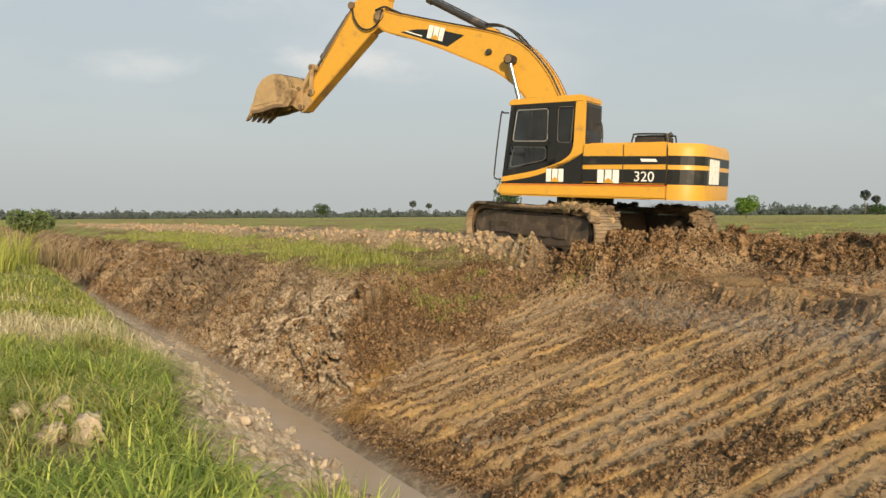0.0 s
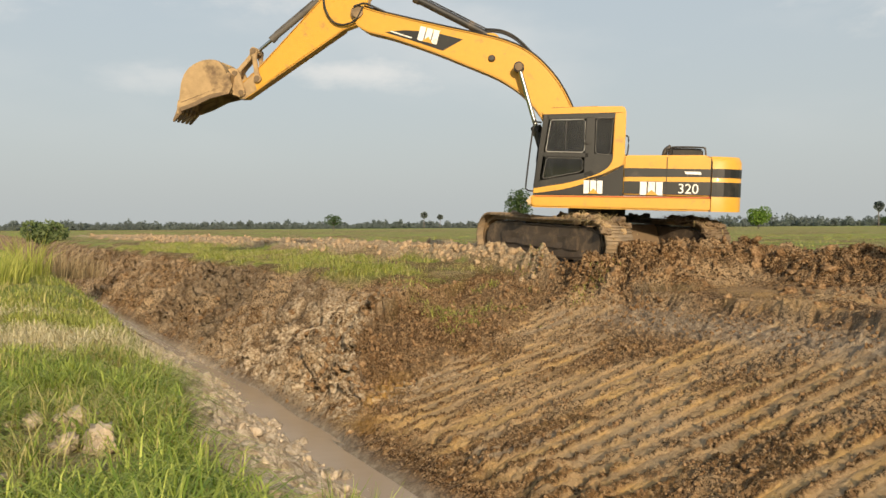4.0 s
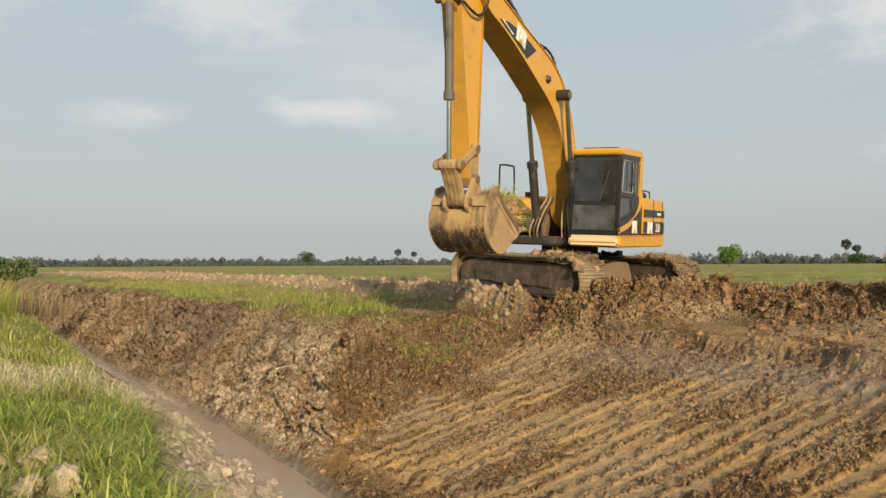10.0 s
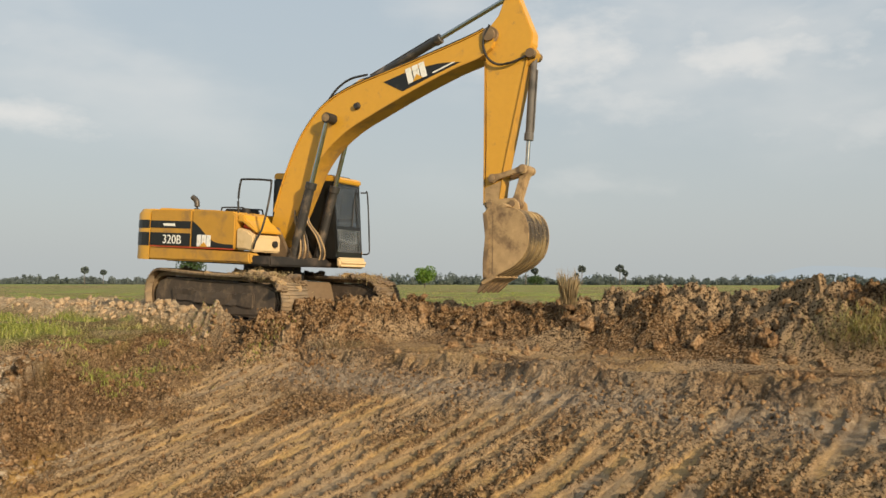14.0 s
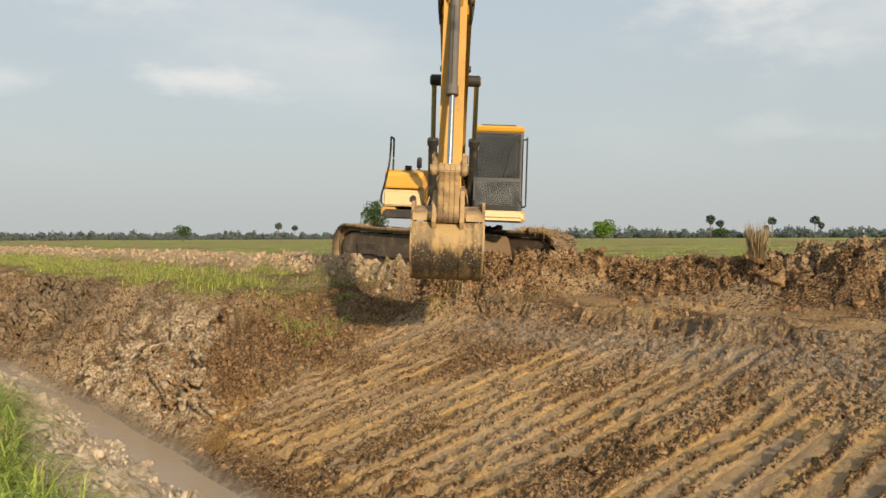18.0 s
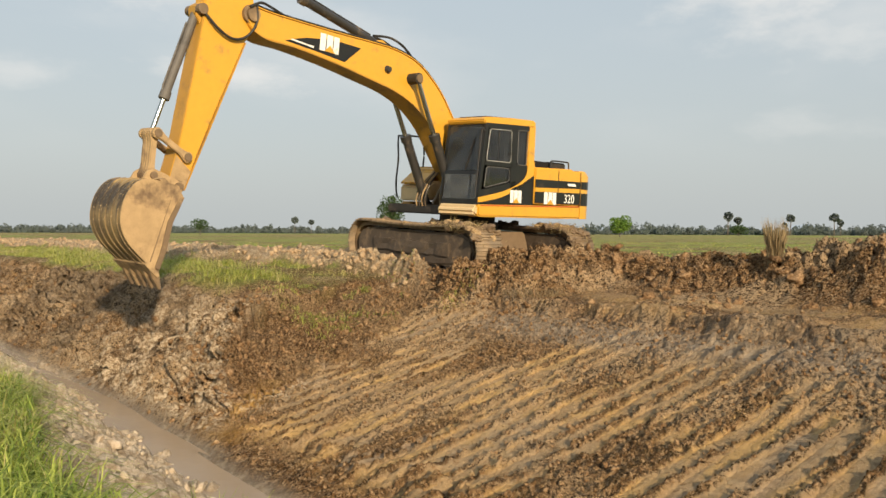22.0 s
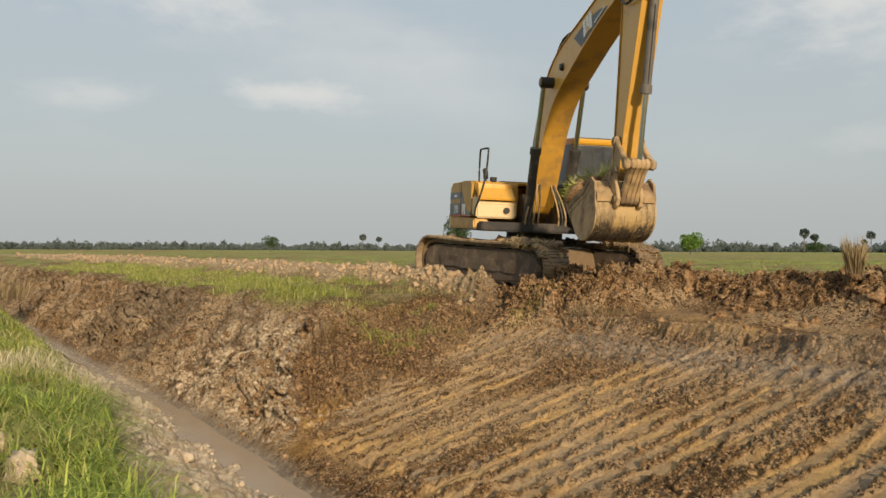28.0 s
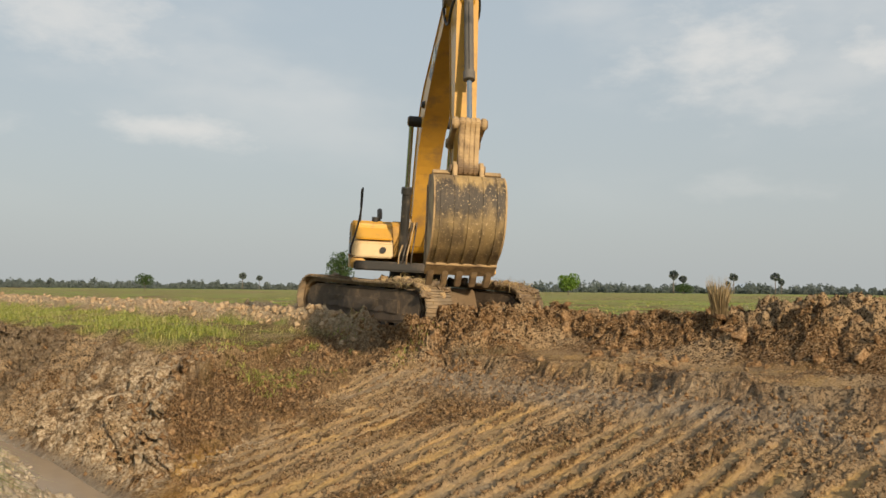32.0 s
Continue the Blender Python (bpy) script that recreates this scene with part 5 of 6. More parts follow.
def ram(name, barrel, reach, r, rr, material, label):
    """A hydraulic ram in two moving parts: barrel from its foot along +x, rod with its eye at the origin along -x."""
    own = rod((0.06, 0, 0), (barrel, 0, 0), r, 18, bevel=0.008)
    rod((barrel - 0.10, 0, 0), (barrel + 0.03, 0, 0), r * 1.25, 18, bm=own, bevel=0.008)
    rod((0, -r * 0.9, 0), (0, r * 0.9, 0), r * 1.05, 16, bm=own)
    tube([(0.25, 0, r * 1.25), (barrel - 0.15, 0, r * 1.25), (barrel - 0.08, 0, r)], r * 0.2, 6, own)
    b = part(name, own, material, excavator, label, True)
    own = rod((-reach, 0, 0), (-0.05, 0, 0), rr, 16)
    e = part(name + "_rod", own, CHROME, excavator, "shiny chrome piston rod", True)
    part("rod_eye", rod((0, -0.075, 0), (0, 0.075, 0), rr * 1.7, 16), CAKED_DARK, e, "", True)
    return b, e


BOOM_RAMS = [(ram("boom_cylinder", 1.45, 1.30, 0.085, 0.045, CYL, "greasy black boom cylinder"), y) for y in (-0.38, 0.38)]
STICK_RAM = ram("stick_cylinder", 1.80, 1.95, 0.075, 0.042, CYL, "black stick cylinder over the boom")
BUCKET_RAM = ram("bucket_cylinder", 1.42, 1.30, 0.064, 0.036, CYL_MUD, "mud-grey bucket cylinder")

# ---- plants that stand singly, and the far edge of the plain ----


def leafy(name, base, light, rough=0.6, through_light=0.35):
    """Leaves and blades: colour changes from piece to piece, some light comes through."""
    m = bpy.data.materials.new(name)
    m.use_nodes = True
    nt = m.node_tree
    b = nt.nodes["Principled BSDF"]
    geo = nt.nodes.new("ShaderNodeNewGeometry")
    ramp = nt.nodes.new("ShaderNodeValToRGB")
    ramp.color_ramp.elements[0].color, ramp.color_ramp.elements[1].color = (*base, 1), (*light, 1)
    nt.links.new(geo.outputs["Random Per Island"], ramp.inputs[0])
    nt.links.new(ramp.outputs[0], b.inputs["Base Color"])
    b.inputs["Roughness"].default_value = rough
    b.inputs["Specular IOR Level"].default_value = 0.25
    tr = nt.nodes.new("ShaderNodeBsdfTranslucent")
    nt.links.new(ramp.outputs[0], tr.inputs["Color"])
    mx = nt.nodes.new("ShaderNodeMixShader")
    mx.inputs[0].default_value = through_light
    nt.links.new(b.outputs[0], mx.inputs[1])
    nt.links.new(tr.outputs[0], mx.inputs[2])
    nt.links.new(mx.outputs[0], nt.nodes["Material Output"].inputs["Surface"])
    return m


LEAF_BRIGHT = leafy("fresh_green_leaves", (0.075, 0.15, 0.02), (0.17, 0.27, 0.045))
LEAF_DARK = leafy("dark_green_leaves", (0.032, 0.065, 0.02), (0.085, 0.13, 0.045))
LEAF_MID = leafy("grey_green_leaves", (0.09, 0.13, 0.045), (0.17, 0.21, 0.085))
# distance haze mixed into the leaf colour: paler, bluer, little contrast
LEAF_FAR = leafy("far_leaves_haze_tint", (0.122, 0.148, 0.138), (0.142, 0.168, 0.155), 0.95, through_light=0.4)
DRY = leafy("dry_straw_stalks", (0.19, 0.135, 0.07), (0.40, 0.31, 0.17), 0.8, 0.2)
BARK = mat("grey_bark", (0.12, 0.10, 0.08), 0.9, spread=0.3, bump=0.5)


def soup(name, verts, faces, material, parent=None):
    """A mesh object from arrays of vertices (n, 3) and triangles (m, 3)."""
    me = bpy.data.meshes.new(name)
    me.vertices.add(len(verts))
    me.vertices.foreach_set("co", np.asarray(verts, np.float32).ravel())
    faces = np.asarray(faces, np.int32)
    me.loops.add(faces.size)
    me.loops.foreach_set("vertex_index", faces.ravel())
    me.polygons.add(len(faces))
    me.polygons.foreach_set("loop_start", (np.arange(len(faces)) * faces.shape[1]).astype(np.int32))
    me.update()
    me.materials.append(material)
    ob = new(name, me)
    ob.parent = parent
    return ob


def leaves(rng, centres, size, normals=None):
    """One bent diamond leaf, two triangles, at every centre."""
    k = len(centres)
    d = rng.normal(size=(k, 3))
    d /= np.linalg.norm(d, axis=1)[:, None]
    e = rng.normal(size=(k, 3))
    e -= d * np.sum(d * e, axis=1)[:, None]
    e /= np.linalg.norm(e, axis=1)[:, None]
    sz = size * rng.uniform(0.6, 1.3, (k, 1))
    v = np.stack([centres - d * sz, centres + e * sz * 0.5, centres + d * sz, centres - e * sz * 0.5], 1).reshape(-1, 3)
    i = np.arange(k)[:, None] * 4
    return v, np.concatenate([i + [0, 1, 2], i + [0, 2, 3]], 1).reshape(-1, 3)


def bearing(az, dist, z=0.0):
    return Vector((math.sin(radians(az)) * dist, math.cos(radians(az)) * dist, z))


def leafy_tree(place, height, width, stem, material, label, seed, count=900, group="", lobes=9):
    rng = np.random.default_rng(seed)
    tree = new("tree")
    tree.matrix_world = Matrix.Translation(place)
    tagged(tree, label, "tree", group)
    trunk = bmesh.new()
    r = height * 0.022
    rod((0, 0, -0.1), (r, 0, stem + 0.2 * (height - stem)), r * 1.5, 9, r, trunk)
    for k in range(6):
        a = k * 2.4 + rng.uniform(0, 1)
        z0 = stem + (height - stem) * 0.1
        rod((r * 0.5, 0, z0), (math.cos(a) * width * 0.3, math.sin(a) * width * 0.3, stem + (height - stem) * rng.uniform(0.45, 0.8)), r * 0.6, 6, r * 0.2, trunk)
    part("trunk", trunk, BARK, tree)
    pts = []
    for k in range(lobes):
        a, rr = k * 2.399, math.sqrt((k + 0.5) / lobes)
        c = np.array([math.cos(a) * width * 0.30 * rr, math.sin(a) * width * 0.30 * rr, stem + (height - stem) * rng.uniform(0.35, 0.68)])
        d = rng.normal(size=(count // lobes, 3))
        d /= np.linalg.norm(d, axis=1)[:, None]
        d *= rng.uniform(0.55, 1.0, (len(d), 1)) ** 0.5
        pts.append(c + d * np.array([width * 0.26, width * 0.26, (height - stem) * 0.36]))
    v, f = leaves(rng, np.concatenate(pts), width * 0.045)
    crown = soup("crown", v, f, material, tree)
    return tree, crown


def fan_palm(place, height, seed, group="", label="tall sugar palm with a round crown on the plain"):
    rng = np.random.default_rng(seed)
    tree = new("sugar_palm")
    tree.matrix_world = Matrix.Translation(place)
    tagged(tree, label, "palm", group)
    part("trunk", rod((0, 0, -0.1), (0, 0, height * 0.84), height * 0.022, 10, height * 0.015), BARK, tree)
    verts, faces = [], []
    top = np.array([0, 0, height * 0.82])
    for k in range(110):
        d = rng.normal(size=3)
        d[2] = d[2] * 0.8 + 0.15
        d /= np.linalg.norm(d)
        e = np.cross(d, rng.normal(size=3))
        e /= np.linalg.norm(e)
        tip = top + d * height * rng.uniform(0.08, 0.17)
        ring = [tip + (d * math.cos(a) + e * math.sin(a)) * height * 0.082 for a in np.linspace(-1.9, 1.9, 7)]
        i = len(verts)
        verts += [tip] + ring
        faces += [(i, i + m, i + m + 1) for m in range(1, 7)]
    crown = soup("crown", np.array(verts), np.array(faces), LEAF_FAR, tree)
    return tree, crown


def build_plants():
    leafy_tree(bearing(19.5, 190, -0.05), 4.9, 5.4, 0.9, LEAF_BRIGHT, "round bright green tree alone on the pasture", 3, 1800)
    leafy_tree(bearing(-8.03, 230, -0.05), 4.6, 5.0, 1.2, LEAF_DARK, "small dark green field tree on the plain", 4, 900, lobes=6)
    leafy_tree(bearing(4.33, 90, -0.05), 5.0, 3.1, 0.6, LEAF_DARK, "dense dark green bushy young palm behind the machine", 5, 2200, lobes=12)
    leafy_tree(bearing(-25.6, 70, -0.6), 2.1, 3.7, 0.2, LEAF_MID, "low dark green bush on the ditch bank", 6, 1500, lobes=8)
    leafy_tree(bearing(26.9, 400, -0.05), 5.0, 9.0, 0.6, LEAF_DARK, "dark spreading shrub under far palms", 7, 800, lobes=7)
    for az, d, h, k in ((-2.0, 480, 9.3, 1), (-0.93, 480, 8.0, 2), (26.25, 440, 11.4, 3), (26.85, 440, 9.0, 4), (29.95, 450, 10.4, 5), (29.6, 460, 6.5, 8), (32.4, 450, 10.6, 6), (32.75, 455, 7.6, 7)):
        fan_palm(bearing(az, d, -0.05), h, k, "far palms")


build_plants()


def build_far_woods():
    """Tree line along the horizon: many lobed crowns, each of leaf pieces, uneven in height."""
    rng = np.random.default_rng(12)
    vv, ff, n = [], [], 0
    for k in range(2600):
        az = rng.uniform(-38, 62)
        d = rng.uniform(700, 1000)
        tall = 0.75 + 0.5 * (vnoise(np.array([az / 2.7]), np.array([1.5]), 5)[0] + vnoise(np.array([az / 0.7]), np.array([2.5]), 6)[0])
        h = (1.4 + 4.8 * rng.uniform(0, 1) ** 2.2) * tall * (1.25 if az > 15 else 1.0)
        w = rng.uniform(4.0, 9.0)
        c = np.array(bearing(az, d, 0.0))
        q = rng.normal(size=(70, 3))
        q /= np.linalg.norm(q, axis=1)[:, None]
        q *= rng.uniform(0.5, 1.0, (70, 1))
        pts = c + np.array([0, 0, h * 0.5]) + q * np.array([w * 0.5, w * 0.5, h * 0.52])
        v, f = leaves(rng, pts, 1.15)
        vv.append(v)
        ff.append(f + n)
        n += len(v)
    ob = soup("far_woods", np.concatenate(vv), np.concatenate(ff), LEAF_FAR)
    return tagged(ob, "low hazy blue-green line of trees along the horizon", "woods", kind="stuff")


build_far_woods()


def build_hills():
    m = bpy.data.materials.new("hills_haze_glow")
    m.use_nodes = True
    nt = m.node_tree
    nt.nodes.clear()
    # hills give off an even glow that stands in for the air's haze
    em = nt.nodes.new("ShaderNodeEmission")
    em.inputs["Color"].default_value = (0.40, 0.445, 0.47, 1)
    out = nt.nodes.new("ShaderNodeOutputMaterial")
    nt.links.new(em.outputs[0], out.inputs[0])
    azs = np.linspace(-50, 75, 260)
    hump = 16 * np.exp(-((azs - 30.5) / 2.6) ** 2) + 40 * np.exp(-((azs - 45.0) / 4.5) ** 2) + 14 * np.exp(-((azs - 18.5) / 2.5) ** 2) + 28 * np.exp(-((azs - 56.0) / 5.0) ** 2)
    hump = hump * 1.35 * (1 + 0.25 * fbm(azs, azs * 0, 2.2, 4, 77)) + 2
    verts, d = [], 2400.0
    for dz, depth in ((-6.0, 0), (1.0, 0), (1.0, 500), (-6.0, 500)):
        for az, h in zip(azs, hump):
            p = bearing(az, d + depth)
            verts.append((p.x, p.y, h if dz > 0 else -6.0))
    k = len(azs)
    faces = [(r * k + i, r * k + i + 1, (r + 1) % 4 * k + i + 1, (r + 1) % 4 * k + i) for r in range(4) for i in range(k - 1)]
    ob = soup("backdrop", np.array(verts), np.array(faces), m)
    return tagged(ob, "faint hills beyond the plain, haze put in as a blue glow", "hills", kind="structure")


build_hills()

# ---- loose earth, stones and grass ----


def clod_shape(rng, level):
    """A torn lump of clay: flat breaks, sharp corners, one side often missing."""
    bm = bmesh.new()
    bmesh.ops.create_icosphere(bm, subdivisions=level, radius=1.0)
    v = np.array([p.co[:] for p in bm.verts])
    f = np.array([[p.index for p in q.verts] for q in bm.faces])
    bm.free()
    off = rng.uniform(0, 40, 3)
    cuts = rng.normal(size=(9, 3))
    cuts /= np.linalg.norm(cuts, axis=1)[:, None]
    far = rng.uniform(0.35, 1.0, 9)
    jag = 0.26 if level == 1 else 0.12
    for k, p in enumerate(v):
        along = cuts @ p
        r = min(1.2, min(d / c for d, c in zip(far, along) if c > 0.15) if (along > 0.15).any() else 1.2)
        q = Vector(p * 2.9 + off)
        v[k] = p * r * (1.0 + 0.55 * noise.noise(q) + 0.40 * noise.noise(q * 2.7) + rng.uniform(-jag, jag))
    return v * rng.uniform(0.55, 1.35, 3), f


def heap(name, n, s, size, material, label, category, level, seed, sink=0.45, flat=1.0):
    """Clods lying on the ground at (n, s), joined into one object."""
    rng = np.random.default_rng(seed)
    shapes = [clod_shape(rng, level) for _ in range(9)]
    z = ground(n, s)[0]
    x, y = n * NX + s * SX, n * NY + s * SY
    pick = rng.integers(0, 9, len(n))
    vv, ff, base = [], [], 0
    for k, (sv, sf) in enumerate(shapes):
        i = np.nonzero(pick == k)[0]
        if not len(i):
            continue
        a, b, c = rng.uniform(0, 2 * math.pi, len(i)), rng.normal(0, 0.5, len(i)), rng.normal(0, 0.5, len(i))
        ca, sa, cb, sb, cc, sc = np.cos(a), np.sin(a), np.cos(b), np.sin(b), np.cos(c), np.sin(c)
        zero, one = a * 0, a * 0 + 1
        rz = np.stack([np.stack([ca, -sa, zero], 1), np.stack([sa, ca, zero], 1), np.stack([zero, zero, one], 1)], 1)
        rx = np.stack([np.stack([one, zero, zero], 1), np.stack([zero, cb, -sb], 1), np.stack([zero, sb, cb], 1)], 1)
        ry = np.stack([np.stack([cc, zero, sc], 1), np.stack([zero, one, zero], 1), np.stack([-sc, zero, cc], 1)], 1)
        v = np.einsum("nij,kj->nki", rz @ rx @ ry, sv) * size[i][:, None, None]
        v[:, :, 2] *= flat
        v += np.stack([x[i], y[i], z[i] + size[i] * (0.55 - sink) * flat], 1)[:, None, :]
        vv.append(v.reshape(-1, 3))
        ff.append((sf[None] + (np.arange(len(i)) * len(sv))[:, None, None]).reshape(-1, 3) + base)
        base += len(i) * len(sv)
    ob = soup(name, np.concatenate(vv), np.concatenate(ff), material)
    return tagged(ob, label, category, kind="stuff")


def clod_mat(name, dark, light, damp, grain=22.0):
    m = bpy.data.materials.new(name)
    m.use_nodes = True
    nt = m.node_tree
    b = nt.nodes["Principled BSDF"]
    geo = nt.nodes.new("ShaderNodeNewGeometry")
    co = nt.nodes.new("ShaderNodeTexCoord")
    ramp = nt.nodes.new("ShaderNodeValToRGB")
    ramp.color_ramp.elements[0].color, ramp.color_ramp.elements[1].color = (*dark, 1), (*light, 1)
    e = ramp.color_ramp.elements.new(0.35)
    e.color = (*damp, 1)
    # one noise for colour and bump: hollows coloured dark like shade, tops pale
    nz = nt.nodes.new("ShaderNodeTexNoise")
    nz.inputs["Scale"].default_value, nz.inputs["Detail"].default_value, nz.inputs["Roughness"].default_value = grain, 7.0, 0.65
    nt.links.new(co.outputs["Object"], nz.inputs["Vector"])
    mixv = nt.nodes.new("ShaderNodeMath")
    mixv.operation = "MULTIPLY_ADD"
    mixv.inputs[1].default_value = 0.22
    nt.links.new(geo.outputs["Random Per Island"], mixv.inputs[0])
    sub = nt.nodes.new("ShaderNodeMath")
    sub.operation = "MULTIPLY_ADD"
    sub.inputs[1].default_value, sub.inputs[2].default_value = 2.3, -0.78
    nt.links.new(nz.outputs["Fac"], sub.inputs[0])
    nt.links.new(sub.outputs[0], mixv.inputs[2])
    nt.links.new(mixv.outputs[0], ramp.inputs[0])
    nt.links.new(ramp.outputs[0], b.inputs["Base Color"])
    b.inputs["Roughness"].default_value = 0.9
    b.inputs["Specular IOR Level"].default_value = 0.14
    bp = nt.nodes.new("ShaderNodeBump")
    bp.inputs["Strength"].default_value, bp.inputs["Distance"].default_value = 0.9, 0.02
    nt.links.new(nz.outputs["Fac"], bp.inputs["Height"])
    nt.links.new(bp.outputs[0], b.inputs["Normal"])
    return m


CLOD = clod_mat("broken_brown_clay", (0.042, 0.024, 0.012), (0.43, 0.295, 0.165), (0.175, 0.098, 0.045), 30.0)
CLOD_PALE = clod_mat("dry_pale_clay", (0.22, 0.145, 0.08), (0.52, 0.39, 0.25), (0.34, 0.24, 0.14))
CHALK = clod_mat("chalky_lime_stones", (0.30, 0.225, 0.145), (0.60, 0.495, 0.365), (0.44, 0.345, 0.24))


def sprinkle(rng, count, n0, n1, s0, s1, power=1.0):
    """Random places, denser towards s0 where power is above 1."""
    return rng.uniform(n0, n1, count), s0 + (s1 - s0) * rng.uniform(0, 1, count) ** power


def build_clods():
    rng = np.random.default_rng(21)

    def grain(count, lo, hi, power):
        return lo + hi * rng.uniform(0, 1, count) ** power
    n, s = sprinkle(rng, 700, 3.9, 5.7, 8.8, 40, 1.8)
    i = ground(n, s)[3] < 0.05
    heap("bank_clods", n[i], s[i], grain(i.sum(), 0.012, 0.075, 4.0), CLOD, "broken brown clay clods on the raw ditch bank", "earth clods", 2, 22, 0.6)
    n, s = sprinkle(rng, 5000, 4.2, 9.5, 9.0, 13.0)
    _, g, _, shaped, _, _, _ = ground(n, s)
    i = (shaped < 0.08) & (g < 0.3)
    heap("fresh_crumbs", n[i], s[i], grain(i.sum(), 0.010, 0.050, 3.4), CLOD, "broken dark clods on the freshly dug face", "earth clods", 2, 23, 0.55)
    n, s = sprinkle(rng, 900, 10.3, 14.0, -6, 11.3)
    heap("spoil_clods", n, s, grain(900, 0.02, 0.09, 3.0), CLOD, "heavy brown clay clods heaped in a spoil ridge", "earth clods", 3, 24, 0.65)
    n, s = sprinkle(rng, 320, 8.6, 12.8, 9.6, 11.4)
    heap("spoil_clods", n, s, grain(320, 0.02, 0.10, 3.6), CLOD, "brown clay clods pushed up before the tracks", "earth clods", 3, 25, 0.65)
    n, s = sprinkle(rng, 20000, 3.9, 8.9, -1.0, 12.0)
    shaped = ground(n, s)[3]
    i = (shaped < rng.uniform(0.3, 0.6, len(n))) & (shaped > 0.02)
    heap("slope_crumbs", n[i], s[i], grain(i.sum(), 0.006, 0.030, 3.2), CLOD, "small damp crumbs lying in the tooth grooves", "earth clods", 1, 26, 0.4)
    n, s = sprinkle(rng, 500, 8.6, 10.9, -3, 10.6)
    heap("shelf_crumbs", n, s, grain(500, 0.008, 0.06, 4.0), CLOD, "crumbled clay along the trodden shelf and its lip", "earth clods", 2, 27, 0.55)
    n, s = sprinkle(rng, 8000, 8.2, 14.5, 13.5, 75, 1.5)
    i = ground(n, s)[4] > rng.uniform(0.15, 0.8, len(n))
    heap("rubble_clods", n[i], s[i], grain(i.sum(), 0.018, 0.085, 2.6), CLOD_PALE, "dry pale clay lumps strewn in a long row on the berm", "earth clods", 2, 28, 0.5)
    n, s = rng.normal(9.0, 0.2, 420), rng.uniform(12.4, 18.0, 420)
    heap("rubble_clods", n, s, grain(420, 0.016, 0.045, 2.4), CLOD_PALE, "dry pale clay lumps heaped along the crawler track", "earth clods", 2, 29, 0.45)
    n, s = sprinkle(rng, 1500, 1.1, 3.7, 2.2, 20, 1.2)
    i = ground(n, s)[2] > 0.4
    heap("rim_stones", n[i], s[i], grain(i.sum(), 0.008, 0.050, 3.4), CHALK, "crumbly whitish lime stones along the ditch rim", "stones", 2, 30, 0.6)


build_clods()

GRASS = leafy("long_green_grass", (0.13, 0.21, 0.025), (0.54, 0.58, 0.13))
GRASS_MIXED = leafy("yellow_green_grass", (0.21, 0.25, 0.04), (0.53, 0.52, 0.14))
STRAW = leafy("bleached_straw", (0.44, 0.37, 0.18), (0.74, 0.65, 0.40), 0.8, 0.2)
GRASS_DRY = leafy("yellowing_grass", (0.28, 0.26, 0.07), (0.60, 0.52, 0.21))


def turf(name, n, s, length, width, material, label, seed, lean=0.5):
    """Blades of grass at (n, s): each a tapering bent strip of three triangles."""
    rng = np.random.default_rng(seed)
    k = len(n)
    z = ground(n, s)[0]
    base = np.stack([n * NX + s * SX, n * NY + s * SY, z - 0.02], 1)
    a = rng.uniform(0, 2 * math.pi, k)
    out = np.stack([np.cos(a), np.sin(a), a * 0], 1)
    side = np.stack([-np.sin(a), np.cos(a), a * 0], 1)
    tall = 0.55 + 0.95 * vnoise(n / 0.45, s / 0.45, seed) * (0.6 + 0.8 * vnoise(n / 1.9, s / 1.9, seed + 1))
    ln = (length * tall * rng.uniform(0.6, 1.25, k))[:, None]
    bend = (lean * rng.uniform(0.2, 1.3, k))[:, None]
    wd = (width * rng.uniform(0.6, 1.4, k))[:, None]
    up = np.array([0, 0, 1.0])
    low = base + ln * (0.38 * up + 0.10 * bend * out)
    mid = base + ln * ((0.70 - 0.10 * bend) * up + 0.36 * bend * out)
    tip = base + ln * ((0.92 - 0.42 * bend) * up + 0.85 * bend * out)
    v = np.stack([base - side * wd, base + side * wd, low - side * wd, low + side * wd, mid - side * wd * 0.7, mid + side * wd * 0.7, tip], 1).reshape(-1, 3)
    i = np.arange(k)[:, None] * 7
    f = np.concatenate([i + [0, 1, 3], i + [0, 3, 2], i + [2, 3, 5], i + [2, 5, 4], i + [4, 5, 6]], 1).reshape(-1, 3)
    return tagged(soup(name, v, f, material), label, "grass", kind="stuff")


def tufted(rng, count, n0, n1, s0, s1, spread, per, power=1.0):
    """Places gathered in tufts."""
    m = count // per
    cn, cs = sprinkle(rng, m, n0, n1, s0, s1, power)
    return np.repeat(cn, per) + rng.normal(0, spread, m * per), np.repeat(cs, per) + rng.normal(0, spread, m * per)


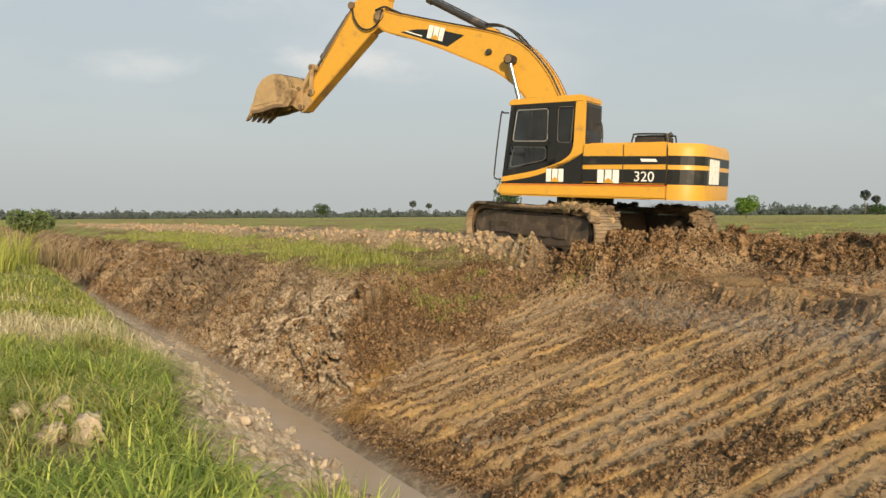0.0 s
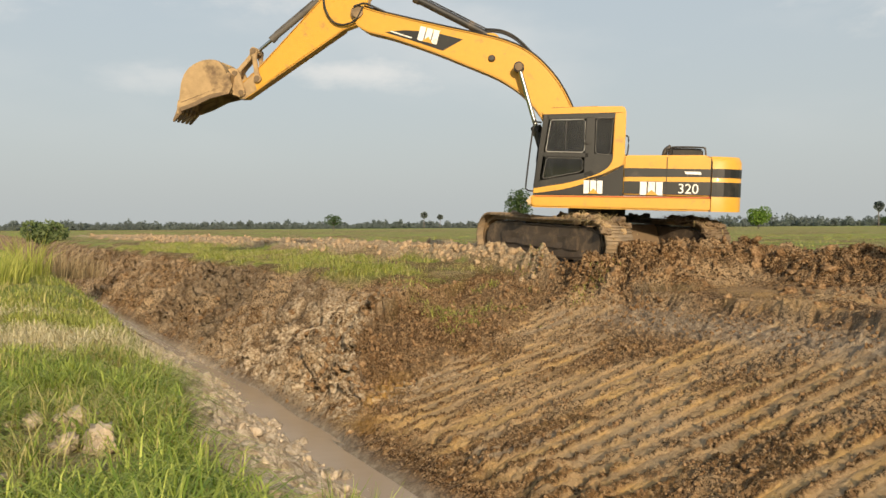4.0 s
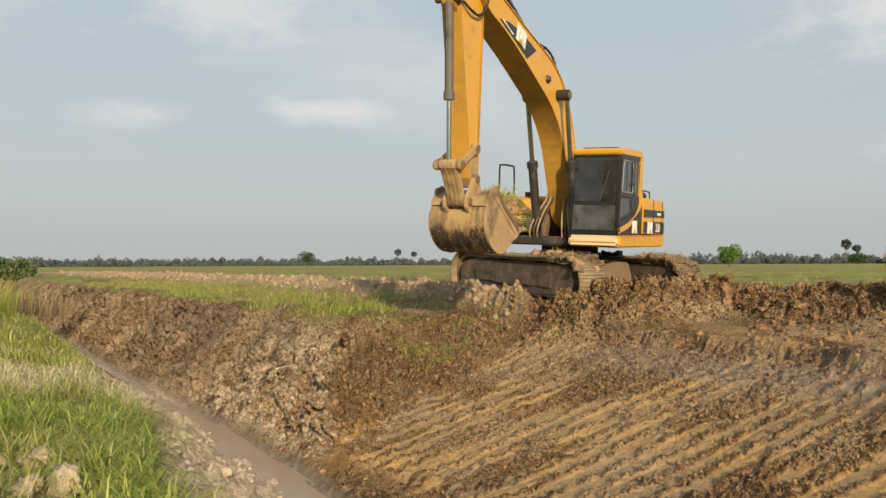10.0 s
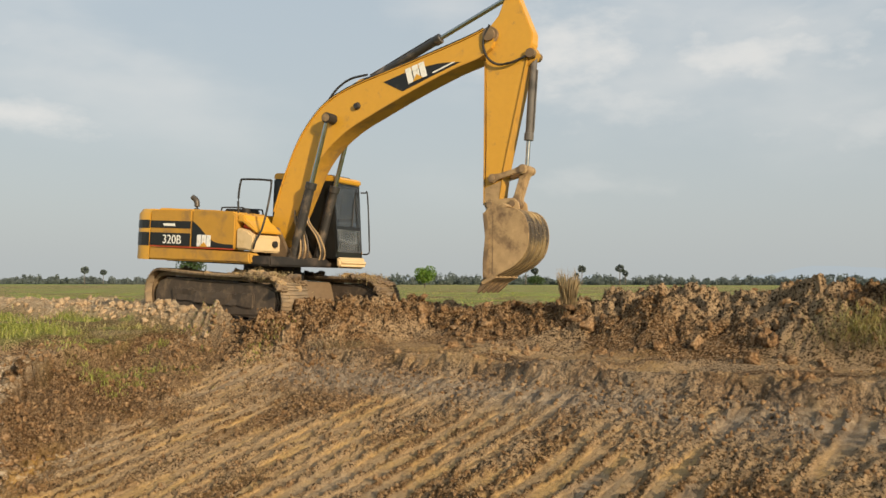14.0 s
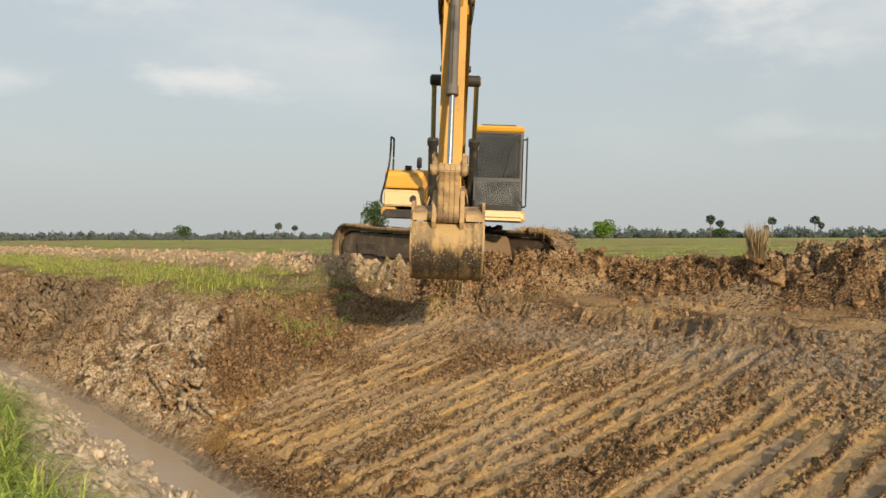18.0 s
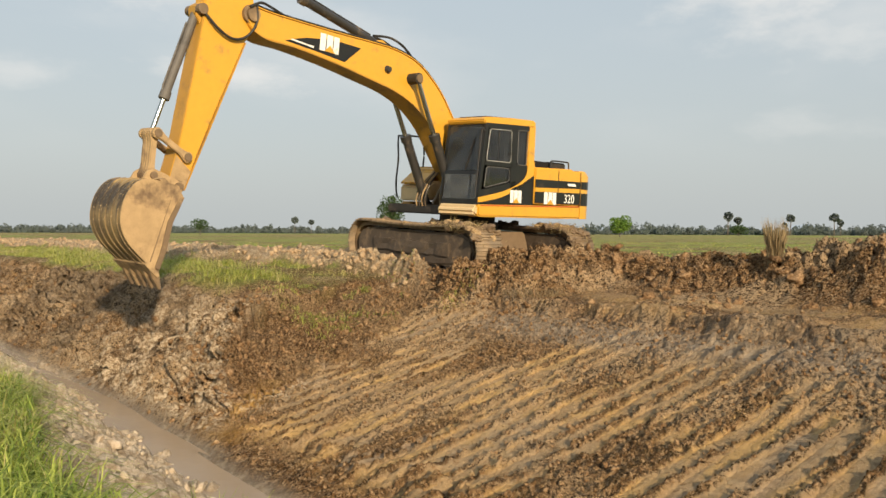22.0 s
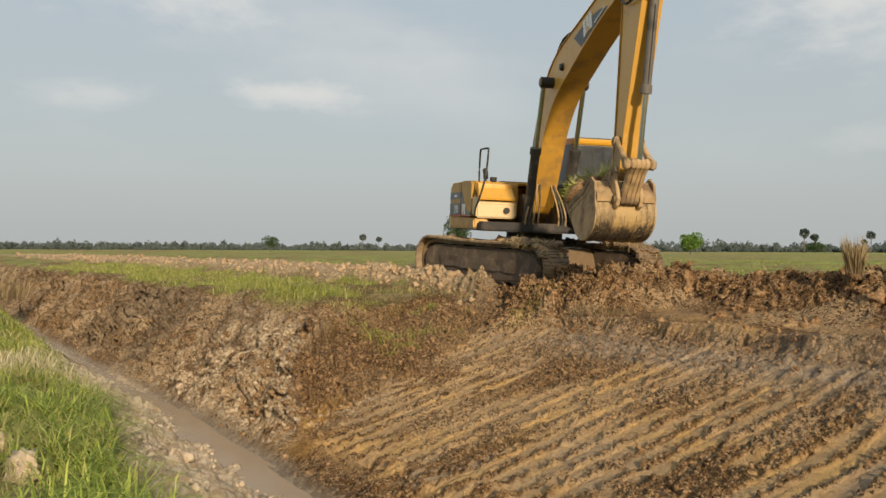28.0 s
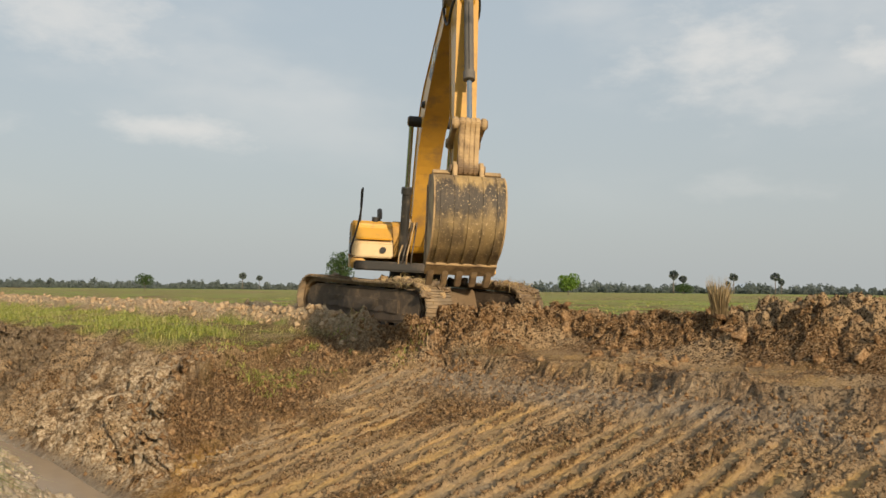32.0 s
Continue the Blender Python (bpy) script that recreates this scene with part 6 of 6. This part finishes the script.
def build_grass():
    rng = np.random.default_rng(41)

    def keep(n, s, lo=0.35):
        g = ground(n, s)[1]
        i = g > lo + rng.uniform(0, 0.4, len(n))
        return n[i], s[i]
    n, s = keep(*tufted(rng, 62000, -6.5, 2.2, 1.4, 10.8, 0.075, 26, 1.1))
    turf("bank_grass", n, s, 0.40, 0.0052, GRASS, "long bright green grass on the near ditch bank", 42, 1.9)
    bn, bs = tufted(np.random.default_rng(58), 14000, -6.5, 1.6, -4.5, 1.5, 0.10, 14)
    i = ground(bn, bs)[1] > 0.6
    turf("bank_grass", bn[i], bs[i], 0.34, 0.006, GRASS, "long bright green grass on the trodden bank top", 57, 1.9)
    n, s = keep(*tufted(rng, 18000, -6.5, 2.2, 1.6, 11, 0.10, 9, 1.1), 0.1)
    turf("bank_grass", n, s, 0.34, 0.004, GRASS_DRY, "yellowed blades among the bank grass", 43, 2.0)
    n, s = keep(*tufted(rng, 30000, -9, 2.6, 9.5, 19, 0.12, 12, 1.2))
    turf("bank_grass", n, s, 0.20, 0.007, GRASS_MIXED, "short yellow-green grass on the trodden bank", 51, 1.2)
    n, s = keep(*tufted(rng, 42000, -22, 2.9, 15, 46, 0.14, 10, 1.5))
    turf("bank_grass", n, s, 0.21, 0.009, GRASS_MIXED, "rough green grass further along the ditch bank", 44, 1.7)
    n, s = keep(*tufted(rng, 16000, -26, 3.0, 15, 60, 0.2, 8, 1.3), 0.1)
    turf("bank_grass", n, s, 0.27, 0.008, GRASS_DRY, "yellowing grass further along the ditch bank", 45, 1.6)
    n, s = sprinkle(rng, 12000, -2.6, 2.4, 10.2, 16.4)
    i = ground(n, s)[1] < 0.7
    turf("straw_litter", n[i], s[i], 0.30, 0.005, STRAW, "flattened pale dry straw on the bare patch of bank", 50, 2.1)
    n, s = tufted(rng, 4200, 6.2, 9.2, 10.6, 13.4, 0.09, 20)
    i = vnoise(n / 0.6, s / 0.6, 171) > 0.50
    turf("berm_grass", n[i], s[i], 0.12, 0.004, GRASS_MIXED, "thin olive grass creeping over the dug face", 52, 2.2)
    n, s = keep(*tufted(rng, 34000, 5.4, 9.2, 10.8, 46, 0.13, 22, 1.9), 0.45)
    turf("berm_grass", n, s, 0.17, 0.007, GRASS_MIXED, "short green turf on the berm above the cut", 46, 1.5)
    n, s = keep(*tufted(rng, 13000, 5.4, 9.6, 10.6, 40, 0.16, 9, 1.7), 0.05)
    turf("berm_grass", n, s, 0.20, 0.005, GRASS_DRY, "trampled yellow grass on the berm", 47, 2.0)
    n, s = keep(*tufted(rng, 16000, 14.5, 60, -35, 60, 0.3, 8), 0.2)
    turf("pasture_grass", n, s, 0.13, 0.016, GRASS_MIXED, "green pasture grass behind the spoil ridge", 48, 1.6)
    n, s = keep(*tufted(rng, 7000, 14.5, 60, -35, 60, 0.35, 8), 0.2)
    turf("pasture_grass", n, s, 0.14, 0.010, GRASS_DRY, "yellow seed grass in the pasture", 49, 1.6)


build_grass()


def stalk_clump(name, az, dist, z, height, spread, count, label, category, seed, lean=0.5, material=DRY, width=0.009):
    rng = np.random.default_rng(seed)
    place = bearing(az, dist)
    root = np.array([place.x, place.y, z])
    a = rng.uniform(0, 2 * math.pi, count)
    r = spread * np.sqrt(rng.uniform(0, 1, count))
    base = root + np.stack([np.cos(a) * r, np.sin(a) * r, a * 0], 1)
    out = np.stack([np.cos(a), np.sin(a), a * 0], 1)
    b = rng.uniform(0, 2 * math.pi, count)
    side = np.stack([np.cos(b), np.sin(b), a * 0], 1) * width
    ln = (height * rng.uniform(0.4, 1.1, count))[:, None]
    bend = (lean * rng.uniform(0.1, 1.2, count))[:, None]
    mid = base + ln * (np.array([0, 0, 0.55]) + 0.18 * bend * out)
    tip = base + ln * (np.array([0, 0, 1.0]) * (1 - 0.25 * bend) + 0.6 * bend * out)
    v = np.stack([base - side, base + side, mid - side * 0.8, mid + side * 0.8, tip], 1).reshape(-1, 3)
    i = np.arange(count)[:, None] * 5
    f = np.concatenate([i + [0, 1, 3], i + [0, 3, 2], i + [2, 3, 4]], 1).reshape(-1, 3)
    return tagged(soup(name, v, f, material), label, category)


def ground_at(az, dist):
    p = bearing(az, dist)
    return float(ground(np.array([p.x * NX + p.y * NY]), np.array([p.x * SX + p.y * SY]))[0][0])


stalk_clump("dry_grass_clump", 29.05, 13.6, ground_at(29.05, 13.6) - 0.05, 0.78, 0.10, 420, "uprooted clump of dry brown grass on the spoil ridge", "grass clump", 61, 0.30, DRY, 0.010)
stalk_clump("reed_clump", -26.6, 27, -0.8, 1.7, 0.5, 200, "tall reeds with dead stalks on the ditch bank", "reeds", 62, 0.9, GRASS_MIXED, 0.012)
stalk_clump("reed_clump", -25.2, 29, -0.8, 1.15, 0.9, 260, "straw-coloured dry reeds on the ditch bank", "reeds", 63, 0.9, DRY, 0.010)
stalk_clump("reed_clump", -23.7, 30, -0.8, 0.9, 0.8, 200, "straw-coloured dry reeds on the ditch bank", "reeds", 64, 0.9, DRY, 0.010)
stalk_clump("reed_clump", -28.4, 24, -0.8, 1.4, 0.8, 300, "straw-coloured dry reeds on the ditch bank", "reeds", 65, 0.9, GRASS_MIXED, 0.012)


def lone_stone(n, s, size, seed, label):
    rng = np.random.default_rng(seed)
    v, f = clod_shape(rng, 3)
    x, y, z = spot(n, s)
    me_v = v * size * np.array([1.0, 1.0, 0.75])
    ob = soup("stone", me_v, f, CHALK)
    ob.matrix_world = pose(x, y, z + size * 0.42, 0, 0, float(rng.uniform(0, 360)))
    return tagged(ob, label, "stone", "stones in the grass")


for k, (n, s, size) in enumerate(((0.46, 7.25, 0.15), (0.72, 7.10, 0.13), (0.26, 7.35, 0.10), (0.80, 6.30, 0.14), (0.58, 6.42, 0.09), (-0.55, 7.9, 0.11), (0.10, 5.75, 0.13), (-0.12, 7.35, 0.10))):
    lone_stone(n, s, size, 70 + k, "pale chalky earth lump lying in long grass")

_rng = np.random.default_rng(66)
turf("torn_turf", _rng.normal(11.15, 0.13, 620), _rng.normal(2.55, 0.30, 620), 0.20, 0.003, GRASS_DRY, "torn mat of green grass and roots hanging on the spoil ridge", 66, 2.4)
turf("torn_turf", _rng.normal(11.00, 0.13, 600), _rng.normal(2.5, 0.34, 600), 0.22, 0.003, DRY, "dry brown roots of the torn turf on the spoil ridge", 67, 2.6)
stalk_clump("torn_turf", 14.0, 13.4, ground_at(14.0, 13.4) - 0.03, 0.20, 0.45, 320, "trampled wisps of dry grass on the mound before the tracks", "grass clump", 67, 2.8, DRY, 0.004)
stalk_clump("torn_turf", 22.0, 17.0, ground_at(22.0, 17.0) - 0.03, 0.24, 0.6, 260, "dark green weed behind the spoil ridge", "grass clump", 68, 0.8, GRASS, 0.012)


def earth_load(name, seed, label):
    """A bucketful of torn turf: a knobbly lump of earth with grass on it, in the bucket's own space."""
    rng = np.random.default_rng(seed)
    load = new(name)
    tagged(load, label, "earth", "dug loads")
    lumps_v = []
    for at, size in (((0.90, 0.0, 0.08), 0.48), ((1.22, 0.14, -0.16), 0.34), ((1.10, -0.20, -0.10), 0.36), ((0.82, 0.10, -0.12), 0.28), ((1.42, -0.04, -0.04), 0.28), ((0.72, -0.14, 0.25), 0.40)):
        v, f = clod_shape(rng, 3)
        r = np.linalg.norm(v, axis=1)[:, None]
        v = (0.55 * v + 0.45 * v / r * r.mean()) * size * 0.95 + np.array(at)
        lumps_v.append(v)
        soup("earth_lump", v, f, CLOD, load)
    v = np.concatenate(lumps_v)
    mid = np.array([0.85, 0.0, 0.15])
    i = np.nonzero((v - mid) @ np.array([0.6, 0.0, -0.8]) > 0.25)[0]
    pick = rng.choice(i, 1500)
    base = v[pick]
    out = base - mid
    out = out / np.linalg.norm(out, axis=1)[:, None] + rng.normal(0, 0.45, (1500, 3))
    out /= np.linalg.norm(out, axis=1)[:, None]
    side = np.cross(out, rng.normal(size=(1500, 3)))
    side *= 0.006 / np.linalg.norm(side, axis=1)[:, None]
    ln = rng.uniform(0.06, 0.30, (1500, 1))
    tv = np.stack([base - side, base + side, base + out * ln], 1).reshape(-1, 3)
    tagged(soup("torn_grass", tv, np.arange(4500).reshape(-1, 3), GRASS_MIXED, load), "torn green grass", kind="stuff")
    return load


first_load = earth_load("turf_load", 91, "bucketful of brown earth and torn green turf")
second_load = earth_load("turf_load", 92, "bucketful of brown earth and torn green turf")

for k, (az, dist, tall) in enumerate(((-7.9, 4.9, 0.40), (-6.4, 5.0, 0.44), (-5.0, 4.8, 0.38))):
    stalk_clump("grass_tuft", az, dist, ground_at(az, dist) - 0.03, tall, 0.14, 55, "bright green grass tuft on the chalky rim", "grass tuft", 80 + k, 0.7, GRASS, 0.005)


# ---- what moves ----
# joint angles of the machine in degrees: seconds, swing, boom, stick, bucket
ARM_SWING_OUT = [
    (0, 151.0, 35.5, -41.9, -12.7), (0.5, 152.4, 26.0, -40.6, -12.1), (1, 153.1, 16.5, -47.5, -17.3), (1.5, 152.5, 15.3, -47.2, -20.9),
    (2, 152.3, 21.4, -42.2, -15.8), (2.5, 153.6, 25.8, -37.9, -7.8), (4.5, 183.5, 35.6, -33.6, -40.1), (5, 195.5, 33.2, -47.8, -61.4),
    (5.5, 204.4, 24.3, -62.7, -90.0), (6, 207.4, 19.1, -68.6, -109.3), (6.5, 208.9, 19.3, -74.9, -125.2), (7, 208.4, 19.4, -84.1, -136.9),
    (7.5, 207.7, 20.3, -92.8, -147.6),
]
ARM_FIRST_LOAD = [
    (8, 208.4, 21.7, -100.3, -148.3), (8.5, 210.2, 23.0, -105.2, -150.3), (9, 216.8, 27.7, -100.9, -145.3), (9.5, 228.3, 31.9, -93.9, -147.0),
    (10, 241.7, 36.3, -88.5, -151.0), (10.5, 258.7, 35.9, -78.1, -154.0), (11, 276.8, 36.7, -78.4, -153.0), (11.5, 298.1, 36.0, -92.7, -138.0),
    (12, 312.6, 30.2, -107.5, -117.0), (12.5, 314.7, 25.4, -118.6, -105.2), (13, 316.0, 29.3, -105.1, -101.5), (13.5, 312.5, 33.3, -93.7, -97.7),
    (14, 311.3, 39.3, -87.0, -91.8), (14.5, 302.9, 43.2, -83.6, -83.5), (15, 287.3, 42.7, -78.8, -84.5), (15.5, 270.2, 39.7, -66.4, -87.5),
]
ARM_SECOND_DIG = [
    (17.5, 258.1, 26.1, -64.0, -140.0), (18, 260.2, 27.5, -70.1, -142.0), (18.5, 264.8, 29.2, -74.5, -140.0), (19, 266.9, 30.9, -71.5, -127.0),
    (19.5, 265.9, 32.7, -65.0, -89.1), (20, 262.8, 33.0, -57.6, -81.6), (20.5, 257.1, 30.7, -57.5, -79.6), (21, 247.4, 29.0, -57.6, -76.0),
    (21.5, 235.0, 27.2, -58.3, -73.8), (22, 219.0, 25.3, -66.3, -75.5), (22.5, 204.3, 22.4, -72.4, -80.7), (23, 199.8, 21.6, -72.3, -95.3),
    (23.5, 200.2, 20.7, -77.4, -109.8), (24, 199.4, 21.2, -85.4, -121.1), (24.5, 202.2, 20.7, -94.7, -127.8),
]
ARM_SECOND_LOAD = [
    (26.5, 223.2, 30.5, -107.6, -152.0), (27, 238.2, 33.7, -101.6, -159.0), (27.5, 257.5, 36.5, -94.8, -163.0),
    (28, 276.2, 36.0, -91.3, -163.0), (28.5, 294.3, 35.5, -93.5, -136.0), (29, 308.0, 34.3, -95.5, -105.0), (29.5, 311.6, 33.4, -98.5, -93.0),
    (30, 311.4, 36.2, -91.6, -81.0), (30.5, 307.0, 40.0, -85.1, -69.5), (31, 297.5, 41.0, -83.6, -66.5), (31.5, 282.1, 41.1, -74.1, -72.5),
    (32, 266.0, 38.7, -67.0, -91.2),
]


def joints(t, table):
    """Joint angles at t: a smooth monotone curve through the table."""
    ts = [r[0] for r in table]
    i = max(0, min(len(ts) - 2, int(np.searchsorted(ts, t, side="right")) - 1))
    out = []
    for c in range(1, 5):
        def slope(k):
            if k <= 0 or k >= len(ts) - 1:
                return 0.0
            h0, h1 = ts[k] - ts[k - 1], ts[k + 1] - ts[k]
            d0, d1 = (table[k][c] - table[k - 1][c]) / h0, (table[k + 1][c] - table[k][c]) / h1
            if d0 * d1 <= 0:
                return 0.0
            m = (d0 * h1 + d1 * h0) / (h0 + h1)
            return math.copysign(min(abs(m), 3 * min(abs(d0), abs(d1))), m)
        h = ts[i + 1] - ts[i]
        u = min(1.0, max(0.0, (t - ts[i]) / h))
        a, b, ma, mb = table[i][c], table[i + 1][c], slope(i) * h, slope(i + 1) * h
        out.append((2 * u ** 3 - 3 * u ** 2 + 1) * a + (u ** 3 - 2 * u ** 2 + u) * ma + (3 * u ** 2 - 2 * u ** 3) * b + (u ** 3 - u ** 2) * mb)
    return out


def polar(origin, r, angle):
    return origin + r * Vector((math.cos(angle), math.sin(angle)))


def turned(swing, p, angle, y=0.0):
    """Pose in the machine's space of a part hinged at p = (x, z) and raised by angle."""
    return pose(0, 0, 0, 0, 0, math.degrees(swing)) @ pose(p.x, y, p.y, 0, -math.degrees(angle), 0)


def arm_poses(t, table):
    sw, be, st, bu = [radians(a) for a in joints(t, table)]
    foot = Vector((FOOT_X, FOOT_Z))
    j = polar(foot, BOOM, be)
    b = polar(j, STICK, st)

    def on(origin, angle, x, z):
        return polar(polar(origin, x, angle), z, angle + math.pi / 2)
    p1 = on(b, st, -0.445, 0.05)
    q = polar(b, 0.415, bu + radians(95))
    d = q - p1
    c = (0.565 ** 2 + d.length_squared - 0.600 ** 2) / (2 * d.length * 0.565)
    a1 = math.atan2(d.y, d.x) + math.acos(max(-1.0, min(1.0, c)))
    knee = polar(p1, 0.565, a1)
    out = {house: pose(0, 0, 0, 0, 0, math.degrees(sw)), cab: pose(0, 0, 0, 0, 0, math.degrees(sw)),
           boom: turned(sw, foot, be), stick: turned(sw, j, st), bucket: turned(sw, b, bu),
           idler_link: turned(sw, p1, a1), bucket_link: turned(sw, knee, math.atan2((q - knee).y, (q - knee).x))}

    def ram_poses(pair, a, e, y):
        ang = math.atan2((e - a).y, (e - a).x)
        out[pair[0]], out[pair[1]] = turned(sw, a, ang, y), turned(sw, e, ang, y)
    for pair, y in BOOM_RAMS:
        ram_poses(pair, Vector((0.80, 1.28)), on(foot, be, 2.37, 0.98), y)
    ram_poses(STICK_RAM, on(foot, be, 3.15, 1.19), on(j, st, -0.70, 0.36), 0.0)
    ram_poses(BUCKET_RAM, on(j, st, 0.40, 0.74), knee, 0.0)
    return out


def load_rows(table, dig, dump):
    """A load lies buried at the berm, rides in the bucket from dig to dump, and stays where it fell."""
    def carried(t):
        return BASE @ arm_poses(t, table)[bucket]

    def lowered(m, dz):
        return Matrix.Translation((0, 0, dz)) @ m
    start, rows = lowered(carried(dig), -0.75), []
    rows += [(0.0, start), (dig - 0.6, start)]
    k = math.ceil(dig * 10)
    while k / 10 <= dump:
        rows.append((k / 10, carried(k / 10)))
        k += 1
    last = carried(dump)
    rest = lowered(last, -1.15)
    rows += [(dump + 0.5, rest), (32.0, rest)]
    return rows


def motions():
    table = ARM_SWING_OUT + ARM_FIRST_LOAD + ARM_SECOND_DIG + ARM_SECOND_LOAD
    rows = {}
    for k in range(0, 321):
        t = k / 10
        for ob, m in arm_poses(t, table).items():
            rows.setdefault(ob, []).append((t, m))
    for ob, path in rows.items():
        walk(ob, path)
    walk(first_load, load_rows(table, 7.6, 12.3))
    walk(second_load, load_rows(table, 24.7, 29.9))


motions()
